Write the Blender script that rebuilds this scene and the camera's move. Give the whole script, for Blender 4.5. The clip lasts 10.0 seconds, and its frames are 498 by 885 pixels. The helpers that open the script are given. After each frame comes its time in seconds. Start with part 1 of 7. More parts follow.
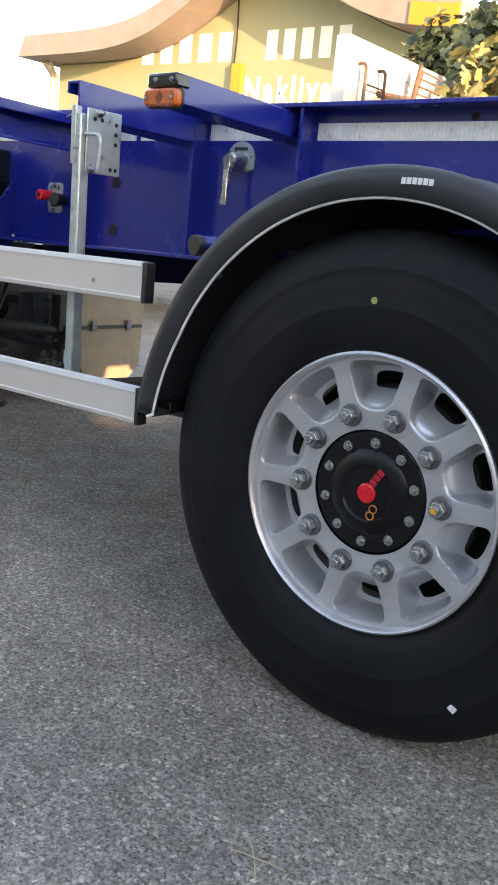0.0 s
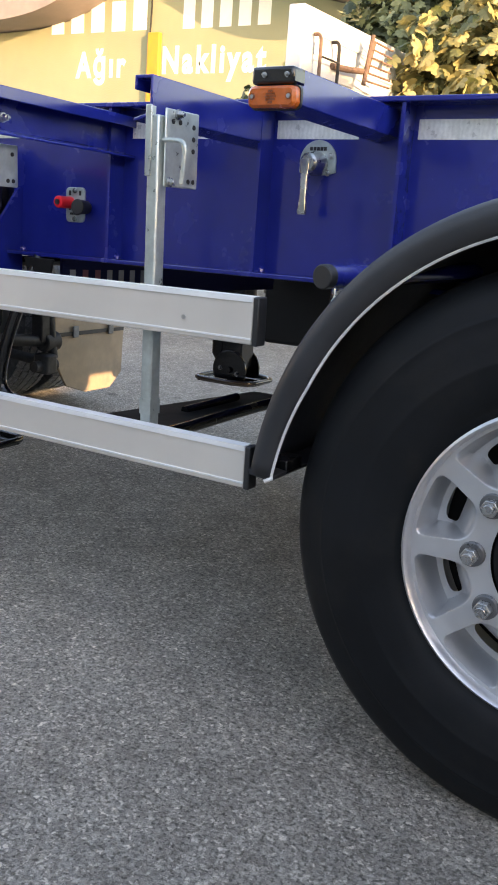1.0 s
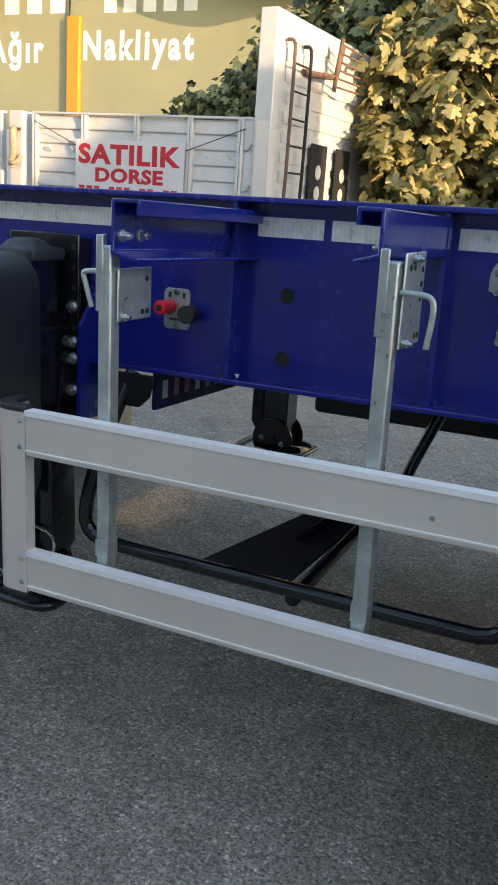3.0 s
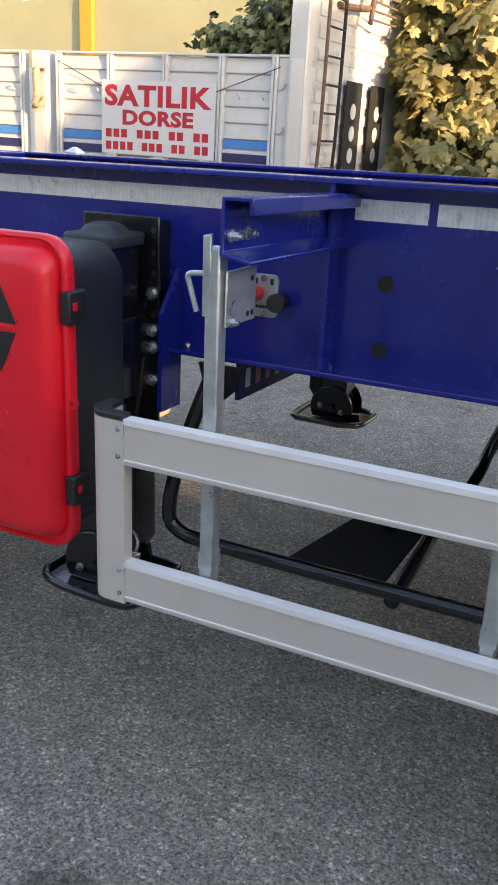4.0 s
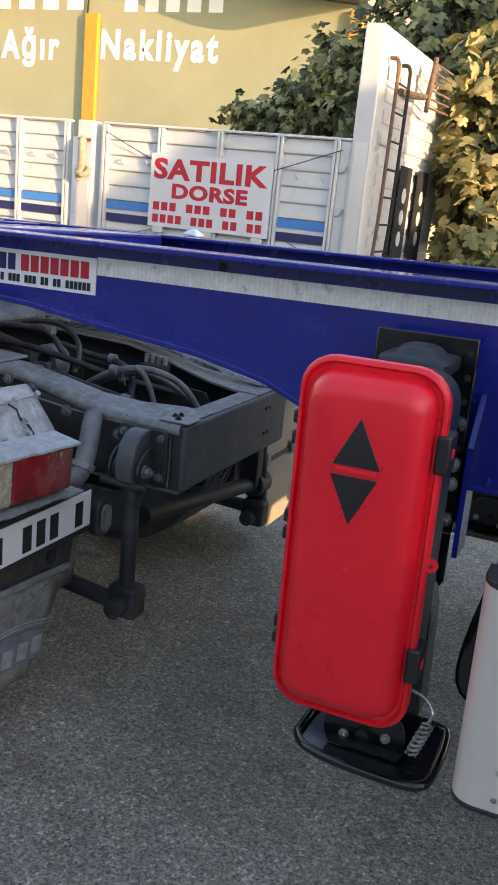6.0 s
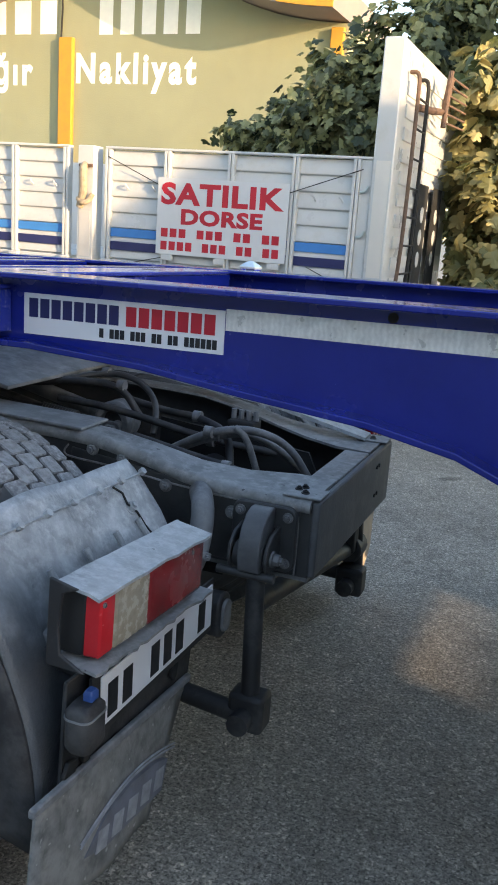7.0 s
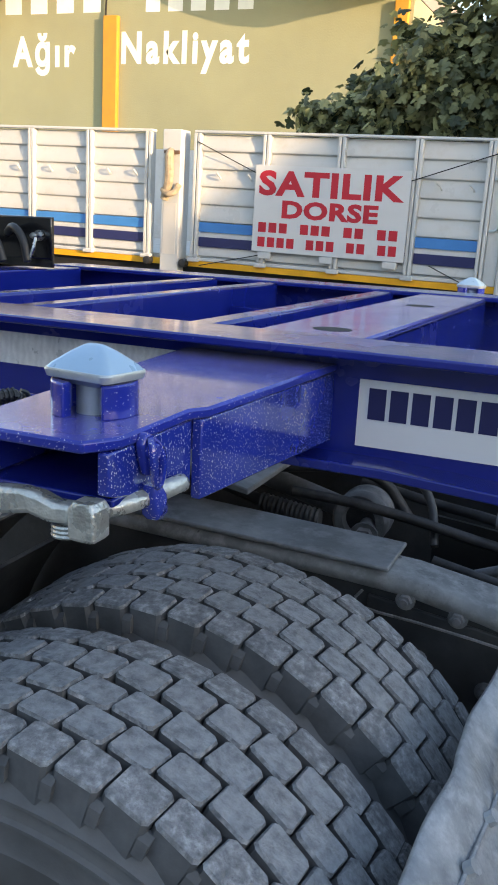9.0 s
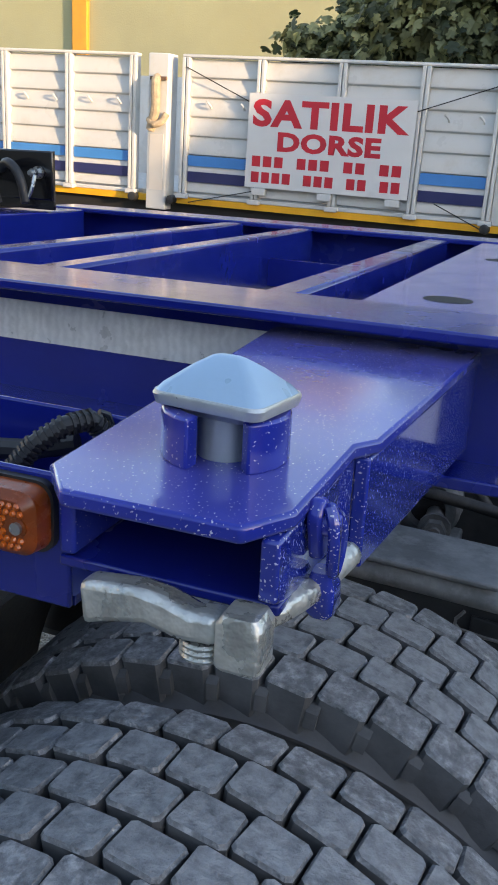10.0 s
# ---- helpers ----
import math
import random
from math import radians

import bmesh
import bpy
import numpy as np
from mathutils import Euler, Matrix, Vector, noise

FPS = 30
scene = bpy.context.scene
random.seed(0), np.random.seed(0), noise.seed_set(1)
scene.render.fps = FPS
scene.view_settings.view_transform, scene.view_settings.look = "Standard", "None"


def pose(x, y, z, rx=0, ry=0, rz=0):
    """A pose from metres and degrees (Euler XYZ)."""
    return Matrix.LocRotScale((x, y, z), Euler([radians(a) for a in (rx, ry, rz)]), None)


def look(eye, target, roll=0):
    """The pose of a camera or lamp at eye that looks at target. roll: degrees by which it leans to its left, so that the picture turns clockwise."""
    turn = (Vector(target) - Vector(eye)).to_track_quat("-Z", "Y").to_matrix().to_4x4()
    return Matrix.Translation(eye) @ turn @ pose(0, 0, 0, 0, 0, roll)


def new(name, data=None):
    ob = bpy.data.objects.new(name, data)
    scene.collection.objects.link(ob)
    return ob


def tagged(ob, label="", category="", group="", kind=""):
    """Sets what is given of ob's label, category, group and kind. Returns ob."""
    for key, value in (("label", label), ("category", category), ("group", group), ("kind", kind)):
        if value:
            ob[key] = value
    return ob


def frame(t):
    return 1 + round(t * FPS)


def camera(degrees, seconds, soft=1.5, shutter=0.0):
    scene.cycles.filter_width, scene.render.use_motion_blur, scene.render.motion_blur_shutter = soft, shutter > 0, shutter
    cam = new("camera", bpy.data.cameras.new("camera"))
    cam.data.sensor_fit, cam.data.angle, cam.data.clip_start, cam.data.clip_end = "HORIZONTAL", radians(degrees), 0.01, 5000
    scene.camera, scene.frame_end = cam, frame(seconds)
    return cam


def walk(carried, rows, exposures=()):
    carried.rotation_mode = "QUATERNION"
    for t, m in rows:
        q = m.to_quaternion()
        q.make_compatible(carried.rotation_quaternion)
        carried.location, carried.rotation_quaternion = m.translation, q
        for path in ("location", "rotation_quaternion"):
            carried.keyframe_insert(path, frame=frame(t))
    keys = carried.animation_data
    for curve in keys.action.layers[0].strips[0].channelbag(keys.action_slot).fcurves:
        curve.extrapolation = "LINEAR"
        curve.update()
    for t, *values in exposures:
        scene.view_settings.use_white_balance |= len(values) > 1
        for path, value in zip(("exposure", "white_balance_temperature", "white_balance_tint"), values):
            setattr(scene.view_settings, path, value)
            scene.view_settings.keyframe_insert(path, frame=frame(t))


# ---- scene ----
cam = camera(31.7, 10.0, soft=1.8)
METRES, EYE, TILT, LEAN, TURN = 4.75, 1.057, 0.0, 0.0, 36.5
ROWS = [
    (0.0, 0.0, 0.0, 0.0, 1.32, -13.3, -5.59),
    (0.5, -0.0454, 0.0418, 0.0039, -1.3, -14.11, -4.86),
    (1.0, -0.097, 0.0822, 0.0154, -4.55, -14.63, -4.06),
    (1.5, -0.1291, 0.1325, 0.0165, -5.37, -14.36, -3.21),
    (2.0, -0.153, 0.1731, 0.0268, -7.77, -14.49, -2.09),
    (3.5, -0.2379, 0.2159, 0.0889, -11.14, -16.86, -4.17),
    (4.0, -0.25, 0.2393, 0.093, -9.86, -19.78, -3.06),
    (4.5, -0.2862, 0.2561, 0.0947, -8.39, -19.52, -3.28),
    (5.0, -0.3325, 0.2755, 0.0935, -10.31, -19.36, -4.9),
    (5.5, -0.365, 0.3017, 0.0972, -11.05, -17.29, -5.99),
    (7.0, -0.4669, 0.449, 0.0978, -14.5, -14.13, -3.93),
    (7.5, -0.4874, 0.505, 0.0969, -13.91, -14.56, -4.46),
    (8.0, -0.5112, 0.5651, 0.1019, -12.56, -14.82, -4.33),
    (8.5, -0.5395, 0.6165, 0.105, -13.14, -14.39, -3.46),
    (9.0, -0.5538, 0.6607, 0.1043, -13.08, -15.26, -3.32),
    (9.5, -0.5557, 0.7041, 0.1055, -12.13, -17.47, -3.5),
    (10.0, -0.5719, 0.7295, 0.103, -14.9, -19.24, -3.62),
]
walk(cam, [(t, pose(0, 0, EYE, TILT, LEAN, TURN) @ pose(METRES * x, METRES * y, METRES * z, 90 + pitch, roll, yaw)) for t, x, y, z, yaw, pitch, roll in ROWS],
     exposures=[(0.0, 3.06, 9400, 25), (2.0, 2.89, 9400, 24), (3.5, 2.20, 8400, 17), (4.0, 2.68, 9000, 25), (5.0, 2.63, 8900, 24), (5.7, 2.57, 8800, 24), (7.0, 2.48, 8000, 16), (7.5, 2.56, 8000, 16), (8.0, 2.58, 8000, 16), (8.5, 2.47, 8000, 16), (9.2, 2.36, 8200, 17), (10.0, 2.33, 8100, 19)])

# ---- light ----
world = bpy.data.worlds.new("sky")
scene.world = world
world.use_nodes = True
wn = world.node_tree
sky = wn.nodes.new("ShaderNodeTexSky")
sky.sky_type, sky.sun_disc = "NISHITA", False
SUN_EL, SUN_DIR = radians(9.5), Vector((-0.93, 0.37, 0))
sky.sun_elevation, sky.sun_rotation = SUN_EL, math.atan2(-SUN_DIR.x, -SUN_DIR.y)
sky.air_density, sky.dust_density, sky.ozone_density = 1.0, 0.6, 2.0
wn.links.new(sky.outputs[0], wn.nodes["Background"].inputs[0])
wn.nodes["Background"].inputs[1].default_value = 0.15
sun_data = bpy.data.lights.new("sun", "SUN")
sun_data.energy, sun_data.angle, sun_data.color = 1.6, radians(0.6), (1.0, 0.82, 0.57)
sun = new("sun", sun_data)
to = Vector((SUN_DIR.normalized().x * math.cos(SUN_EL), SUN_DIR.normalized().y * math.cos(SUN_EL), -math.sin(SUN_EL)))
sun.matrix_world = look((12, -6, 14), Vector((12, -6, 14)) + to)


# ---- materials ----
def mk(name, col, rough=0.5, metal=0.0, amt=0.15, scale=6.0, bump=0.15, bscale=120.0, coat=0.0, dirt=None, dirt_at=0.6, dirt_scale=5.0,
       specks=None, speck_at=0.72, speck_scale=160.0, rvar=0.12, spec=0.5, bdist=0.002):
    m = bpy.data.materials.new(name)
    m.use_nodes = True
    n, l = m.node_tree.nodes, m.node_tree.links
    b = n["Principled BSDF"]
    b.inputs["Metallic"].default_value = metal
    b.inputs["Coat Weight"].default_value = coat
    b.inputs["Coat Roughness"].default_value = 0.08
    b.inputs["Specular IOR Level"].default_value = spec
    tc = n.new("ShaderNodeTexCoord")

    def tex(sc, detail=4.0, r=0.6):
        t = n.new("ShaderNodeTexNoise")
        t.inputs["Scale"].default_value, t.inputs["Detail"].default_value, t.inputs["Roughness"].default_value = sc, detail, r
        l.new(tc.outputs["Object"], t.inputs["Vector"])
        return t

    def ramp(src, lo, hi):
        r = n.new("ShaderNodeMapRange")
        r.inputs["From Min"].default_value, r.inputs["From Max"].default_value = lo, hi
        l.new(src, r.inputs["Value"])
        return r.outputs[0]

    def mix(fac, a, c):
        x = n.new("ShaderNodeMix")
        x.data_type = "RGBA"
        l.new(fac, x.inputs[0])
        for i, v in ((6, a), (7, c)):
            if isinstance(v, tuple):
                x.inputs[i].default_value = (*v, 1)
            else:
                l.new(v, x.inputs[i])
        return x.outputs[2]

    big, fine = tex(scale), tex(bscale, 3.0)
    c = mix(ramp(big.outputs["Fac"], 0.3, 0.7), tuple(max(0, v * (1 - amt)) for v in col), tuple(min(1, v * (1 + amt)) for v in col))
    if dirt:
        d = tex(dirt_scale, 8.0, 0.7)
        c = mix(ramp(d.outputs["Fac"], dirt_at - 0.12, dirt_at + 0.12), c, dirt)
    if specks:
        s = tex(speck_scale, 1.0, 0.4)
        c = mix(ramp(s.outputs["Fac"], speck_at, speck_at + 0.03), c, specks)
    l.new(c, b.inputs["Base Color"])
    rr = n.new("ShaderNodeMapRange")
    rr.inputs["From Min"].default_value, rr.inputs["From Max"].default_value = 0.3, 0.7
    rr.inputs["To Min"].default_value, rr.inputs["To Max"].default_value = max(0.03, rough - rvar), min(1, rough + rvar)
    l.new(big.outputs["Fac"], rr.inputs["Value"])
    l.new(rr.outputs[0], b.inputs["Roughness"])
    if bump:
        bu = n.new("ShaderNodeBump")
        bu.inputs["Strength"].default_value, bu.inputs["Distance"].default_value = bump, bdist
        l.new(fine.outputs["Fac"], bu.inputs["Height"])
        l.new(bu.outputs[0], b.inputs["Normal"])
    return m


def asphalt_material():
    """Bitumen with pale crushed stones of two sizes, worn patches and fine grit."""
    m = bpy.data.materials.new("asphalt")
    m.use_nodes = True
    n, l = m.node_tree.nodes, m.node_tree.links
    b = n["Principled BSDF"]
    tc = n.new("ShaderNodeTexCoord")

    def noise_tex(sc, detail, r=0.6):
        t = n.new("ShaderNodeTexNoise")
        t.inputs["Scale"].default_value, t.inputs["Detail"].default_value, t.inputs["Roughness"].default_value = sc, detail, r
        l.new(tc.outputs["Object"], t.inputs["Vector"])
        return t

    def rng(src, a, c, lo, hi):
        r = n.new("ShaderNodeMapRange")
        for k, v in (("From Min", a), ("From Max", c), ("To Min", lo), ("To Max", hi)):
            r.inputs[k].default_value = v
        l.new(src, r.inputs["Value"])
        return r.outputs[0]

    def op(kind, x, y):
        q = n.new("ShaderNodeMath")
        q.operation = kind
        for i, v in ((0, x), (1, y)):
            if isinstance(v, float):
                q.inputs[i].default_value = v
            else:
                l.new(v, q.inputs[i])
        return q.outputs[0]

    warp = noise_tex(70, 4)
    add = n.new("ShaderNodeMix")
    add.data_type = "VECTOR"
    add.inputs[0].default_value = 0.03
    l.new(tc.outputs["Object"], add.inputs[4])
    l.new(warp.outputs["Color"], add.inputs[5])
    stones = []
    for sc in (96, 180):
        v = n.new("ShaderNodeTexVoronoi")
        v.inputs["Scale"].default_value, v.inputs["Randomness"].default_value = sc, 1.0
        l.new(add.outputs[1], v.inputs["Vector"])
        sep = n.new("ShaderNodeSeparateColor")
        l.new(v.outputs["Color"], sep.inputs[0])
        tone = rng(sep.outputs[0], 0.0, 1.0, 0.0, 1.0)
        body = rng(v.outputs["Distance"], 0.34, 0.60, 1.0, 0.0)
        keep = rng(sep.outputs[1], 0.38, 0.62, 0.0, 1.0)
        stones.append((op("MULTIPLY", body, keep), tone))
    grit = noise_tex(420, 2)
    big = noise_tex(1.1, 8, 0.68)
    mid = noise_tex(9, 5, 0.6)
    grain_a, grain_b = noise_tex(74, 3, 0.6), noise_tex(150, 3, 0.6)
    base = op("ADD", rng(grit.outputs["Fac"], 0.3, 0.7, 0.02, 0.08), op("ADD", rng(grain_a.outputs["Fac"], 0.40, 0.62, 0.045, 0.19), rng(grain_b.outputs["Fac"], 0.40, 0.64, 0.02, 0.10)))
    lum = base
    for (mask, tone), hi in zip(stones[::-1], (0.44, 0.56)):
        col = op("ADD", op("MULTIPLY", tone, hi - 0.14), 0.14)
        mix = n.new("ShaderNodeMix")
        l.new(mask, mix.inputs[0])
        l.new(lum, mix.inputs[2])
        l.new(col, mix.inputs[3])
        lum = mix.outputs[0]
    lum = op("MULTIPLY", lum, rng(big.outputs["Fac"], 0.3, 0.7, 0.70, 1.18))
    coarse = noise_tex(42, 4, 0.7)
    lum = op("MULTIPLY", lum, rng(coarse.outputs["Fac"], 0.36, 0.64, 0.80, 1.20))
    pits = noise_tex(115, 2, 0.5)
    lum = op("MULTIPLY", lum, rng(pits.outputs["Fac"], 0.36, 0.46, 0.52, 1.20))
    lum = op("MULTIPLY", lum, rng(mid.outputs["Fac"], 0.3, 0.7, 0.84, 1.24))
    spot = noise_tex(3.3, 2, 0.5)
    lum = op("MULTIPLY", lum, rng(spot.outputs["Fac"], 0.70, 0.76, 1.0, 0.45))
    comb = n.new("ShaderNodeCombineColor")
    l.new(op("MULTIPLY", lum, 1.10), comb.inputs[0])
    l.new(lum, comb.inputs[1])
    l.new(op("MULTIPLY", lum, 0.875), comb.inputs[2])
    l.new(comb.outputs[0], b.inputs["Base Color"])
    b.inputs["Roughness"].default_value = 0.75
    h = op("ADD", op("ADD", op("MULTIPLY", stones[0][0], 0.6), op("MULTIPLY", rng(grain_a.outputs["Fac"], 0.40, 0.62, 0.0, 1.0), 1.0)), op("ADD", op("MULTIPLY", stones[1][0], 0.5), op("MULTIPLY", grit.outputs["Fac"], 0.6)))
    bu = n.new("ShaderNodeBump")
    bu.inputs["Strength"].default_value, bu.inputs["Distance"].default_value = 0.9, 0.004
    l.new(h, bu.inputs["Height"])
    l.new(bu.outputs[0], b.inputs["Normal"])
    return m


BLUE = mk("blue_paint", (0.0035, 0.015, 0.205), 0.22, amt=0.12, bump=0.05, bscale=60, coat=0.35, specks=(0.05, 0.08, 0.34), speck_at=0.80, speck_scale=200)
BLUE_WORN = mk("blue_paint_overspray", (0.007, 0.025, 0.31), 0.20, rvar=0.06, amt=0.15, bump=0.03, bscale=45, coat=0.3, specks=(0.40, 0.42, 0.60), speck_at=0.70, speck_scale=460)
for socket, value in (("Sheen Weight", 0.10), ("Sheen Roughness", 0.45)):
    BLUE_WORN.node_tree.nodes["Principled BSDF"].inputs[socket].default_value = value
BLUE_FLECK = mk("blue_paint_heavy_overspray", (0.008, 0.028, 0.30), 0.15, rvar=0.05, amt=0.18, bump=0.06, bscale=55, coat=1.0, specks=(0.40, 0.43, 0.62), speck_at=0.652, speck_scale=470)
ASPHALT = asphalt_material()
RUBBER = mk("tyre_rubber", (0.0080, 0.0090, 0.0105), 0.55, spec=0.18, amt=0.3, scale=5, bump=0.12, bscale=150, dirt=(0.016, 0.0155, 0.015), dirt_at=0.62, dirt_scale=4)
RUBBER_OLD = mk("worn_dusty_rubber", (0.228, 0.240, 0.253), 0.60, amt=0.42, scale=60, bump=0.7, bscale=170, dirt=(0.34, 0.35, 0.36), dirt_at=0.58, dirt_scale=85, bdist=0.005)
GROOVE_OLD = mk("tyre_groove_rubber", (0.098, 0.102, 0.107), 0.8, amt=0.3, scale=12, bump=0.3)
RIM = mk("silver_rim_paint", (0.58, 0.58, 0.59), 0.33, metal=0.6, amt=0.05, scale=14, bump=0.06, bscale=320, rvar=0.05)
HUB_BLACK = mk("satin_black_hub", (0.006, 0.006, 0.007), 0.3, spec=0.3, amt=0.2, bump=0.08)
NUT_STEEL = mk("dull_nut_steel", (0.44, 0.44, 0.44), 0.25, metal=0.9, amt=0.06, scale=20, bump=0.02)
WASHER = mk("dark_washer_steel", (0.17, 0.17, 0.175), 0.35, metal=0.7, amt=0.1, scale=20, bump=0.03)
STEEL = mk("zinc_steel", (0.46, 0.47, 0.47), 0.27, metal=0.9, amt=0.2, scale=25, bump=0.1)
GALV = mk("galvanised_steel", (0.47, 0.53, 0.51), 0.38, metal=0.65, amt=0.18, scale=30, bump=0.08, bscale=90, dirt=(0.40, 0.43, 0.42), dirt_at=0.6, dirt_scale=18)
ALU = mk("anodised_aluminium", (0.70, 0.65, 0.59), 0.42, metal=0.35, amt=0.05, scale=4, bump=0.04, bscale=220, rvar=0.06)
# Matt near-white: the highlight of the rail edges is put into the colour.
ALU_EDGE = mk("edge_highlight_aluminium", (0.80, 0.80, 0.79), 0.5, metal=0.1, amt=0.06, bump=0.03)
BLACK_PLASTIC = mk("black_plastic", (0.018, 0.018, 0.019), 0.5, amt=0.2, bump=0.15, bscale=200)
FENDER_PLASTIC = mk("dark_grey_fender_plastic", (0.026, 0.028, 0.032), 0.55, amt=0.15, bump=0.25, bscale=260)
BLACK_MATT = mk("dull_black_paint", (0.010, 0.010, 0.011), 0.7, spec=0.2, amt=0.3, bump=0.2)
BLACK_GLOSS = mk("black_gloss_paint", (0.008, 0.008, 0.009), 0.2, amt=0.2, bump=0.06, coat=0.4)
GREY_PLASTIC = mk("slate_plastic", (0.020, 0.024, 0.029), 0.45, amt=0.1, bump=0.2, bscale=220)
RED_PLASTIC = mk("red_plastic", (0.92, 0.016, 0.030), 0.34, amt=0.06, bump=0.12, bscale=180)
WHITE_LINE = mk("white_piping", (0.75, 0.75, 0.74), 0.45, amt=0.05)
WHITE_PRINT = mk("white_print", (0.75, 0.75, 0.75), 0.5, amt=0.03, bump=0)
RED_PRINT = mk("red_print", (0.52, 0.015, 0.03), 0.5, amt=0.05, bump=0)
PINK_PRINT = mk("faded_pink_print", (0.55, 0.22, 0.24), 0.5, amt=0.1, bump=0)
NAVY_PRINT = mk("navy_print", (0.012, 0.015, 0.09), 0.5, amt=0.05, bump=0)
BLACK_PRINT = mk("black_print", (0.012, 0.012, 0.014), 0.5, amt=0.05, bump=0)
ORANGE_PRINT = mk("orange_print", (0.65, 0.20, 0.03), 0.5, amt=0.05, bump=0)
TAPE = mk("reflective_tape", (0.80, 0.80, 0.78), 0.35, metal=0.2, amt=0.12, scale=28, bump=0.25, bscale=70, dirt=(0.66, 0.66, 0.64), dirt_at=0.58, dirt_scale=34)
tn, tl = TAPE.node_tree.nodes, TAPE.node_tree.links
wave = tn.new("ShaderNodeTexWave")
wave.inputs["Scale"].default_value, wave.inputs["Distortion"].default_value, wave.inputs["Detail Scale"].default_value = 26.0, 5.0, 2.2
tl.new(tn["Texture Coordinate"].outputs["Object"], wave.inputs["Vector"])
weave = tn.new("ShaderNodeMix")
weave.data_type, weave.blend_type = "RGBA", "MULTIPLY"
weave.inputs[0].default_value = 0.10
tl.new(TAPE.node_tree.nodes["Principled BSDF"].inputs["Base Color"].links[0].from_socket, weave.inputs[6])
tl.new(wave.outputs["Color"], weave.inputs[7])
tl.new(weave.outputs[2], tn["Principled BSDF"].inputs["Base Color"])
AMBER = mk("amber_lens", (0.55, 0.10, 0.008), 0.18, amt=0.15, scale=60, bump=0.5, bscale=260, coat=0.5)
# Shade of recesses and cell gaps put into a darker amber; also the emblem.
DARK_AMBER = mk("shaded_amber", (0.22, 0.040, 0.005), 0.3, amt=0.2, scale=60, bump=0.2)
LENS_RED = mk("red_lens", (0.22, 0.010, 0.014), 0.22, amt=0.3, scale=10, bump=0.3, bscale=240, coat=0.3, dirt=(0.16, 0.10, 0.09), dirt_at=0.64)
LENS_RED_BRIGHT = mk("bright_red_lens", (0.55, 0.012, 0.02), 0.2, amt=0.2, bump=0.3, bscale=240, coat=0.3)
LENS_CLEAR = mk("dusty_clear_lens", (0.33, 0.29, 0.22), 0.25, amt=0.25, scale=50, bump=0.5, bscale=180)
DUSTY = mk("dusty_dark_frame", (0.142, 0.147, 0.153), 0.55, amt=0.5, scale=9, bump=0.5, bscale=70, dirt=(0.27, 0.275, 0.28), dirt_at=0.58, dirt_scale=16)
DUSTY_LIGHT = mk("pale_dusty_mudguard", (0.315, 0.335, 0.348), 0.38, amt=0.3, scale=14, bump=0.6, bscale=110, dirt=(0.50, 0.52, 0.53), dirt_at=0.57, dirt_scale=40, bdist=0.003)
DUSTY_BLACK = mk("grimy_black_rubber", (0.022, 0.022, 0.024), 0.6, amt=0.4, scale=8, bump=0.4, bscale=80, dirt=(0.08, 0.078, 0.075), dirt_at=0.6, dirt_scale=8)
# Frame tops lightened, sides darkened: sky sheen and shade put into dusty colours.
DUSTY_LIGHTENED = mk("lightened_dusty_steel", (0.19, 0.193, 0.194), 0.52, amt=0.45, scale=10, bump=0.35, bscale=60, dirt=(0.33, 0.331, 0.328), dirt_at=0.58, dirt_scale=30, specks=(0.08, 0.08, 0.085), speck_at=0.74, speck_scale=50)
DUSTY_DARKENED = mk("oily_darkened_side", (0.042, 0.043, 0.045), 0.45, amt=0.4, scale=9, bump=0.5, bscale=70, dirt=(0.07, 0.069, 0.067), dirt_at=0.62, dirt_scale=10)
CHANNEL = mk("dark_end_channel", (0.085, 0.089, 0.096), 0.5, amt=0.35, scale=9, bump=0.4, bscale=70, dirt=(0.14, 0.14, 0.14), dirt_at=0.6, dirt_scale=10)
# Grimy black; also colours flat discs painted as the shade inside holes.
GRIME_SHADE = mk("grime_and_hole_shade", (0.012, 0.012, 0.012), 0.8, amt=0.3, bump=0.3)
WHITE_PAINT = mk("white_trailer_paint", (0.55, 0.55, 0.535), 0.35, amt=0.04, scale=3, bump=0.06, dirt=(0.49, 0.47, 0.43), dirt_at=0.64, dirt_scale=6)
CYAN_STRIPE = mk("mid_blue_stripe", (0.035, 0.21, 0.52), 0.4, amt=0.08)
NAVY_STRIPE = mk("navy_stripe", (0.02, 0.025, 0.10), 0.4, amt=0.08)
YELLOW_PAINT = mk("yellow_rail_paint", (0.80, 0.37, 0.018), 0.45, amt=0.12)
RUST = mk("rusty_steel", (0.13, 0.075, 0.05), 0.75, amt=0.4, scale=20, bump=0.4)
SIGN_WHITE = mk("sign_sheet", (0.58, 0.59, 0.59), 0.45, amt=0.03, bump=0.05, dirt=(0.50, 0.50, 0.48), dirt_at=0.7)
STUCCO = mk("yellow_stucco", (0.290, 0.289, 0.182), 0.85, amt=0.10, scale=0.6, bump=0.5, bscale=30, dirt=(0.295, 0.288, 0.172), dirt_at=0.6, dirt_scale=0.5, bdist=0.01)
STUCCO_WHITE = mk("white_lettering_paint", (0.80, 0.80, 0.74), 0.8, amt=0.04, bump=0.3, bscale=30)
PILASTER = mk("orange_yellow_pilaster", (0.52, 0.25, 0.035), 0.8, amt=0.1, bump=0.2)
ROOFING = mk("grey_brown_fascia", (0.26, 0.21, 0.19), 0.7, amt=0.15, scale=2, bump=0.2)
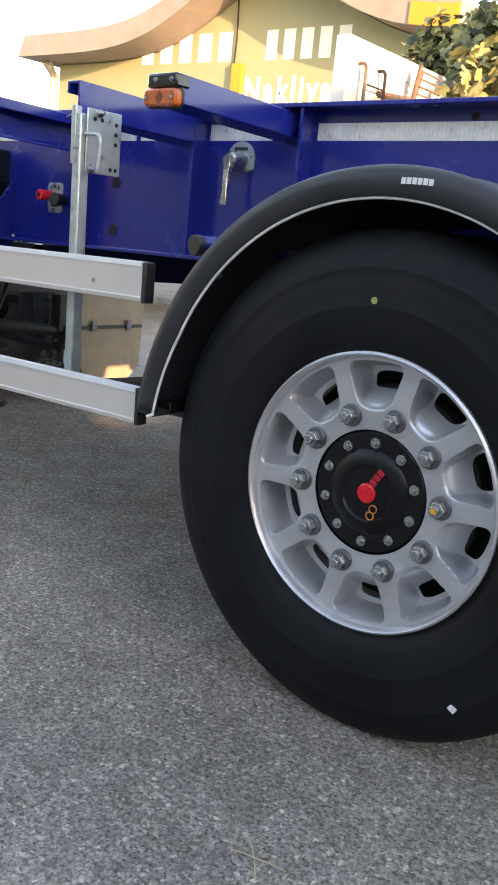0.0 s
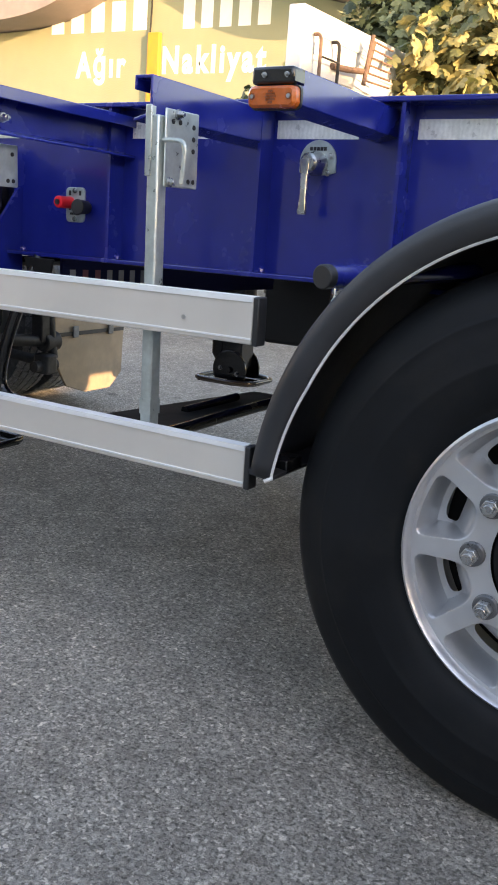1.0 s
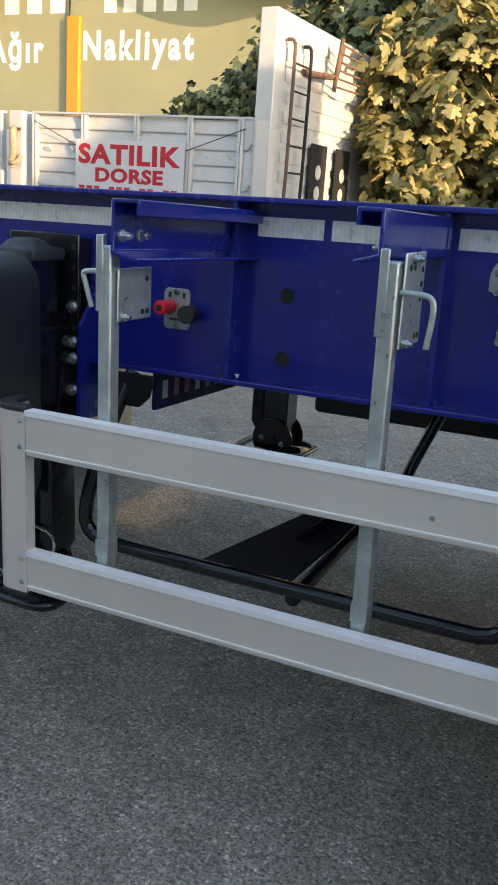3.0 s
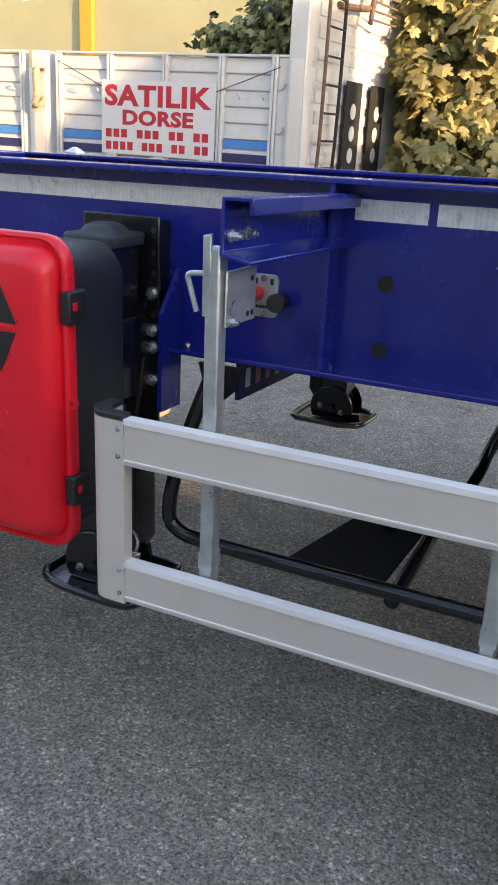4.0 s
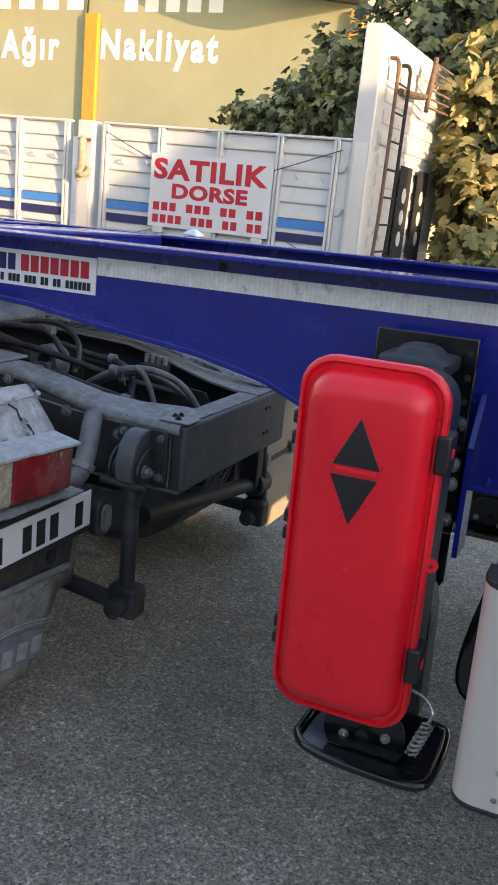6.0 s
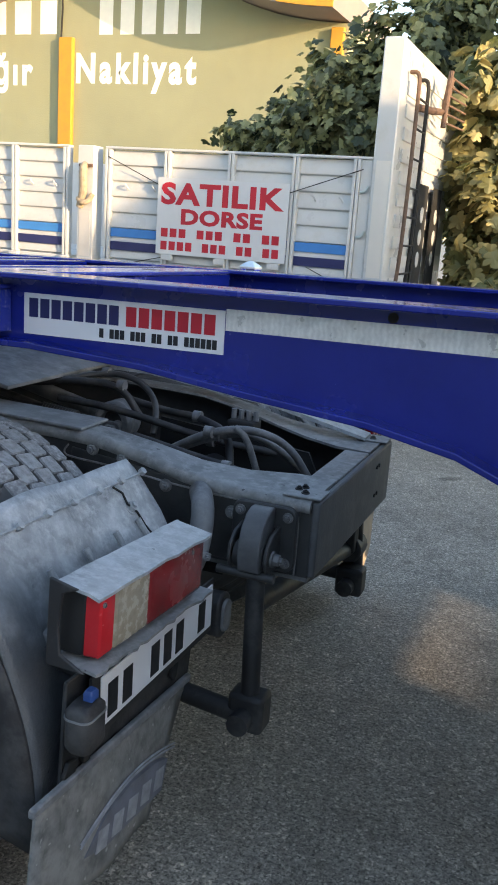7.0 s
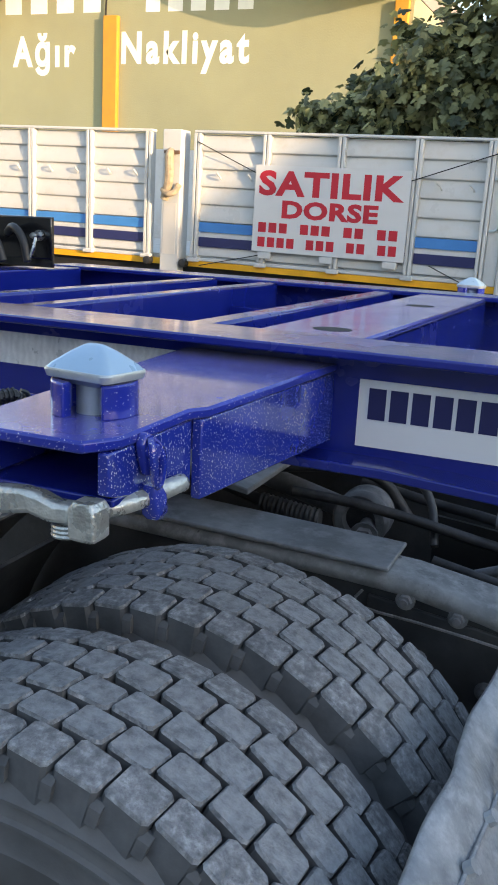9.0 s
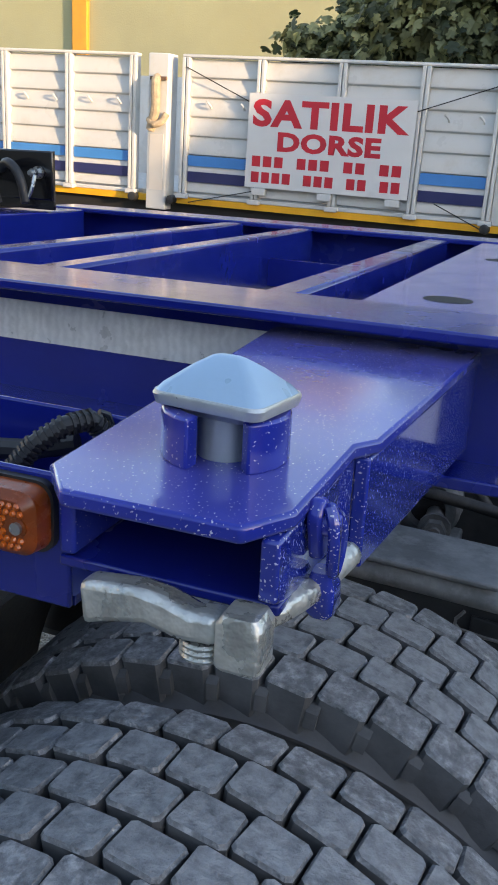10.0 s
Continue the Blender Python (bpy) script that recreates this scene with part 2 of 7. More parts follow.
CONCRETE = mk("grey_concrete", (0.35, 0.34, 0.32), 0.85, amt=0.15, scale=1.5, bump=0.4, bscale=20)
BARK = mk("bark", (0.14, 0.11, 0.085), 0.85, amt=0.3, scale=12, bump=0.7, bscale=40, bdist=0.01)
TWIST_GREY = mk("cast_lock_steel", (0.42, 0.47, 0.50), 0.35, metal=0.45, amt=0.12, scale=20, bump=0.3, bscale=110)
TWIST_BLUE = mk("pale_blue_lock_paint", (0.30, 0.47, 0.62), 0.32, metal=0.15, amt=0.08, scale=10, bump=0.12)
FOIL = mk("wrapped_silver_steel", (0.50, 0.51, 0.48), 0.3, metal=0.6, amt=0.35, scale=40, bump=0.9, bscale=60, bdist=0.004)
CLOTH = mk("faded_cloth", (0.40, 0.31, 0.21), 0.9, amt=0.3, scale=18, bump=0.8, bscale=40, bdist=0.01)
STRAW = mk("dry_straw", (0.55, 0.47, 0.28), 0.8)


def leaf_material(name, a, b2):
    m = bpy.data.materials.new(name)
    m.use_nodes = True
    n, l = m.node_tree.nodes, m.node_tree.links
    b = n["Principled BSDF"]
    geo = n.new("ShaderNodeNewGeometry")
    r = n.new("ShaderNodeValToRGB")
    r.color_ramp.elements[0].color, r.color_ramp.elements[1].color = (*a, 1), (*b2, 1)
    l.new(geo.outputs["Random Per Island"], r.inputs[0])
    l.new(r.outputs[0], b.inputs["Base Color"])
    b.inputs["Roughness"].default_value = 0.55
    tr = n.new("ShaderNodeBsdfTranslucent")
    l.new(r.outputs[0], tr.inputs[0])
    mx = n.new("ShaderNodeMixShader")
    mx.inputs[0].default_value = 0.3
    l.new(b.outputs[0], mx.inputs[1])
    l.new(tr.outputs[0], mx.inputs[2])
    l.new(mx.outputs[0], n["Material Output"].inputs[0])
    return m


def graded_mudguard_material():
    """Pale dusty colour above, darker below and on the outer side along a ragged line."""
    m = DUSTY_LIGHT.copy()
    m.name = "graded_mudguard"
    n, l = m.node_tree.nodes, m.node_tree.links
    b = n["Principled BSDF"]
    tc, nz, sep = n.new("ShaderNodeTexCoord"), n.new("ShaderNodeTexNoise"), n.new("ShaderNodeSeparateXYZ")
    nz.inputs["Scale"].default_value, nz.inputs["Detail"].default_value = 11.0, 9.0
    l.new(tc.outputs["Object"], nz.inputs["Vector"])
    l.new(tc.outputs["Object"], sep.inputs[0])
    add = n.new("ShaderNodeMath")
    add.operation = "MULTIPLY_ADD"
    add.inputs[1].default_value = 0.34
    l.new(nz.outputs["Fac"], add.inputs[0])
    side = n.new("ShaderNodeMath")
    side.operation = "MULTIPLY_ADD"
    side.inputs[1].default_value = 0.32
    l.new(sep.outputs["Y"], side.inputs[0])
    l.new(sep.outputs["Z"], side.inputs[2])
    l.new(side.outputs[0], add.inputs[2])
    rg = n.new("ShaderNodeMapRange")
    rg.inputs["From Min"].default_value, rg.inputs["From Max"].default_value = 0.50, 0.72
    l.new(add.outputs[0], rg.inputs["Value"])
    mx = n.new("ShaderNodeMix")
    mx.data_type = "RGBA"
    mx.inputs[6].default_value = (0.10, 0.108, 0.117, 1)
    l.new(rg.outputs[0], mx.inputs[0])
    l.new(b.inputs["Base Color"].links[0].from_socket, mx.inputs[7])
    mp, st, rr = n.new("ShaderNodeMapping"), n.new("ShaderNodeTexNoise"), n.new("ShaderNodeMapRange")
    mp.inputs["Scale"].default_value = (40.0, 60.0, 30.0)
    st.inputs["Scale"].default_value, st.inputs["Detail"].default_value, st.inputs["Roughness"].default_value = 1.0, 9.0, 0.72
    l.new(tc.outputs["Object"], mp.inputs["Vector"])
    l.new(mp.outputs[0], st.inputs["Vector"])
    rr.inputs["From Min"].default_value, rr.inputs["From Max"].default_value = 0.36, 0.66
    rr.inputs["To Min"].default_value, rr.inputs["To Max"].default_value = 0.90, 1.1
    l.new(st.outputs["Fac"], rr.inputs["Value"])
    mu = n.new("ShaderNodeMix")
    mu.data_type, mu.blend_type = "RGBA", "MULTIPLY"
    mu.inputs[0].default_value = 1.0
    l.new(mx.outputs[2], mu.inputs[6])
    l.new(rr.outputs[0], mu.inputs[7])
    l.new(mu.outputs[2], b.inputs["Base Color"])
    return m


MUDGUARD_GRADED = graded_mudguard_material()
# Sunlit gold and the shrub's semi-shade are put into these leaf colours.
LEAF = leaf_material("fig_leaf", (0.075, 0.095, 0.03), (0.50, 0.42, 0.19))
LEAF_DARK = leaf_material("dark_leaf", (0.022, 0.038, 0.018), (0.36, 0.35, 0.16))

# ---- builders ----
SLOPE = 0.016
PIVOT = Vector((-2.3, 0, 1.392))
TILT_M = Matrix.Translation(PIVOT) @ Matrix.Rotation(-math.atan(SLOPE), 4, "Y") @ Matrix.Translation(-PIVOT)
ROLL_M = Matrix.Translation((0, 2.135, 1.39)) @ Matrix.Rotation(math.atan(-0.022), 4, "X") @ Matrix.Translation((0, -2.135, -1.39)) @ TILT_M
BASE = {}


def thing(name, base, label, category, group="", kind="", tilt=False, roll=False):
    ob = new(name)
    ob.empty_display_size = 0.1
    m = Matrix.Translation(base)
    ob.matrix_world = ROLL_M @ m if roll else TILT_M @ m if tilt else m
    BASE[ob.name] = Vector(base)
    return tagged(ob, label, category, group, kind)


def finish(me, smooth):
    if smooth:
        me.shade_smooth()
        if smooth is not True:
            me.set_sharp_from_angle(angle=radians(smooth))


def part(name, bm, mat, parent, label="", bevel=0.0, smooth=35, solid=0.0):
    off = BASE[parent.name]
    bmesh.ops.translate(bm, verts=bm.verts, vec=-off)
    bmesh.ops.recalc_face_normals(bm, faces=bm.faces)
    me = bpy.data.meshes.new(name)
    bm.to_mesh(me)
    bm.free()
    finish(me, smooth)
    me.materials.append(mat)
    ob = new(name, me)
    ob.parent = parent
    BASE[ob.name] = off
    if solid:
        md = ob.modifiers.new("solid", "SOLIDIFY")
        md.thickness, md.offset = solid, 0
    if bevel:
        md = ob.modifiers.new("bevel", "BEVEL")
        md.width, md.segments, md.limit_method, md.angle_limit = bevel, 2, "ANGLE", radians(40)
    return tagged(ob, label)


def solo(name, bm, mat, label, category, group="", kind="", bevel=0.0, smooth=35, tilt=False):
    bmesh.ops.recalc_face_normals(bm, faces=bm.faces)
    me = bpy.data.meshes.new(name)
    bm.to_mesh(me)
    bm.free()
    finish(me, smooth)
    me.materials.append(mat)
    ob = new(name, me)
    if tilt:
        ob.matrix_world = TILT_M
    if bevel:
        md = ob.modifiers.new("bevel", "BEVEL")
        md.width, md.segments, md.limit_method, md.angle_limit = bevel, 2, "ANGLE", radians(40)
    return tagged(ob, label, category, group, kind)


def B():
    return bmesh.new()


def box(x0, x1, y0, y1, z0, z1, bm=None, m=None):
    bm = bm or B()
    v = [bm.verts.new(Vector(p)) for p in ((x0, y0, z0), (x1, y0, z0), (x1, y1, z0), (x0, y1, z0), (x0, y0, z1), (x1, y0, z1), (x1, y1, z1), (x0, y1, z1))]
    for f in ((0, 3, 2, 1), (4, 5, 6, 7), (0, 1, 5, 4), (1, 2, 6, 5), (2, 3, 7, 6), (3, 0, 4, 7)):
        bm.faces.new([v[i] for i in f])
    if m:
        bmesh.ops.transform(bm, matrix=m, verts=v)
    return bm


def prism(pts, axis, a0, a1, bm=None):
    """A polygon of two coordinates, drawn out along axis from a0 to a1."""
    bm = bm or B()

    def at(p, a):
        return {"x": (a, p[0], p[1]), "y": (p[0], a, p[1]), "z": (p[0], p[1], a)}[axis]
    lo, hi = [bm.verts.new(at(p, a0)) for p in pts], [bm.verts.new(at(p, a1)) for p in pts]
    bm.faces.new(lo), bm.faces.new(hi[::-1])
    for i in range(len(pts)):
        j = (i + 1) % len(pts)
        bm.faces.new((lo[i], hi[i], hi[j], lo[j]))
    return bm


def cyl(p0, p1, r, seg=16, bm=None, r1=None, caps=True):
    bm = bm or B()
    p0, p1 = Vector(p0), Vector(p1)
    q = (p1 - p0).to_track_quat("Z", "Y")
    r1 = r if r1 is None else r1
    rings = []
    for p, rad in ((p0, r), (p1, r1)):
        rings.append([bm.verts.new(p + q @ Vector((rad * math.cos(k * math.tau / seg), rad * math.sin(k * math.tau / seg), 0))) for k in range(seg)])
    for k in range(seg):
        j = (k + 1) % seg
        bm.faces.new((rings[0][k], rings[0][j], rings[1][j], rings[1][k]))
    if caps:
        bm.faces.new(rings[0][::-1]), bm.faces.new(rings[1])
    return bm


def tube(pts, r, seg=10, bm=None, round_by=0):
    """A pipe along points; round_by cuts the corners that many times."""
    bm = bm or B()
    pts = [Vector(p) for p in pts]
    for _ in range(round_by):
        out = [pts[0]]
        for a, b in zip(pts, pts[1:]):
            out += [a.lerp(b, 0.25), a.lerp(b, 0.75)]
        pts = out + [pts[-1]]
    rings, up = [], None
    for i, p in enumerate(pts):
        d = (pts[min(i + 1, len(pts) - 1)] - pts[max(i - 1, 0)]).normalized()
        if up is None:
            up = d.orthogonal().normalized()
        up = (up - d * up.dot(d)).normalized()
        side = d.cross(up)
        rings.append([bm.verts.new(p + r * (math.cos(k * math.tau / seg) * up + math.sin(k * math.tau / seg) * side)) for k in range(seg)])
    for a, b in zip(rings, rings[1:]):
        for k in range(seg):
            j = (k + 1) % seg
            bm.faces.new((a[k], a[j], b[j], b[k]))
    bm.faces.new(rings[0][::-1]), bm.faces.new(rings[-1])
    return bm


def lathe(profile, cx, cz, seg=96, bm=None, closed=False):
    """A profile of (radius, y) turned round a line along y through cx, cz."""
    bm = bm or B()
    rings = []
    for r, y in profile:
        rings.append([bm.verts.new((cx + r * math.cos(k * math.tau / seg), y, cz + r * math.sin(k * math.tau / seg))) for k in range(seg)])
    pairs = list(zip(rings, rings[1:])) + ([(rings[-1], rings[0])] if closed else [])
    for a, b in pairs:
        for k in range(seg):
            j = (k + 1) % seg
            bm.faces.new((a[k], a[j], b[j], b[k]))
    if not closed:
        for ring, r in ((rings[0], profile[0][0]), (rings[-1], profile[-1][0])):
            if r < 0.2 and len(profile) > 2:
                bm.faces.new(ring)
    return bm


def rring(cx, cz, hw, hh, rad, seg=5):
    """The outline of a rounded rectangle."""
    out = []
    rad = min(rad, hw, hh)
    for k, (sx, sz) in enumerate(((1, 1), (-1, 1), (-1, -1), (1, -1))):
        for i in range(seg + 1):
            a = math.pi / 2 * (k + i / seg)
            out.append((cx + sx * (hw - rad) + rad * math.cos(a), cz + sz * (hh - rad) + rad * math.sin(a)))
    return out


def loft(rings, axis="y", bm=None):
    """Rounded rectangles (place, cx, cz, half width, half height, radius) along an axis, closed at both ends."""
    bm = bm or B()
    made = []
    for a, cx, cz, hw, hh, rad in rings:
        pts = rring(cx, cz, hw, hh, rad)
        made.append([bm.verts.new({"y": (p, a, q), "x": (a, p, q), "z": (p, q, a)}[axis]) for p, q in pts])
    for a, b in zip(made, made[1:]):
        for k in range(len(a)):
            j = (k + 1) % len(a)
            bm.faces.new((a[k], a[j], b[j], b[k]))
    bm.faces.new(made[0][::-1]), bm.faces.new(made[-1])
    return bm


def hexbolt(p, way, r, h, bm=None):
    """A washer, a six-sided nut and a stud end."""
    bm = bm or B()
    p, way = Vector(p), Vector(way).normalized()
    cyl(p, p + way * h * 0.25, r * 1.35, 14, bm)
    cyl(p + way * h * 0.25, p + way * h * 0.8, r, 6, bm, r * 0.96)
    cyl(p + way * h * 0.8, p + way * h * 1.1, r * 0.55, 10, bm)
    return bm


def lettering(name, words, size, at, mat, parent, extrude=0.001, width=0.0, label="", turn=(90, 0, 0), bold=0.0):
    cu = bpy.data.curves.new(name, "FONT")
    cu.body, cu.size, cu.extrude, cu.offset = words, size, extrude, bold
    cu.resolution_u = 3
    if bold:
        cu.space_character = 1.0 + bold * 9
    tmp = bpy.data.objects.new(name, cu)
    me = bpy.data.meshes.new_from_object(tmp)
    bpy.data.objects.remove(tmp)
    squash = width / max(1e-6, max(v.co.x for v in me.vertices) - min(v.co.x for v in me.vertices)) if width else 1.0
    me.transform(pose(*(Vector(at) - BASE[parent.name]), *turn) @ Matrix.Diagonal((squash, 1, 1, 1)))
    me.materials.clear()
    me.materials.append(mat)
    ob = new(name, me)
    ob.parent = parent
    BASE[ob.name] = BASE[parent.name]
    return tagged(ob, label)


def bar_row(name, words, x0, z0, w, h, y, mat, parent, label, gap=0.2, thick=0.001):
    """Plain bars in place of letters: a bar a letter, each a part, a gap at each blank."""
    step = w / len(words)
    for i, c in enumerate(words):
        if c != " ":
            part(name, box(x0 + i * step, x0 + (i + 1 - gap) * step, y - thick, y, z0, z0 + h), mat, parent, label, smooth=0)


def crumpled(y0, y1, x0, x1, z0, z1, thick, seed, n=22, wave=0.004):
    """A thin dented sheet from y0 to y1, its free edge at x1 uneven."""
    bm = bmesh.new()
    rnd = random.Random(seed)
    rows = []
    for i in range(n + 1):
        y = y0 + (y1 - y0) * i / n
        row = []
        for k in range(5):
            u = k / 4
            x = x0 + (x1 - x0) * u + (rnd.uniform(-1, 1) * wave * 1.2 if k == 4 else 0)
            z = z0 + (z1 - z0) * u + noise.noise(Vector((y * 14 + seed, x * 30, 0))) * wave * 1.5
            row.append((x, y, z))
        rows.append(row)
    top = [[bm.verts.new(p) for p in r] for r in rows]
    bot = [[bm.verts.new((p[0], p[1], p[2] - thick)) for p in r] for r in rows]
    for i in range(n):
        for k in range(4):
            bm.faces.new((top[i][k], top[i + 1][k], top[i + 1][k + 1], top[i][k + 1]))
            bm.faces.new((bot[i][k], bot[i][k + 1], bot[i + 1][k + 1], bot[i + 1][k]))
        for k in (0, 4):
            bm.faces.new((top[i][k], bot[i][k], bot[i + 1][k], top[i + 1][k]))
    for i in (0, n):
        for k in range(4):
            bm.faces.new((top[i][k], top[i][k + 1], bot[i][k + 1], bot[i][k]))
    return bm


# ---- ground ----
bm = B()
bmesh.ops.create_grid(bm, x_segments=8, y_segments=8, size=300)
solo("ground", bm, ASPHALT, "grey worn asphalt yard with coarse pale aggregate", "asphalt", kind="structure")

# ---- semi-trailer frame ----
TOP, BOT, WEB, FAR = 1.392, 0.972, 2.135, 3.485
MID = (WEB + FAR) / 2
chassis = thing("trailer_chassis", (-2.0, MID, 0.97), "blue painted steel container trailer chassis with two main beams", "trailer", roll=True)
NECK = [(-5.75, 1.252), (-4.25, 1.250), (-3.96, 1.232), (-3.72, 1.200), (-3.45, 1.170), (-3.27, 1.132), (-3.17, 1.09), (-3.09, 1.035), (-3.03, 0.95), (-3.0, 0.86)]
REAR = 1.6


def main_beam(y, side):
    s = -side
    neck = NECK if side > 0 else [p for p in NECK if p[1] > BOT] + [(-3.04, BOT)]
    web = [(-5.75, TOP), (REAR, TOP), (REAR, BOT), (-2.77, BOT)] + ([(-2.77, 0.86)] if side > 0 else []) + neck[::-1]
    part("beam_web", prism(web, "y", y - 0.005, y + 0.005), BLUE, chassis)
    part("top_flange", box(-5.75, REAR, y - 0.075, y + 0.075, TOP, TOP + 0.013), BLUE, chassis, bevel=0.003)
    part("bottom_flange", box(-2.765, REAR, y - 0.07, y + 0.07, BOT - 0.013, BOT), BLUE, chassis, bevel=0.003)
    low = [(x, z) for x, z in neck]
    curve = low + [(x, z - 0.014) for x, z in low[::-1]]
    part("neck_flange", prism(curve, "y", y - 0.07, y + 0.07), BLUE, chassis, bevel=0.003)
    for x in (-2.352, -1.85, -1.462):
        part("stiffener", box(x - 0.005, x + 0.005, *sorted((y + s * 0.005, y + s * 0.068)), BOT, TOP), BLUE, chassis)
    # folded gusset and drop plate beside the leg
    if side < 0:
        return
    part("drop_plate", prism([(y + s * 0.006, 0.81), (y + s * 0.10, 0.81), (y + s * 0.10, 1.06), (y + s * 0.02, 1.165), (y + s * 0.006, 1.165)], "x", -2.772, -2.76), BLUE, chassis)


main_beam(WEB, 1), main_beam(FAR, -1)
CX = -2.60
cross = part("drop_cross_plate", box(CX - 0.006, CX + 0.006, WEB + 0.008, FAR - 0.008, 0.845, 0.958), NAVY_PRINT, chassis, "dark navy cross plate with pale bars")
for k in range(8):
    yy = WEB + 0.04 + 0.060 * k
    part("cross_print", box(CX + 0.0062, CX + 0.0075, yy, yy + 0.026, 0.872, 0.922), PINK_PRINT if k in (1, 2) else WHITE_PRINT, cross, "pale plain bar")

# holes in the near web: dark discs painted as their shaded inside, with a rim
for x, z in ((-2.231, 1.181), (-2.232, 1.028)):
    bm = lathe([(0.0215, WEB - 0.0055), (0.0215, WEB - 0.0075), (0.019, WEB - 0.0075), (0.019, WEB - 0.0058)], x, z, 24, closed=True)
    part("hole_rim", bm, BLUE, chassis)
    part("web_hole", cyl((x, WEB - 0.0062, z), (x, WEB - 0.004, z), 0.019, 20), GRIME_SHADE, chassis, "dark disc for a bored hole")
for x in (-3.43, -0.985):
    part("flange_hole", cyl((x, WEB - 0.0068, TOP - 0.018), (x, WEB - 0.004, TOP - 0.018), 0.011, 14), GRIME_SHADE, chassis)

# weld dots along the bottom flange
for x in (-2.73, -2.345, -1.845, -1.52):
    bm = B()
    bmesh.ops.create_icosphere(bm, subdivisions=1, radius=0.012, matrix=Matrix.Translation((x, WEB - 0.03, BOT + 0.004)))
    part("weld", bm, BLUE, chassis)


def outrigger(x, facing, y0, z0, z1, w=0.05):
    """A channel from the web out to y0; its flanges lie on the side named by facing."""
    f = facing
    h = z1 - z0
    c = [(0, 0), (w, -0.012), (w, -0.005), (0.007, 0.007), (0.007, h - 0.007), (w - 0.007, h - 0.007), (w - 0.007, h - 0.030), (w, h - 0.030), (w, h), (0, h)]
    bm = prism([(x + f * (u - 0.003), z0 + v) for u, v in c], "y", y0, WEB - 0.005)
    return part("outrigger", bm, BLUE, chassis, bevel=0.002)


outrigger(-2.365, 1, 1.585, 1.272, 1.374, 0.062)
outrigger(-1.85, -1, 1.615, 1.300, 1.383)
outrigger(-1.50, -1, 1.615, 1.318, 1.384)

# cross members of the open front deck
DECK = TOP + 0.001
for x0, x1 in ((-4.635, -4.585), (-4.98, -4.935), (-5.175, -5.13), (-5.75, -5.62)):
    part("cross_member", box(x0, x1, WEB + 0.078, FAR - 0.078, DECK - 0.12, DECK + 0.008), BLUE, chassis, bevel=0.006)
part("deck_stringer", box(-4.924, -4.636, MID - 0.35, MID - 0.34, DECK - 0.1, DECK - 0.04), BLUE, chassis)
part("deck_stringer", box(-4.924, -4.636, MID + 0.24, MID + 0.25, DECK - 0.1, DECK - 0.04), BLUE, chassis)
HX = -4.41
bm = box(-4.505, -4.33, WEB + 0.078, FAR - 0.078, DECK - 0.004, DECK + 0.009)
part("bolster_plate", bm, BLUE_WORN, chassis, bevel=0.004)
part("bolster_side", box(-4.34, -4.33, WEB + 0.078, FAR - 0.078, DECK - 0.14, DECK - 0.006), BLUE, chassis)
part("bolster_side", box(-4.505, -4.495, WEB + 0.078, FAR - 0.078, DECK - 0.14, DECK - 0.006), BLUE, chassis)
for y in (WEB + 0.18, WEB + 0.82):
    part("deck_hole", cyl((HX, y, DECK + 0.0085), (HX, y, DECK + 0.0094), 0.032, 24), GRIME_SHADE, chassis, "dark disc for a lashing hole")
for x in (-2.9, -2.3, -1.5, -0.6, 0.5):
    part("cross_member", box(x - 0.04, x + 0.04, WEB + 0.01, FAR - 0.01, 1.06, 1.18), BLUE, chassis, bevel=0.004)
# Unseen plate added only to darken the ground below the frame.
part("hidden_shade_plate", box(-3.3, 1.5, WEB + 0.012, FAR - 0.012, 1.192, 1.198), BLUE, chassis)
part("king_plate", box(-5.7, -4.95, WEB + 0.08, FAR - 0.08, 1.19, 1.2), BLUE, chassis)

# front container outriggers with their lock housings
OX0, OX1 = -4.548, -4.345
OT = TOP - 0.024


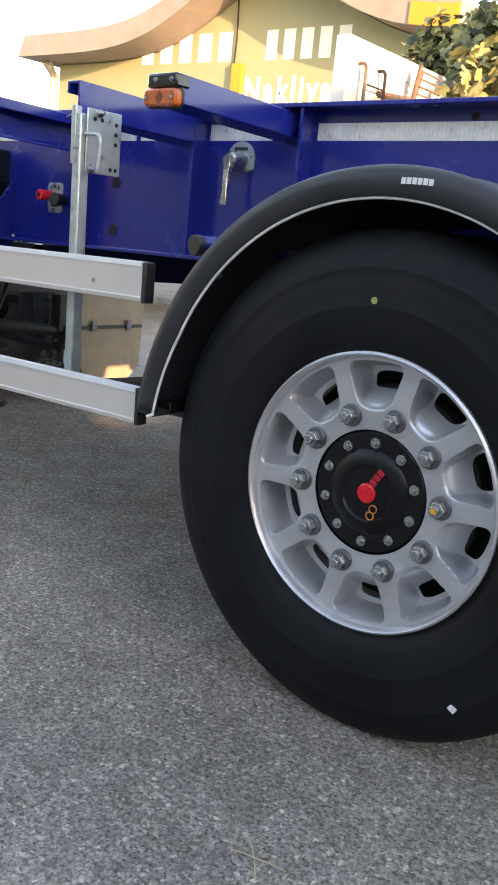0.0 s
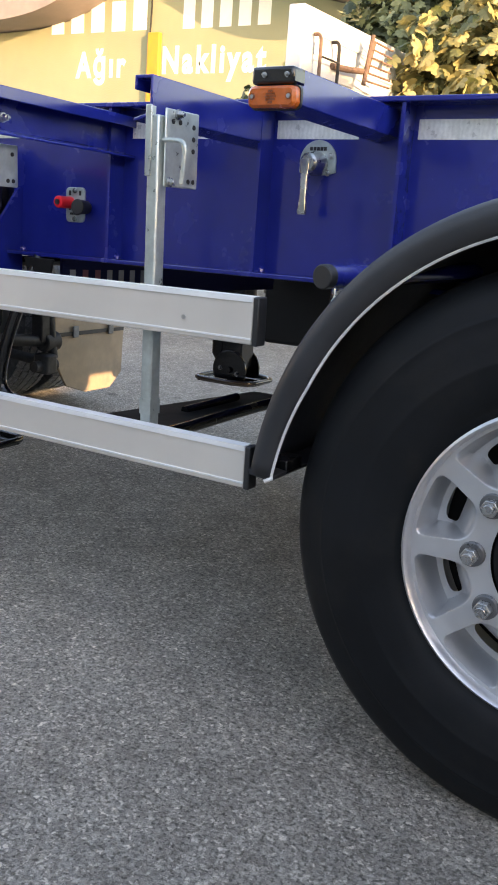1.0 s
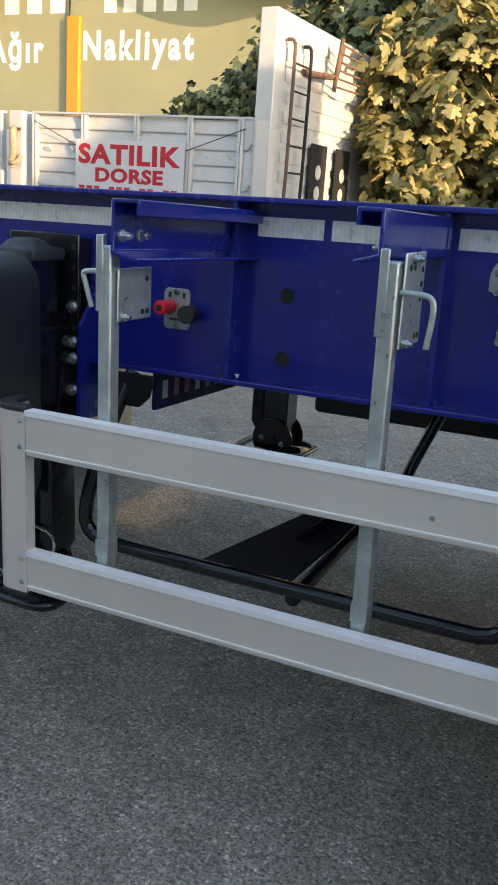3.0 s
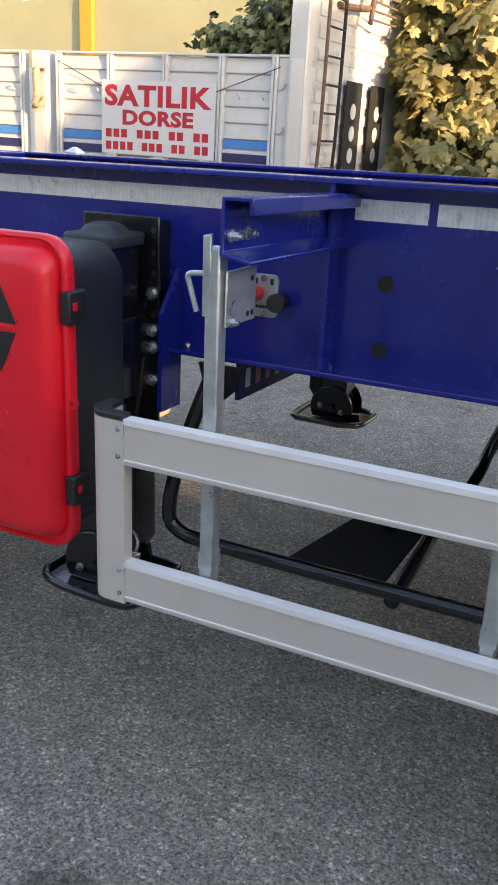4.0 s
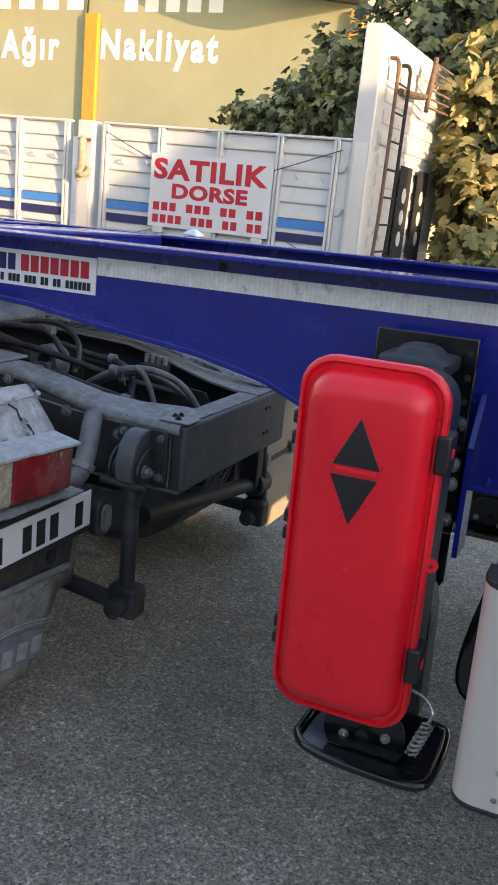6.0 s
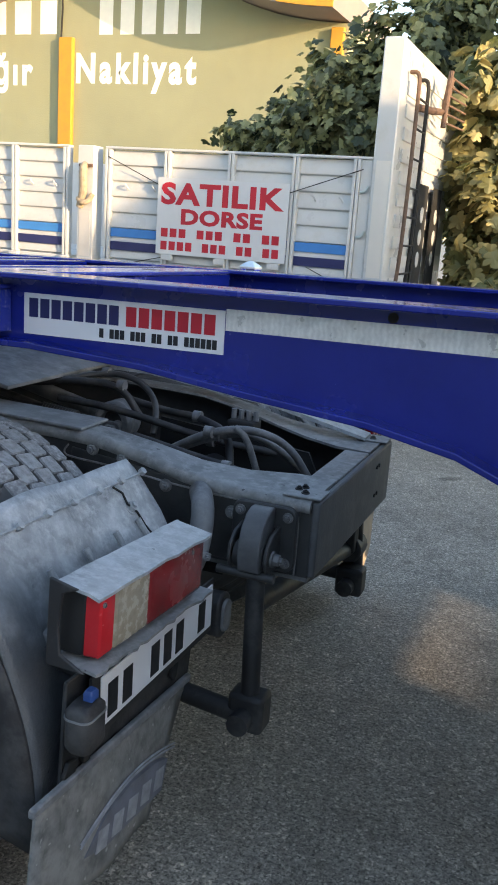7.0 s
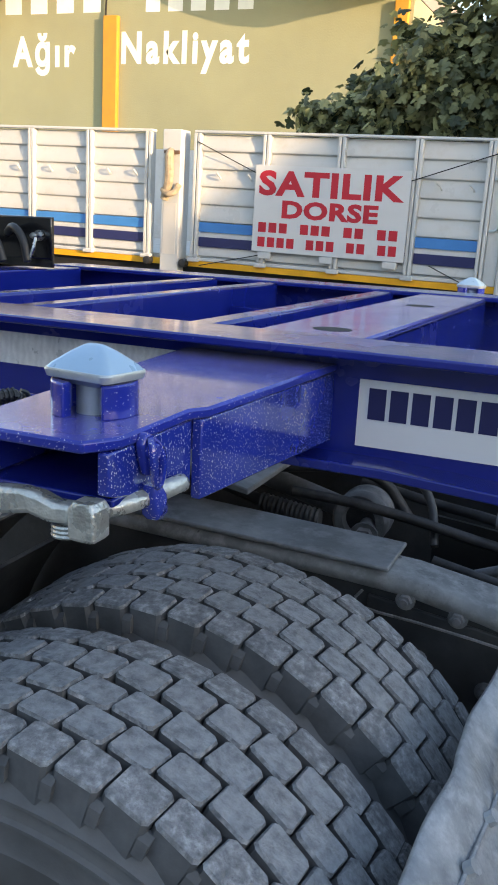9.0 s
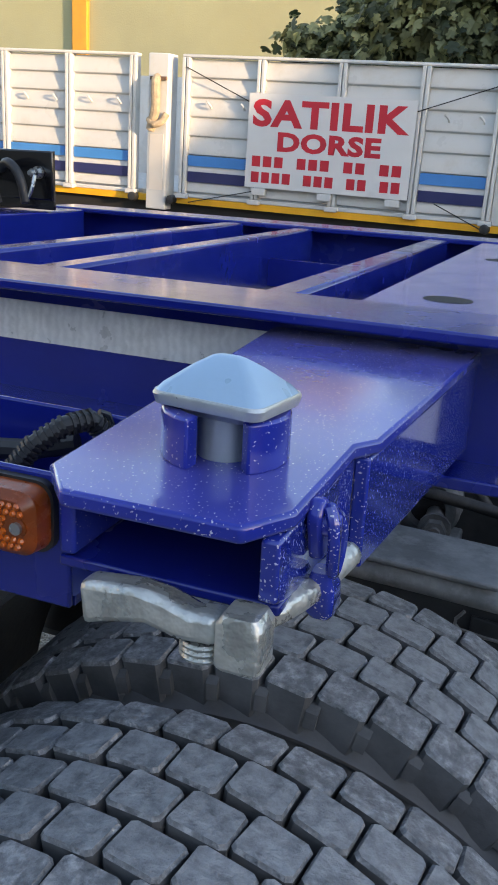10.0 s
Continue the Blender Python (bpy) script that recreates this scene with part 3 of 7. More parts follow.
def container_outrigger(y_web, out):
    """out is -1 towards the camera's side and 1 away from it."""
    pivot = Vector((0, y_web, OT)) - BASE[chassis.name]
    level = Matrix.Translation(pivot + Vector((0, 0, 0.008))) @ Matrix.Rotation(0.022, 4, "X") @ Matrix.Translation(-pivot)

    def Y(d):
        return y_web + out * d

    def piece(*args, **kw):
        part(*args, **kw).matrix_local = level if out < 0 else Matrix.Identity(4)
    plate = [(OX0 - 0.03, Y(0.007)), (OX1 + 0.006, Y(0.007)), (OX1, Y(0.076)), (OX1 - 0.022, Y(0.36)), (OX1 - 0.035, Y(0.38)), (OX1 - 0.035, Y(0.515)), (OX1 - 0.055, Y(0.55)), (OX0 + 0.03, Y(0.55)), (OX0, Y(0.515))]
    piece("outrigger_top_plate", prism(plate, "z", OT - 0.012, OT), BLUE_WORN, chassis, bevel=0.003)
    # the box side lies flush with the slanting edge of the top plate
    bm = B()
    quad = [bm.verts.new(p) for p in ((OX1 + 0.003, Y(0.007), OT - 0.0125), (OX1 - 0.026, Y(0.37), OT - 0.0125), (OX1 - 0.026, Y(0.37), OT - 0.101), (OX1 + 0.003, Y(0.007), OT - 0.112),
                                    (OX1 - 0.009, Y(0.007), OT - 0.0125), (OX1 - 0.038, Y(0.37), OT - 0.0125), (OX1 - 0.038, Y(0.37), OT - 0.101), (OX1 - 0.009, Y(0.007), OT - 0.112))]
    for f in ((0, 1, 2, 3), (4, 7, 6, 5), (0, 4, 5, 1), (1, 5, 6, 2), (2, 6, 7, 3), (3, 7, 4, 0)):
        bm.faces.new([quad[i] for i in f])
    piece("outrigger_side", bm, BLUE_FLECK, chassis, bevel=0.002)
    piece("outrigger_side", prism([(Y(0.371), OT - 0.0125), (Y(0.535), OT - 0.0125), (Y(0.535), OT - 0.052), (Y(0.52), OT - 0.0575), (Y(0.371), OT - 0.088)], "x", OX1 - 0.049, OX1 - 0.037), BLUE_FLECK, chassis, bevel=0.002)
    piece("outrigger_side", prism([(Y(0.076), OT - 0.013), (Y(0.525), OT - 0.013), (Y(0.525), OT - 0.057), (Y(0.38), OT - 0.057), (Y(0.076), OT - 0.112)], "x", OX0 + 0.012, OX0 + 0.024), BLUE_WORN, chassis, bevel=0.003)
    piece("outrigger_bottom", box(OX0 + 0.012, OX1 - 0.038, *sorted((Y(0.525), Y(0.38))), OT - 0.066, OT - 0.058), BLUE, chassis, bevel=0.002)
    piece("outrigger_back", box(OX0 + 0.026, OX1 - 0.052, *sorted((Y(0.20), Y(0.21))), OT - 0.057, OT - 0.014), BLUE, chassis)
    e = Y(0.53)
    # two curved collars beside the lock stem
    cx, cy = -4.456, e - out * 0.088
    for a0 in (0.15, 1.15):
        bm = B()
        ring = []
        for k in range(9):
            a = math.pi * (a0 + 0.7 * k / 8) - math.pi / 2 + 0.25
            ring.append((a, [bm.verts.new((cx + r * math.cos(a), cy + r * math.sin(a), z)) for r, z in ((0.031, OT - 0.001), (0.031, OT + 0.034), (0.044, OT + 0.034), (0.044, OT - 0.001))]))
        for (_, p), (_, q) in zip(ring, ring[1:]):
            for k in range(4):
                j = (k + 1) % 4
                bm.faces.new((p[k], p[j], q[j], q[k]))
        bm.faces.new(ring[0][1]), bm.faces.new(ring[-1][1][::-1])
        piece("lock_collar", bm, BLUE_WORN, chassis, bevel=0.002)
    return cx, cy


near_lock = container_outrigger(WEB, -1)
far_lock = container_outrigger(FAR, 1)


def twist_lock(cx, cy, out):
    t = thing("twist_lock", (cx, cy, TOP - 0.014), "pale blue-grey steel container twist lock with wrapped nut", "twist lock", "twist locks", roll=True)
    part("stem", cyl((cx, cy, OT - 0.004), (cx, cy, OT + 0.036), 0.019, 24), TWIST_GREY, t)
    turn = Matrix.Translation((cx, cy, 0)) @ Matrix.Rotation(radians(-8), 4, "Z") @ Matrix.Translation((-cx, -cy, 0))
    bm = loft([(OT + 0.0425, cx, cy, 0.0405, 0.0321, 0.009), (OT + 0.047, cx, cy, 0.0372, 0.0288, 0.009),
               (OT + 0.059, cx, cy, 0.0223, 0.0140, 0.006), (OT + 0.065, cx, cy, 0.0130, 0.0056, 0.005), (OT + 0.0665, cx, cy, 0.0084, 0.0028, 0.003)], "z")
    bmesh.ops.transform(bm, matrix=turn, verts=bm.verts)
    rim = loft([(OT + 0.027, cx, cy, 0.0260, 0.0205, 0.008), (OT + 0.032, cx, cy, 0.0316, 0.0251, 0.008), (OT + 0.034, cx, cy, 0.0405, 0.0321, 0.009), (OT + 0.0405, cx, cy, 0.0423, 0.0339, 0.010), (OT + 0.0428, cx, cy, 0.0414, 0.0330, 0.010)], "z")
    bmesh.ops.transform(rim, matrix=turn, verts=rim.verts)
    part("head_rim", rim, TWIST_GREY, t, "bare worn steel rim of the lock head", smooth=40)
    part("head", bm, TWIST_BLUE, t, "pale blue pyramid lock head", smooth=40)
    part("shaft", cyl((cx, cy, OT - 0.098), (cx, cy, OT - 0.067), 0.024, 20), FOIL, t)
    kx, ky = cx + 0.058, cy - 0.098
    part("wrapped_nut", loft([(OT - 0.096, kx, ky, 0.012, 0.012, 0.004), (OT - 0.093, kx, ky, 0.0145, 0.014, 0.004), (OT - 0.066, kx, ky, 0.0145, 0.014, 0.004), (OT - 0.060, kx, ky, 0.011, 0.012, 0.004)], "z"), FOIL, t, "foil-wrapped end of the lock arm", smooth=30)
    # thick forged bar with a bend, its far end square
    low = [(-0.047, -0.092), (-0.028, -0.086), (-0.004, -0.081), (0.018, -0.086), (0.044, -0.084)]
    high = [(0.044, -0.064), (0.026, -0.066), (0.008, -0.060), (-0.012, -0.058), (-0.050, -0.062)]
    part("lock_arm", prism([(cx + a, OT + z) for a, z in low + high], "y", cy - 0.108, cy - 0.086), FOIL, t, "bent forged lock arm", bevel=0.005)
    part("arm_tail", tube([(cx + 0.056, cy - 0.088, OT - 0.074), (cx + 0.076, cy - 0.045, OT - 0.072), (cx + 0.086, cy + 0.03, OT - 0.070)], 0.0095, 10, round_by=2), FOIL, t, smooth=True)
    for k in range(3):
        part("spring_ring", lathe([(0.010, -0.002), (0.0145, -0.002), (0.0155, 0.0), (0.0145, 0.002), (0.010, 0.002)], 0, 0, 20, closed=True), FOIL, t, smooth=50).matrix_local = Matrix.Translation(Vector((cx + 0.028, cy - 0.088, OT - 0.091 - 0.0042 * k)) - BASE[t.name]) @ Matrix.Rotation(radians(90), 4, "X") @ Matrix.Translation(BASE[t.name])
    return t


twist_lock(*near_lock, -1)
twist_lock(*far_lock, 1)

# lashing hook on the outrigger's side
hook = thing("lashing_hook", (-4.36, 1.72, 1.30), "blue painted steel lashing hook under the outrigger", "hook", roll=True)
hx = OX1 - 0.036
part("eye_plate", prism([(1.650, 1.364), (1.643, 1.352), (1.648, 1.338), (1.655, 1.320), (1.668, 1.320), (1.670, 1.340), (1.664, 1.360)], "x", hx, hx + 0.010), BLUE_WORN, hook, bevel=0.003)
part("link", tube([(hx + 0.013, 1.652, 1.358), (hx + 0.019, 1.664, 1.346), (hx + 0.017, 1.670, 1.322), (hx + 0.015, 1.664, 1.306), (hx + 0.017, 1.653, 1.322), (hx + 0.019, 1.646, 1.346), (hx + 0.013, 1.652, 1.358)], 0.0042, 8, round_by=2), BLUE_FLECK, hook)
part("pin", cyl((hx + 0.008, 1.655, 1.346), (hx + 0.020, 1.655, 1.346), 0.008, 14), BLUE_WORN, hook, bevel=0.002)
part("hook_end", loft([(1.2745, hx + 0.008, 1.672, 0.007, 0.008, 0.004), (1.280, hx + 0.008, 1.672, 0.010, 0.012, 0.005), (1.298, hx + 0.008, 1.669, 0.010, 0.012, 0.005), (1.310, hx + 0.008, 1.666, 0.006, 0.008, 0.003)], "z"), BLUE_FLECK, hook, "flecked rounded end of the hook", smooth=40)

# front conspicuity lamp rail, cable tray and coil at the very front
tray = thing("cable_tray", (-4.75, 1.72, 1.30), "blue steel side rail with black corrugated cable and amber lamp", "cable tray", tilt=True)
part("rail_front", box(-5.6, -4.530, 1.612, 1.617, 1.277, 1.372), BLUE, tray, bevel=0.002)
part("rail_back", box(-5.6, -4.530, 1.744, 1.749, 1.277, 1.370), BLUE, tray, bevel=0.002)
part("rail_floor", box(-5.6, -4.530, 1.618, 1.743, 1.277, 1.284), BLUE, tray)
part("second_cable", tube([(-4.6, 1.735, 1.346), (-4.66, 1.72, 1.332), (-4.9, 1.7, 1.322)], 0.009, 10, round_by=1), BLACK_PLASTIC, tray)
part("corrugated_cable", tube([(-4.57, 1.738, 1.352), (-4.58, 1.722, 1.372), (-4.592, 1.705, 1.370), (-4.61, 1.692, 1.356), (-4.632, 1.678, 1.324), (-4.7, 1.665, 1.318), (-4.9, 1.66, 1.318)], 0.0075, 10), BLACK_PLASTIC, tray)
bm = B()
pts = [Vector(p) for p in ((-4.57, 1.738, 1.352), (-4.58, 1.722, 1.372), (-4.592, 1.705, 1.370), (-4.61, 1.692, 1.356), (-4.632, 1.678, 1.324), (-4.7, 1.665, 1.318), (-4.9, 1.66, 1.318))]
for a, b in zip(pts, pts[1:]):
    k = max(1, int((b - a).length / 0.0045))
    for i in range(k):
        p, d = a.lerp(b, i / k), (b - a).normalized()
        cyl(p - d * 0.0011, p + d * 0.0011, 0.0092, 8, bm)
part("cable_rib", bm, BLACK_PLASTIC, tray)
part("cable_clip", tube([(-4.572, 1.741, 1.345), (-4.572, 1.738, 1.372), (-4.577, 1.730, 1.376)], 0.003, 6, round_by=1), GREY_PLASTIC, tray)


def marker_lamp(x0, x1, y, z0, z1, mount, tilt=True):
    lamp = thing("side_marker_lamp", ((x0 + x1) / 2, y, z0), "amber rectangular side marker lamp with two screws", "marker lamp", "side marker lamps", tilt=tilt)
    cx, cz, hw, hh = (x0 + x1) / 2, (z0 + z1) / 2, (x1 - x0) / 2, (z1 - z0) / 2
    part("base", loft([(y + 0.012, cx, cz, hw, hh, 0.012), (y + 0.004, cx, cz, hw, hh, 0.012)]), BLACK_PLASTIC, lamp)
    part("lens", loft([(y + 0.004, cx, cz, hw - 0.002, hh - 0.002, 0.012), (y - 0.010, cx, cz, hw - 0.003, hh - 0.003, 0.012), (y - 0.016, cx, cz, hw - 0.009, hh - 0.008, 0.008)]), AMBER if mount else DARK_AMBER, lamp, "amber ribbed lens")
    for s in (-1, 1):
        part("screw", cyl((cx + s * hw * 0.72, y - 0.0155, cz), (cx + s * hw * 0.72, y - 0.019, cz), 0.0042, 12), NUT_STEEL, lamp)
        part("screw_recess", cyl((cx + s * hw * 0.72, y - 0.0150, cz), (cx + s * hw * 0.72, y - 0.0167, cz), 0.0066, 16), DARK_AMBER, lamp)
    if not mount:
        # raised prism cells on the lens face
        bm = B()
        pitch = 0.0052
        nx, nz = int((hw - 0.009) / pitch) + 1, int((hh - 0.008) / (pitch * 0.87))
        for i in range(-nx, nx + 1):
            for k in range(-nz, nz + 1):
                px, pz = cx + pitch * (i + 0.5 * (k % 2)), cz + pitch * 0.87 * k
                if abs(px - cx) > hw - 0.0095 or min(abs(px - cx - hw * 0.72), abs(px - cx + hw * 0.72)) ** 2 + (pz - cz) ** 2 < 0.00008:
                    continue
                cyl((px, y - 0.0158, pz), (px, y - 0.0180, pz), pitch * 0.50, 6, bm, pitch * 0.28)
        part("lens_cell", bm, AMBER, lamp, "raised prism cells of the lens")
    if mount:
        for k in range(5):
            half = 0.012 * math.sin(math.pi * (k + 0.7) / 5.4)
            part("emblem_bar", box(cx - half, cx + half, y - 0.0172, y - 0.0155, cz - 0.0125 + 0.0052 * k, cz - 0.0090 + 0.0052 * k), DARK_AMBER, lamp, "dark moulded bar")
        part("bracket", box(x0 + 0.004, x1 - 0.014, y - 0.004, y + 0.045, z1 + 0.001, z1 + 0.034), BLACK_GLOSS, lamp, bevel=0.006)
        part("bracket_back", box(x0 + 0.01, x1 - 0.01, y + 0.013, y + 0.018, z0 + 0.01, z1 + 0.001), BLACK_GLOSS, lamp)
        for s in (0.3, 0.75):
            xx = x0 + s * (x1 - x0)
            part("bracket_bolt", hexbolt((xx, y - 0.004, z1 + 0.018), (0, -1, 0), 0.004, 0.008), STEEL, lamp)
    return lamp


marker_lamp(-1.593, -1.480, 1.60, 1.316, 1.362, True)
marker_lamp(-4.632, -4.537, 1.602, 1.318, 1.368, False)

# reflective strips and the maker's sticker on the web
SK = WEB - 0.0065
for x0, x1 in ((-3.79, -2.40), (-2.318, -2.15), (-2.13, -1.868), (-1.835, -1.60), (-1.445, 1.5)):
    part("reflective_strip", box(x0, x1, SK, WEB - 0.004, 1.316, 1.362), TAPE, chassis, "silver reflective strip with faint pattern")
part("reflective_strip", box(-5.4, -4.56, SK, WEB - 0.004, 1.316, 1.368), TAPE, chassis, "silver reflective strip with faint pattern")
stk = part("sticker", box(-4.305, -3.792, SK - 0.001, WEB - 0.004, 1.263, 1.358), WHITE_PRINT, chassis, "white maker's sticker with blue, red and black bars")
bar_row("sticker_print", "MMMMMMMM", -4.29, 1.303, 0.245, 0.044, SK - 0.0012, NAVY_PRINT, stk, "navy bar")
bar_row("sticker_print", "MMMMMMM", -4.032, 1.303, 0.225, 0.044, SK - 0.0012, RED_PRINT, stk, "red bar")
bar_row("sticker_print", "M MMM MMM MM MM MMMMMM", -4.10, 1.272, 0.295, 0.021, SK - 0.0012, BLACK_PRINT, stk, "black bar")

# ---- side guard ----
guard = thing("side_guard", (-2.0, 1.57, 0.55), "two-rail brushed aluminium side guard on galvanised posts", "side guard", tilt=True)
GY = 1.556
for z0, z1 in ((0.860, 0.955), (0.556, 0.646)):
    rail = part("rail", box(-2.555, -1.530, GY, GY + 0.028, z0, z1), ALU, guard, bevel=0.003)
    part("edge_strip", box(-2.554, -1.5305, GY - 0.0025, GY + 0.0255, z1 - 0.009, z1 + 0.0025), ALU_EDGE, rail, "bright top edge")
    part("edge_strip", box(-2.554, -1.5305, GY - 0.0025, GY + 0.001, z0 + 0.010, z0 + 0.0135), ALU_EDGE, rail, "bright lower line")
    part("end_cap", box(-1.5295, -1.516, GY - 0.002, GY + 0.032, z0 - 0.002, z1 + 0.002), BLACK_PLASTIC, rail, "black plastic end cap", bevel=0.003)
prof = [(-2.555, GY + 0.028), (-2.555, GY - 0.001)]
for k in range(9):
    a = radians(90 + 11.25 * k)
    prof.append((-2.600 + 0.045 * math.cos(a) * 1.0, GY + 0.044 - 0.045 * math.sin(a)))
prof += [(-2.645, GY + 0.09), (-2.617, GY + 0.09), (-2.612, GY + 0.045), (-2.595, GY + 0.028)]
end = part("corner_post", prism(prof, "z", 0.551, 0.952), ALU, guard, "rounded aluminium end post")
part("corner_cap", prism([(x - 0.001, y) for x, y in prof], "z", 0.953, 0.965), BLACK_PLASTIC, end, "black plastic cap", bevel=0.003)
part("corner_cap", prism([(x - 0.001, y) for x, y in prof], "z", 0.539, 0.550), BLACK_PLASTIC, end, "black plastic cap", bevel=0.003)
for z in (0.934, 0.878, 0.628, 0.574):
    part("screw", hexbolt((-2.568, GY - 0.001, z), (0, -1, 0), 0.004, 0.005), STEEL, end)
part("rivet", cyl((-1.70, GY - 0.001, 0.90), (-1.70, GY - 0.003, 0.90), 0.005, 10), STEEL, guard)


def guard_post(x, top, hang, plate_top):
    """A square tube with an outer sleeve, a hanger plate and a locking pin; hang is the side of the pin."""
    post = part("post", box(x - 0.0145, x + 0.0145, GY + 0.030, GY + 0.064, 0.60, top - 0.02), GALV, guard, "galvanised square post", bevel=0.004)
    part("sleeve", box(x - 0.0185, x - 0.002, GY + 0.027, GY + 0.031, top - 0.145, top), GALV, post, bevel=0.002)
    part("sleeve", box(x - 0.019, x - 0.015, GY + 0.031, GY + 0.06, top - 0.145, top), GALV, post, bevel=0.002)
    part("hanger_plate", box(x + 0.018, x + 0.023, GY + 0.045, GY + 0.165, top - 0.165, plate_top), GALV, post, "galvanised plate with small holes", bevel=0.003)
    for dy, dz in ((0.07, 0.03), (0.095, 0.03), (0.145, 0.035), (0.145, 0.06), (0.145, 0.085), (0.13, 0.15), (0.148, 0.15)):
        if top - dz > plate_top - 0.01:
            continue
        part("plate_hole", cyl((x + 0.0225, GY + dy, top - dz), (x + 0.0245, GY + dy, top - dz), 0.0055, 10), GRIME_SHADE, post)
    for dy, dz in ((0.085, 0.015), (0.06, 0.155)):
        if top - dz > plate_top:
            continue
        part("bolt", hexbolt((x + 0.0235, GY + dy, top - dz), (1, 0, 0), 0.008, 0.016), STEEL, post)
    pz = top - 0.07
    if hang > 0:
        pts = [(x + 0.016, GY + 0.045, pz), (x + 0.04, GY + 0.045, pz), (x + 0.068, GY + 0.045, pz - 0.002), (x + 0.076, GY + 0.045, pz - 0.02), (x + 0.068, GY + 0.045, pz - 0.088)]
    else:
        pts = [(x - 0.018, GY + 0.045, pz), (x - 0.04, GY + 0.042, pz), (x - 0.058, GY + 0.04, pz - 0.003), (x - 0.052, GY + 0.04, pz - 0.02), (x - 0.036, GY + 0.04, pz - 0.07)]
    part("pin_handle", tube(pts, 0.0052, 10, round_by=2), GALV, post, "bent galvanised locking pin")
    part("foot_wrap", box(x - 0.0153, x + 0.0153, GY + 0.029, GY + 0.065, 0.664, 0.70), GALV, post)
    return post


guard_post(-2.383, 1.318, -1, 1.256)
guard_post(-1.821, 1.330, 1, 1.325)
for y in (1.605, 1.668):
    part("channel_bolt", hexbolt((-2.360, y, 1.318), (1, 0, 0), 0.009, 0.024), STEEL, guard)
bm = hexbolt((-1.853, 1.65, 1.327), (-1, 0, 0), 0.008, 0.02)
part("channel_bolt", bm, STEEL, guard)
part("guard_bracket", box(-1.50, -1.455, GY + 0.05, GY + 0.12, 0.59, 0.62), BLACK_GLOSS, guard, bevel=0.004)

# ---- air valves on the web ----
valve = thing("park_shunt_valve", (-2.53, WEB - 0.01, 1.11), "grey valve plate with one red and one black knob", "valve", tilt=True)
part("plate", loft([(WEB - 0.006, -2.532, 1.122, 0.038, 0.052, 0.014), (WEB - 0.016, -2.532, 1.122, 0.038, 0.052, 0.014)]), GALV, valve, bevel=0.002)
part("red_knob", cyl((-2.548, WEB - 0.016, 1.128), (-2.548, WEB - 0.075, 1.128), 0.018, 20), RED_PLASTIC, valve, "red push knob", bevel=0.003)
part("red_hub", cyl((-2.548, WEB - 0.0755, 1.128), (-2.548, WEB - 0.079, 1.128), 0.008, 14), BLACK_PLASTIC, valve)
part("black_knob", cyl((-2.484, WEB - 0.016, 1.116), (-2.478, WEB - 0.066, 1.116), 0.019, 20, r1=0.023), BLACK_PLASTIC, valve, "black push knob", bevel=0.003)
for dx, dz in ((0, 0.042), (0.0, -0.042)):
    part("screw", hexbolt((-2.532 + dx, WEB - 0.016, 1.122 + dz), (0, -1, 0), 0.006, 0.008), STEEL, valve)
bar_row("print", "MMMMM", -2.552, 1.092, 0.04, 0.007, WEB - 0.0162, BLACK_PRINT, valve, "small black bar")
for x, z in ((-2.556, 1.15), (-2.515, 1.15), (-2.556, 1.106)):
    part("print", box(x, x + 0.008, WEB - 0.0172, WEB - 0.0162, z, z + 0.014), BLACK_PRINT, valve, "small black bar")

crank = thing("lift_lower_valve", (-1.708, WEB - 0.01, 1.26), "chrome lift valve lever on half-round grey plate", "valve lever", tilt=True)
half = [(-1.708 + 0.052 * math.cos(math.pi * k / 16), 1.262 + 0.052 * math.sin(math.pi * k / 16)) for k in range(17)] + [(-1.76, 1.235), (-1.735, 1.228), (-1.68, 1.228), (-1.656, 1.235)]
part("dial_plate", prism(half, "y", WEB - 0.012, WEB - 0.006), GALV, crank, "half-round metal dial plate")
bar_row("dial_print", "MMMMM", -1.732, 1.288, 0.05, 0.009, WEB - 0.0123, BLACK_PRINT, crank, "small black bar")
part("hub", lathe([(0.03, WEB - 0.012), (0.03, WEB - 0.03), (0.024, WEB - 0.04), (0.024, WEB - 0.062), (0.018, WEB - 0.068)], -1.708, 1.255, 28), STEEL, crank, "chrome hub")
bm = loft([(1.262, -1.716, WEB - 0.062, 0.017, 0.008, 0.007), (1.22, -1.714, WEB - 0.066, 0.010, 0.007, 0.006), (1.17, -1.712, WEB - 0.07, 0.009, 0.007, 0.006), (1.135, -1.712, WEB - 0.072, 0.013, 0.007, 0.006), (1.128, -1.712, WEB - 0.072, 0.011, 0.006, 0.005)], "z")
part("lever", bm, STEEL, crank, "chrome lever arm")
for dx, dz in ((-0.034, 0.012), (0.036, 0.012), (-0.034, -0.028), (0.03, -0.028)):
    part("bolt", hexbolt((-1.708 + dx, WEB - 0.0125, 1.262 + dz), (0, -1, 0), 0.006, 0.01), STEEL, crank)


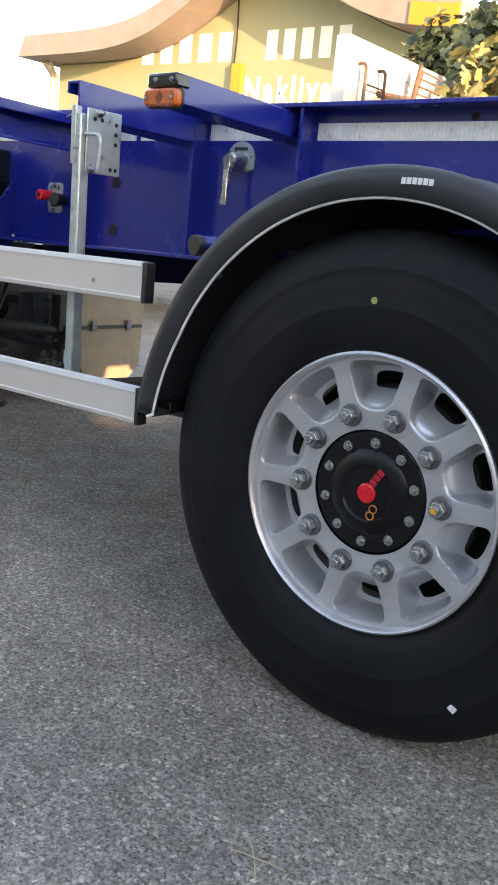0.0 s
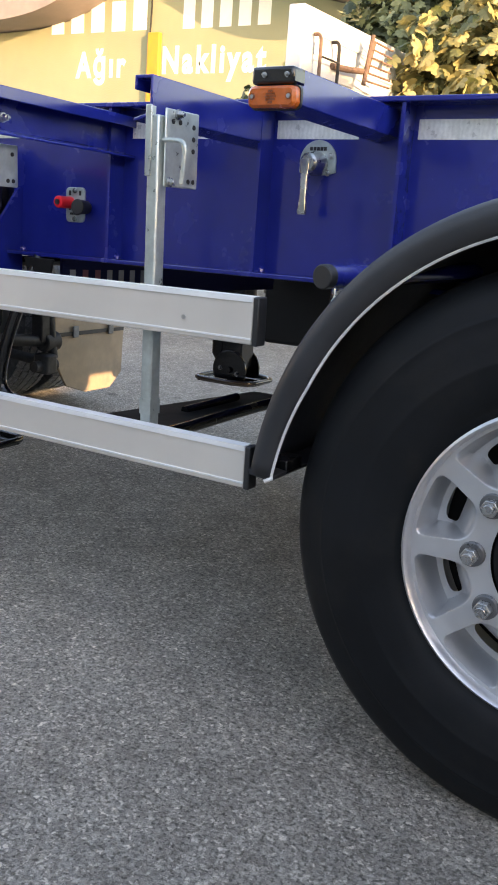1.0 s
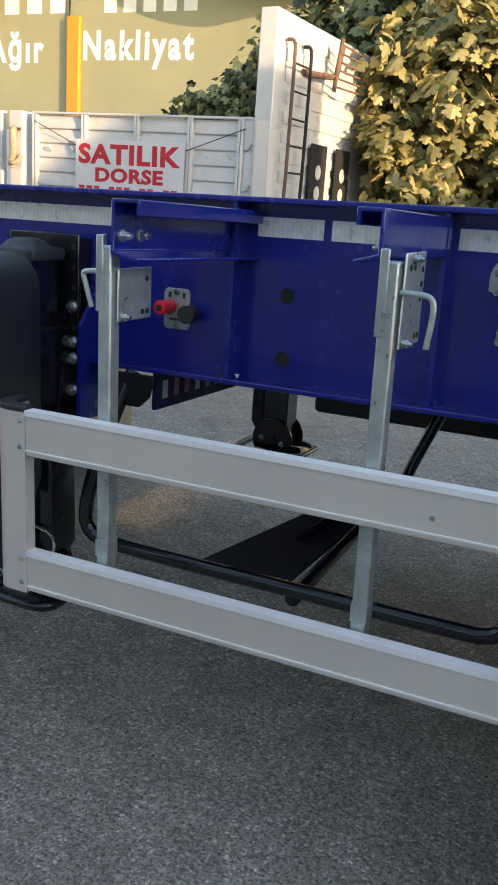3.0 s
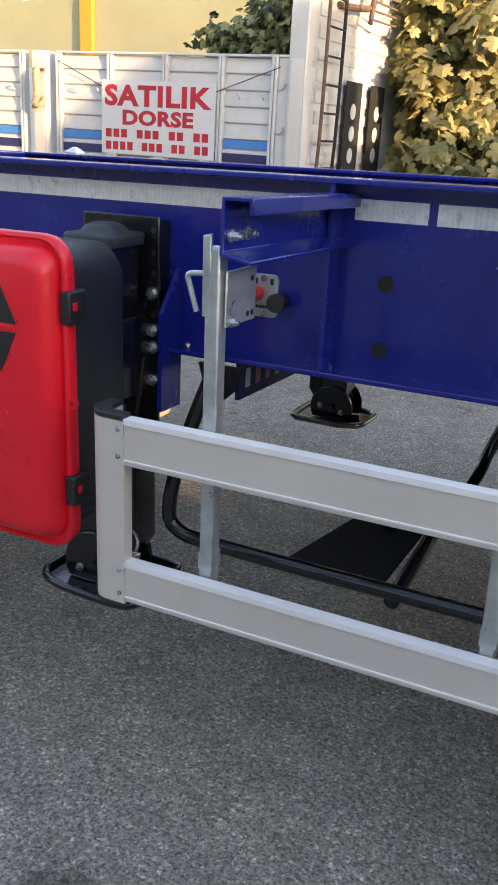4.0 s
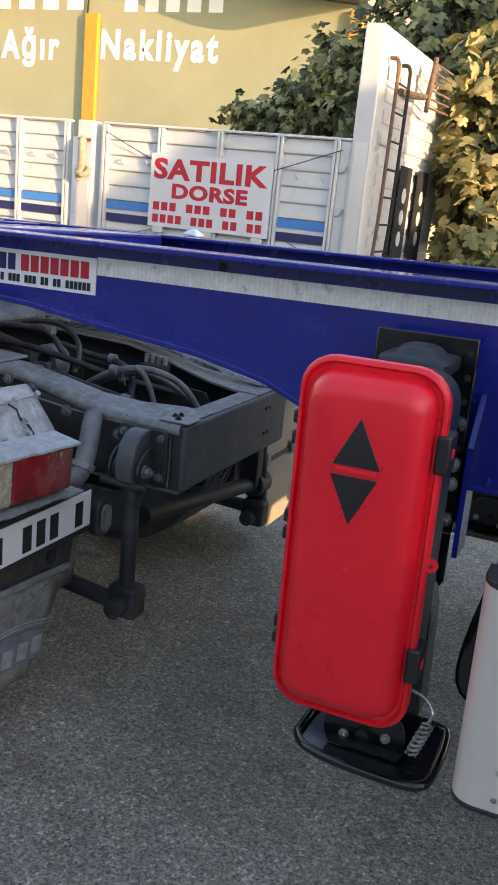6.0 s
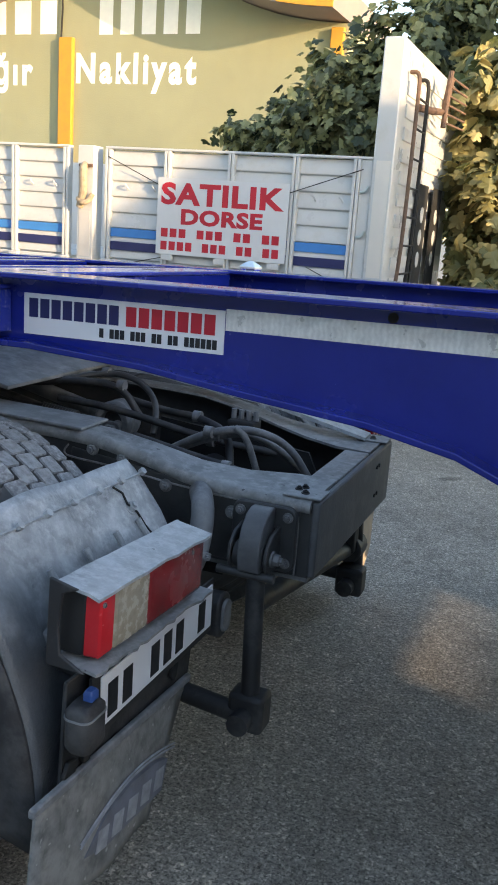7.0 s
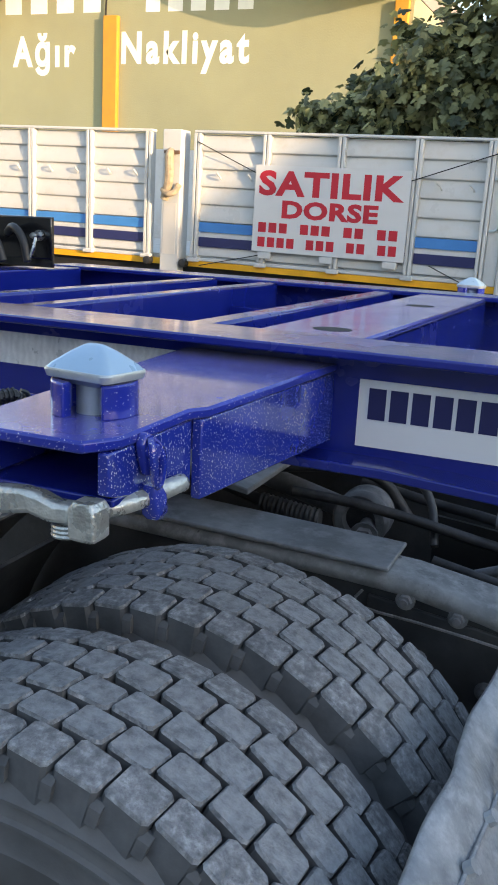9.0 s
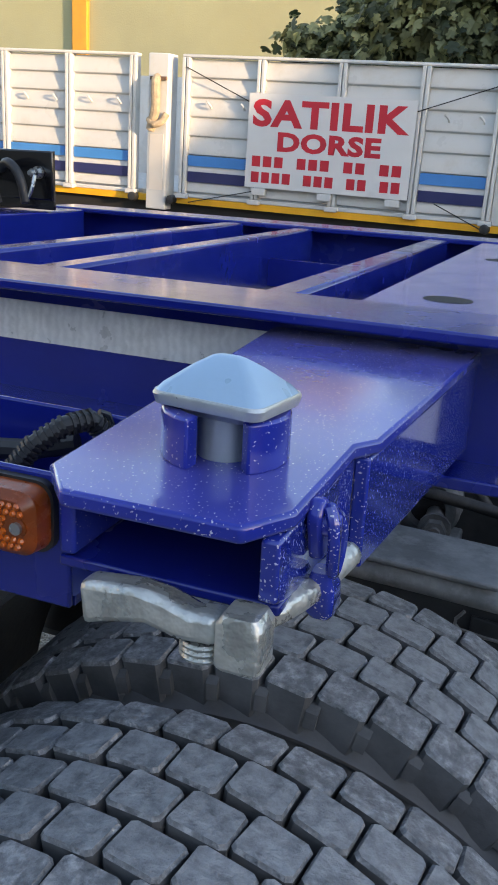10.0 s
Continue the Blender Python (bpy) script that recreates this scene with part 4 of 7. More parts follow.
# ---- trailer wheels ----
def trailer_wheel(cx, y, cz, out):
    """y: the outer sidewall's plane; the wheel reaches inwards along +y."""
    pr = [(0.294, 0.045), (0.298, 0.024), (0.312, 0.017), (0.315, 0.014), (0.335, 0.008), (0.350, 0.004), (0.372, 0.0), (0.384, -0.001), (0.3865, -0.0018), (0.3915, -0.0018), (0.394, -0.001), (0.418, -0.001), (0.445, 0.003), (0.462, 0.006), (0.464, 0.0055), (0.468, 0.0065), (0.470, 0.009), (0.475, 0.010), (0.502, 0.020), (0.522, 0.030), (0.537, 0.044), (0.544, 0.060)]
    tread = []
    for a in (0.115, 0.165, 0.215, 0.265):
        tread += [(0.547, a - 0.006), (0.534, a - 0.005), (0.534, a + 0.005), (0.547, a + 0.006)]
    prof = pr + tread + [(r, 0.385 - v) for r, v in pr[::-1]]
    w = part("wheel", lathe([(r, y + v) for r, v in prof], cx, cz, 128, closed=True), RUBBER, axle, "silver ten-stud wheel with wide new black tyre", smooth=50)
    # wheel face: ten windows between flat spokes
    bm = B()
    nr, nt = 66, 720
    R0, R1, SLOT = 0.134, 0.2865, 0.236
    grid, hole = [], set()

    def slot_at(r, side):
        return (abs(r - SLOT) / 0.0175) ** 2.8 + (side / (0.038 + 0.25 * (r - SLOT))) ** 3.4

    def sm(a, b, v):
        v = max(0.0, min(1.0, (v - a) / (b - a)))
        return v * v * (3 - 2 * v)
    for i in range(nr + 1):
        r = R0 + (R1 - R0) * i / nr
        row = []
        for k in range(nt):
            a = k * math.tau / nt
            u = (((a - radians(21.8)) / math.tau * 10 + 0.5) % 1) - 0.5
            side = abs(u) * math.tau / 10 * r
            wide = 0.039 + 0.027 * (r - 0.190) / 0.08
            near = [max(0.0, 0.016 - v) for v in (wide - side, r - 0.174 - 9.0 * side * side, 0.2795 - r)]
            ins = (0.016 - math.hypot(*near)) / 0.011
            d = sm(0, 1, ins) * (0.010 + 0.066 * sm(0.180, 0.240, r))
            dish = 0.004 + 0.006 * sm(0.19, 0.13, r) - 0.004 * sm(0.25, 0.28, r)
            f = slot_at(r, side)
            if f < 1:
                hole.add((i, k))
                if f > 0.45:
                    # the slot's rim lies on its true outline
                    lo, hi = 1.0, 1.6
                    for _ in range(14):
                        q = (lo + hi) / 2
                        lo, hi = (q, hi) if slot_at(SLOT + (r - SLOT) * q, side * q) < 1 else (lo, q)
                    r2 = SLOT + (r - SLOT) * lo
                    a2 = a + (1 if u > 0 else -1) * (side * lo / r2 - side / r)
                    d = 0.010 + 0.066 * sm(0.180, 0.240, r2)
                    row.append(bm.verts.new((cx + r2 * math.cos(a2), y + 0.034 + dish + d, cz + r2 * math.sin(a2))))
                    continue
            row.append(bm.verts.new((cx + r * math.cos(a), y + 0.034 + dish + d, cz + r * math.sin(a))))
        grid.append(row)
    for i in range(nr):
        for k in range(nt):
            j = (k + 1) % nt
            if (i, k) in hole and (i + 1, k) in hole and (i, j) in hole and (i + 1, j) in hole:
                continue
            bm.faces.new((grid[i][k], grid[i][j], grid[i + 1][j], grid[i + 1][k]))
    part("wheel_disc", bm, RIM, w, "silver painted disc with ten windows", smooth=40)
    part("rim", lathe([(0.2860, y + 0.040), (0.2868, y + 0.024), (0.2895, y + 0.014), (0.2935, y + 0.010), (0.2985, y + 0.014), (0.2985, y + 0.040), (0.29, y + 0.06), (0.275, y + 0.10), (0.27, y + 0.30), (0.292, y + 0.34), (0.27, y + 0.30), (0.265, y + 0.10)], cx, cz, 128, closed=True), RIM, w, "silver rim lip", smooth=50)
    va = radians(186)
    part("valve_stem", cyl((cx + 0.262 * math.cos(va), y + 0.085, cz + 0.262 * math.sin(va)), (cx + 0.255 * math.cos(va), y + 0.045, cz + 0.255 * math.sin(va)), 0.0055, 10), BLACK_PLASTIC, w, "black valve stem")
    part("brake_drum", lathe([(0.215, y + 0.105), (0.222, y + 0.11), (0.222, y + 0.30), (0.215, y + 0.305)], cx, cz, 48), GRIME_SHADE, w, "dark brake drum behind the disc")
    part("brake_backing", lathe([(0.26, y + 0.16), (0.26, y + 0.17), (0.02, y + 0.17)], cx, cz, 48), GRIME_SHADE, w)
    for k in range(10):
        a = math.tau * k / 10 + radians(39.8)
        x, z = cx + 0.1675 * math.cos(a), cz + 0.1675 * math.sin(a)
        yy = y + 0.038
        part("nut_washer", cyl((x, yy + 0.004, z), (x, yy - 0.005, z), 0.0255, 20, None, 0.0235), WASHER, w, bevel=0.001)
        bm = B()
        cyl((x, yy - 0.005, z), (x, yy - 0.024, z), 0.0178, 6, bm, 0.0170)
        cyl((x, yy - 0.024, z), (x, yy - 0.034, z), 0.0112, 14, bm, 0.010)
        part("wheel_nut", bm, NUT_STEEL, w, bevel=0.0012)
    part("nut_mark", cyl((cx + 0.1675 * math.cos(radians(3.8)), y + 0.0035, cz + 0.1675 * math.sin(radians(3.8))), (cx + 0.1675 * math.cos(radians(3.8)), y + 0.0025, cz + 0.1675 * math.sin(radians(3.8))), 0.006, 10), YELLOW_PAINT, w, "yellow paint mark")
    hy = y + 0.052
    part("hub_cap", lathe([(0.1325, hy + 0.03), (0.1325, hy - 0.004), (0.128, hy - 0.008), (0.094, hy - 0.008), (0.088, hy - 0.014), (0.062, hy - 0.018), (0.058, hy - 0.014), (0.05, hy - 0.014), (0.02, hy - 0.016)], cx, cz, 64), HUB_BLACK, w, "black hub cap", smooth=40)
    for k in range(10):
        a = math.tau * k / 10 + radians(17)
        part("cap_bolt", hexbolt((cx + 0.108 * math.cos(a), hy - 0.008, cz + 0.108 * math.sin(a)), (0, -1, 0), 0.0082, 0.013), NUT_STEEL, w)
    part("red_button", lathe([(0.0215, hy - 0.014), (0.0215, hy - 0.019), (0.018, hy - 0.0215), (0.002, hy - 0.0215)], cx, cz, 28), RED_PLASTIC, w, "red centre button")
    bm = B()
    for k in range(3):
        box(cx + 0.016 + k * 0.014, cx + 0.027 + k * 0.014, hy - 0.0195, hy - 0.0165, cz - 0.008, cz + 0.008, bm)
    bmesh.ops.rotate(bm, verts=bm.verts, cent=(cx, 0, cz), matrix=Matrix.Rotation(radians(-58), 3, "Y"))
    bmesh.ops.translate(bm, verts=bm.verts, vec=(0.002, 0, 0.008))
    part("cap_print", bm, RED_PRINT, w, "small red bars")
    bm = B()
    for dx in (-0.008, 0.008):
        ring = [(cx + 0.018 + dx * 0.35 + 0.009 * math.cos(q * math.tau / 14), hy - 0.0185, cz - 0.038 + 0.0085 * math.sin(q * math.tau / 14) + dx) for q in range(15)]
        tube(ring, 0.0016, 5, bm)
    part("cap_print", bm, ORANGE_PRINT, w, "small orange loops")
    part("tyre_mark", cyl((cx - 0.02, y - 0.0025, cz + 0.40), (cx - 0.02, y + 0.004, cz + 0.40), 0.007, 12), mk("green_dot", (0.30, 0.36, 0.12), 0.5), w, "pale green paint dot")
    bm = box(-0.008, 0.008, 0.0, 0.003, -0.007, 0.007, m=Matrix.Translation((cx + 0.27, y + 0.0045, cz - 0.375)) @ Matrix.Rotation(0.5, 4, "Y"))
    part("tyre_tag", bm, WHITE_PRINT, w, "scrap of white label")
    grow = Matrix.Diagonal((1.012, 1, 1.012, 1))
    w.matrix_local = grow @ Matrix.Rotation(math.pi, 4, "Z") if out < 0 else grow
    return w


WX, WZ = -0.860, 0.550
axle = thing("trailer_axle", (WX, MID, WZ), "black steel trailer axle with silver wheels and air springs", "axle")
trailer_wheel(WX, 1.563, WZ, 1)
trailer_wheel(WX, 1.563, WZ, -1)
part("beam", tube([(WX, 1.95, WZ), (WX, 2 * MID - 1.95, WZ)], 0.07, 20), BLACK_GLOSS, axle)
for y in (WEB + 0.02, FAR - 0.02):
    part("spring_arm", box(-1.45, -0.45, y - 0.045, y + 0.045, 0.62, 0.70), BLACK_GLOSS, axle, bevel=0.01)
    part("hanger", box(-1.50, -1.36, y - 0.06, y + 0.06, 0.56, 0.96), BLACK_GLOSS, axle, bevel=0.01)
    part("air_spring", lathe([(0.10, -0.10), (0.125, -0.06), (0.13, 0.0), (0.12, 0.08), (0.10, 0.10)], 0, 0, 32), BLACK_PLASTIC, axle).matrix_local = Matrix.Translation(Vector((-0.40, y, 0.84)) - BASE[axle.name]) @ Matrix.Rotation(math.pi / 2, 4, "X") @ Matrix.Translation(BASE[axle.name])
tank = thing("air_tank", (-1.2, MID, 0.75), "black steel air reservoir under the frame", "air tank")
part("shell", cyl((-1.25, WEB + 0.2, 0.80), (-1.25, FAR - 0.2, 0.80), 0.13, 28), BLACK_GLOSS, tank, bevel=0.03)
chest = thing("tool_chest", (-2.0, 3.72, 0.56), "black plastic tool chest under the far beam", "tool chest", tilt=True)
part("body", box(-2.68, -1.20, 3.53, 3.95, 0.565, 0.93), BLACK_PLASTIC, chest, bevel=0.02)
part("lid", box(-2.69, -1.19, 3.52, 3.96, 0.932, 0.956), BLACK_PLASTIC, chest, bevel=0.008)

# ---- mudguard over the trailer wheel ----
fender = thing("wheel_mudguard", (WX, 1.75, 0.62), "dark grey plastic wheel mudguard with white edge piping", "mudguard")
bm = B()
sect = [(-0.076, 1.548), (-0.070, 1.538), (-0.045, 1.530), (-0.028, 1.534), (-0.020, 1.548), (-0.016, 1.57), (-0.018, 1.66), (-0.015, 1.75), (-0.018, 1.94), (-0.018, 2.08), (-0.05, 2.10), (-0.10, 2.10)]
rows_f, inner, ARC = [], [], 73
for i in range(ARC):
    a = radians(174.5 - 166 * i / (ARC - 1))
    R = 0.645 + 0.028 * math.sin(a) ** 2
    tp = min(1.0, 0.8 + 0.2 * (i / 9.0), 0.8 + 0.2 * ((ARC - 1 - i) / 9.0))
    rows_f.append([bm.verts.new((WX - 0.005 + (R + dr * tp) * math.cos(a), yy, WZ + 0.008 + (R + dr * tp) * math.sin(a))) for dr, yy in sect])
    inner.append((WX - 0.005 + (R - 0.077 * tp) * math.cos(a), 1.546, WZ + 0.008 + (R - 0.077 * tp) * math.sin(a)))
for a, b in zip(rows_f, rows_f[1:]):
    for k in range(len(sect) - 1):
        bm.faces.new((a[k], a[k + 1], b[k + 1], b[k]))
part("shell", bm, FENDER_PLASTIC, fender, smooth=60, solid=0.007)
a = radians(174.5)
lead = [(WX - 0.005 + (0.638 + d) * math.cos(a) - 0.0, yy, WZ + 0.008 + (0.638 + d) * math.sin(a) - dz) for d, yy, dz in ((-0.003, 1.540, 0.010), (-0.02, 1.532, 0.013), (-0.045, 1.536, 0.013), (-0.059, 1.543, 0.004))]
part("piping", tube(lead[2:] + inner, 0.0042, 8), WHITE_LINE, fender, "white piping along the inner edge")
part("end_strip", prism([(WX - 0.005 + (0.638 + d) * math.cos(a), WZ + 0.008 + (0.638 + d) * math.sin(a) - dz) for d, dz in ((0.0, 0.002), (-0.058, 0.002), (-0.055, 0.012), (-0.003, 0.012))], "y", 1.545, 1.93), FENDER_PLASTIC, fender)
bm = B()
for k in range(6):
    ang = radians(91.5 - 1.05 * k)
    R = 0.673 - 0.046
    m = Matrix.Translation((WX - 0.005 + 0.05 + R * math.cos(ang), 1.5268, WZ + 0.008 + R * math.sin(ang))) @ Matrix.Rotation(radians(3), 4, "Y")
    part("print", box(-0.0045, 0.0045, -0.001, 0.001, -0.006, 0.006, None, m), WHITE_PRINT, fender, "small white bar")
support = thing("mudguard_bracket", (-1.36, 1.7, 1.0), "blue tube bracket with black cap holding the mudguard", "bracket", tilt=True)
part("tube", cyl((-1.39, 1.60, 1.008), (-1.255, 2.13, 1.02), 0.023, 20), BLUE, support)
part("cap", cyl((-1.394, 1.580, 1.007), (-1.389, 1.602, 1.008), 0.0245, 20), BLACK_PLASTIC, support, "black rubber cap", bevel=0.003)
part("clamp", tube([(-1.40, 1.66, 0.99), (-1.385, 1.64, 0.955), (-1.40, 1.62, 0.93)], 0.006, 8, round_by=1), STEEL, support)

part("strap", prism([(-1.405, 0.968), (-1.375, 0.985), (-1.33, 0.995), (-1.345, 0.975), (-1.43, 0.85), (-1.452, 0.862)], "y", 1.66, 1.666), GALV, support, "galvanised strap down the mudguard", bevel=0.002)
for q in (0.0, 0.028):
    part("strap_bolt", hexbolt((-1.385 + 0.4 * q, 1.658, 0.972 - q), (0, -1, 0), 0.008, 0.022), STEEL, support)

# ---- spare-wheel carrier ----
carrier = thing("spare_wheel_carrier", (-2.1, 2.4, 0.45), "glossy black bent-tube spare wheel carrier under the frame", "carrier", tilt=True)
HY = 1.965
part("near_hoop", tube([(-2.62, 2.06, 0.96), (-2.66, 2.0, 0.80), (-2.70, HY, 0.62), (-2.695, HY, 0.525), (-2.56, HY, 0.512), (-1.75, HY, 0.510), (-1.61, HY, 0.512), (-1.585, HY, 0.62), (-1.54, HY, 0.96)], 0.019, 12, round_by=2), BLACK_GLOSS, carrier, smooth=True)
part("hoop_gusset", prism([(-2.66, 0.958), (-2.54, 0.958), (-2.555, 0.90), (-2.585, 0.872), (-2.635, 0.872)], "y", 2.03, 2.042), BLACK_MATT, carrier, bevel=0.003)
part("cross_tube", tube([(-2.10, HY, 0.487), (-2.12, 2.5, 0.487), (-2.10, 2.82, 0.49), (-2.08, 2.90, 0.60), (-1.93, 2.95, 0.96)], 0.019, 12, round_by=2), BLACK_GLOSS, carrier, smooth=True)
part("cross_plate", prism([(-2.40, 1.99), (-2.14, 1.99), (-2.13, 2.78), (-2.25, 2.78)], "z", 0.488, 0.496), BLACK_MATT, carrier, bevel=0.002)
part("lock_bar", cyl((-2.22, 2.30, 0.50), (-2.20, 2.58, 0.51), 0.014, 12), BLACK_GLOSS, carrier)


# ---- landing legs ----
def landing_leg(out):
    """Built on the camera's side; the far one is turned half round."""
    leg = thing("landing_leg", (-2.885, 1.97, 0.33), "black steel trailer landing leg with hinged foot plate", "landing leg", "landing legs", tilt=True)
    X, Y = -2.885, 1.965
    part("column", box(X - 0.060, X + 0.060, Y - 0.060, Y + 0.060, 0.62, 1.235), BLACK_GLOSS, leg, bevel=0.008)
    part("inner_column", box(X - 0.06, X + 0.064, Y - 0.056, Y + 0.056, 0.40, 0.62), BLACK_GLOSS, leg, bevel=0.006)
    cap = loft([(1.226, X, Y, 0.062, 0.062, 0.015), (1.228, X, Y, 0.072, 0.072, 0.018), (1.250, X, Y, 0.074, 0.074, 0.018), (1.256, X, Y, 0.070, 0.070, 0.02), (1.258, X, Y, 0.052, 0.050, 0.03), (1.272, X, Y, 0.042, 0.040, 0.03), (1.279, X, Y, 0.026, 0.024, 0.02)], "z")
    part("cap", cap, GREY_PLASTIC, leg, "slate plastic cap", smooth=50)
    plate = part("mount_plate", box(-3.005, -2.782, 2.045, 2.057, 0.86, 1.292), BLACK_GLOSS, leg, "black perforated mounting plate", bevel=0.003)
    part("spacer", box(-2.99, -2.80, 2.057, 2.128, 0.9, 1.28), BLACK_GLOSS, leg)
    for k in range(5):
        for x in (-2.99, -2.797):
            part("plate_hole", cyl((x, 2.0435, 1.26 - k * 0.052), (x, 2.046, 1.26 - k * 0.052), 0.0075, 12), GRIME_SHADE, plate)
    for k, z in enumerate((1.108, 1.016, 0.972)):
        part("bolt", hexbolt((-2.80, 2.044, z), (0, -1, 0), 0.0125, 0.018), STEEL, plate)
    part("lower_bracket", prism([(-2.97, 0.858), (-2.784, 0.858), (-2.784, 0.74), (-2.81, 0.70), (-2.93, 0.70), (-2.97, 0.76)], "y", 2.046, 2.056), BLACK_GLOSS, leg, bevel=0.002)
    for z in (0.888,):
        part("bolt", hexbolt((-2.80, 2.045, z), (0, -1, 0), 0.0125, 0.018), STEEL, leg)
    part("gear_box", box(X + 0.045, X + 0.078, Y - 0.05, Y + 0.078, 0.86, 1.06), BLACK_GLOSS, leg, bevel=0.005)
    part("side_brace", prism([(X + 0.066, 1.08), (-2.79, 1.11), (-2.79, 1.085), (X + 0.066, 1.05)], "y", Y + 0.03, Y + 0.036), BLACK_GLOSS, leg)
    part("badge", cyl((X + 0.03, Y - 0.062, 1.10), (X + 0.03, Y - 0.065, 1.10), 0.008, 12), mk("green_badge", (0.25, 0.5, 0.38), 0.4), leg, "small pale green mark")
    part("strut", tube([(X + 0.08, Y + 0.05, 0.95), (X + 0.07, Y + 0.02, 0.78), (X + 0.055, Y - 0.01, 0.66)], 0.007, 8), BLACK_GLOSS, leg)
    # hinged foot
    tray_pts = [(-0.155, -0.07), (-0.135, -0.105), (-0.09, -0.125), (-0.03, -0.135), (0.10, -0.140), (0.145, -0.13), (0.165, -0.10), (0.165, 0.10), (0.14, 0.13), (-0.06, 0.135), (-0.135, 0.105), (-0.155, 0.06)]
    part("foot_plate", prism([(X + px, Y + py) for px, py in tray_pts], "z", 0.338, 0.349), BLACK_GLOSS, leg, "glossy black foot plate with raised edge", bevel=0.004)
    part("foot_lip", tube([(X + px, Y + py, 0.354) for px, py in tray_pts + tray_pts[:1]], 0.011, 10, round_by=2), BLACK_GLOSS, leg, smooth=True)
    for s in (-1, 1):
        part("foot_cheek", prism([(X + 0.095 * math.cos(a), 0.40 + 0.095 * math.sin(a)) for a in [math.radians(-30 + 12 * k) for k in range(21)]], "y", Y + s * 0.062 - 0.006, Y + s * 0.062 + 0.006), BLACK_GLOSS, leg, bevel=0.003)
        for px, pz in ((-0.045, 0.385), (0.05, 0.405)):
            part("foot_bolt", hexbolt((X + px, Y + s * 0.067, pz), (0, s, 0), 0.009, 0.014), STEEL, leg)
    bm = tube([(X + 0.112 + k * 0.0006 + 0.013 * math.cos(k * 0.9), Y - 0.085 + 0.013 * math.sin(k * 0.9), 0.395 + k * 0.0018) for k in range(50)], 0.0032, 6)
    part("spring", bm, STEEL, leg, "bright return spring")
    part("lower_housing", loft([(0.44, X + 0.072, Y + 0.01, 0.022, 0.045, 0.01), (0.47, X + 0.080, Y + 0.01, 0.030, 0.055, 0.012), (0.70, X + 0.078, Y + 0.015, 0.026, 0.055, 0.012), (0.78, X + 0.070, Y + 0.02, 0.015, 0.045, 0.01)], "z"), BLACK_GLOSS, leg, smooth=40)
    part("axle_pin", cyl((X, Y - 0.082, 0.40), (X, Y + 0.082, 0.40), 0.016, 14), BLACK_GLOSS, leg)
    part("spring_hook", tube([(X + 0.142, Y - 0.085, 0.485), (X + 0.148, Y - 0.08, 0.51), (X + 0.12, Y - 0.06, 0.53), (X + 0.06, Y - 0.05, 0.535)], 0.004, 8, round_by=2), STEEL, leg)
    if out < 0:
        part("crank_stub", cyl((X, Y - 0.062, 0.75), (X, Y - 0.10, 0.75), 0.02, 12), BLACK_GLOSS, leg)
    return leg


landing_leg(1)
far_leg = landing_leg(-1)
far_leg.matrix_world = TILT_M @ Matrix.Translation((-2.885, 2 * MID - 1.97, 0.33)) @ Matrix.Rotation(math.pi, 4, "Z")
brace = thing("leg_cross_shaft", (-2.885, MID, 0.95), "black cross shaft between the landing legs", "shaft", tilt=True)
part("shaft", cyl((-2.86, 2.07, 0.93), (-2.86, 2 * MID - 2.07, 0.93), 0.018, 14), BLACK_GLOSS, brace)

# ---- fire extinguisher box ----
ext = thing("extinguisher_box", (-2.87, 1.70, 0.60), "red and black plastic extinguisher box with two black triangles", "extinguisher box", tilt=True)
EX, EZ, EW, EH = -2.890, 0.931, 0.137, 0.350
part("body", loft([(1.90, EX + 0.01, EZ, 0.09, 0.29, 0.05), (1.86, EX + 0.01, EZ, 0.108, 0.318, 0.06), (1.70, EX + 0.01, EZ, 0.112, 0.326, 0.06), (1.678, EX + 0.01, EZ, 0.112, 0.326, 0.06)]), GREY_PLASTIC, ext, "slate plastic body", smooth=50)
lid = part("lid", loft([(1.676, EX, EZ, EW - 0.002, EH - 0.002, 0.062), (1.666, EX, EZ, EW, EH, 0.063), (1.650, EX, EZ, EW, EH, 0.063), (1.644, EX, EZ, EW - 0.003, EH - 0.003, 0.061), (1.643, EX, EZ, EW - 0.009, EH - 0.009, 0.056), (1.652, EX, EZ, EW - 0.013, EH - 0.014, 0.053), (1.652, EX, EZ, EW - 0.019, EH - 0.021, 0.05), (1.642, EX, EZ, EW - 0.022, EH - 0.024, 0.049), (1.618, EX, EZ, EW - 0.030, EH - 0.033, 0.045), (1.606, EX, EZ, EW - 0.040, EH - 0.046, 0.038), (1.601, EX, EZ, EW - 0.056, EH - 0.064, 0.03), (1.600, EX, EZ, 0.03, 0.2, 0.02)]), RED_PLASTIC, ext, "red moulded lid with raised panel", smooth=60)
TX = EX - 0.002
for tri in ([(TX - 0.044, EZ + 0.167), (TX + 0.044, EZ + 0.167), (TX, EZ + 0.256)], [(TX - 0.046, EZ + 0.149), (TX + 0.041, EZ + 0.149), (TX - 0.003, EZ + 0.060)]):
    part("triangle", prism(tri, "y", 1.5985, 1.604), BLACK_PLASTIC, lid, "black triangle window", bevel=0.001)
part("divider", box(TX - 0.035, TX + 0.037, 1.597, 1.602, EZ + 0.154, EZ + 0.162), RED_PLASTIC, lid, bevel=0.001)
part("moulding_dot", cyl((EX, 1.601, EZ - 0.03), (EX, 1.597, EZ - 0.03), 0.006, 12), RED_PLASTIC, lid, bevel=0.001)
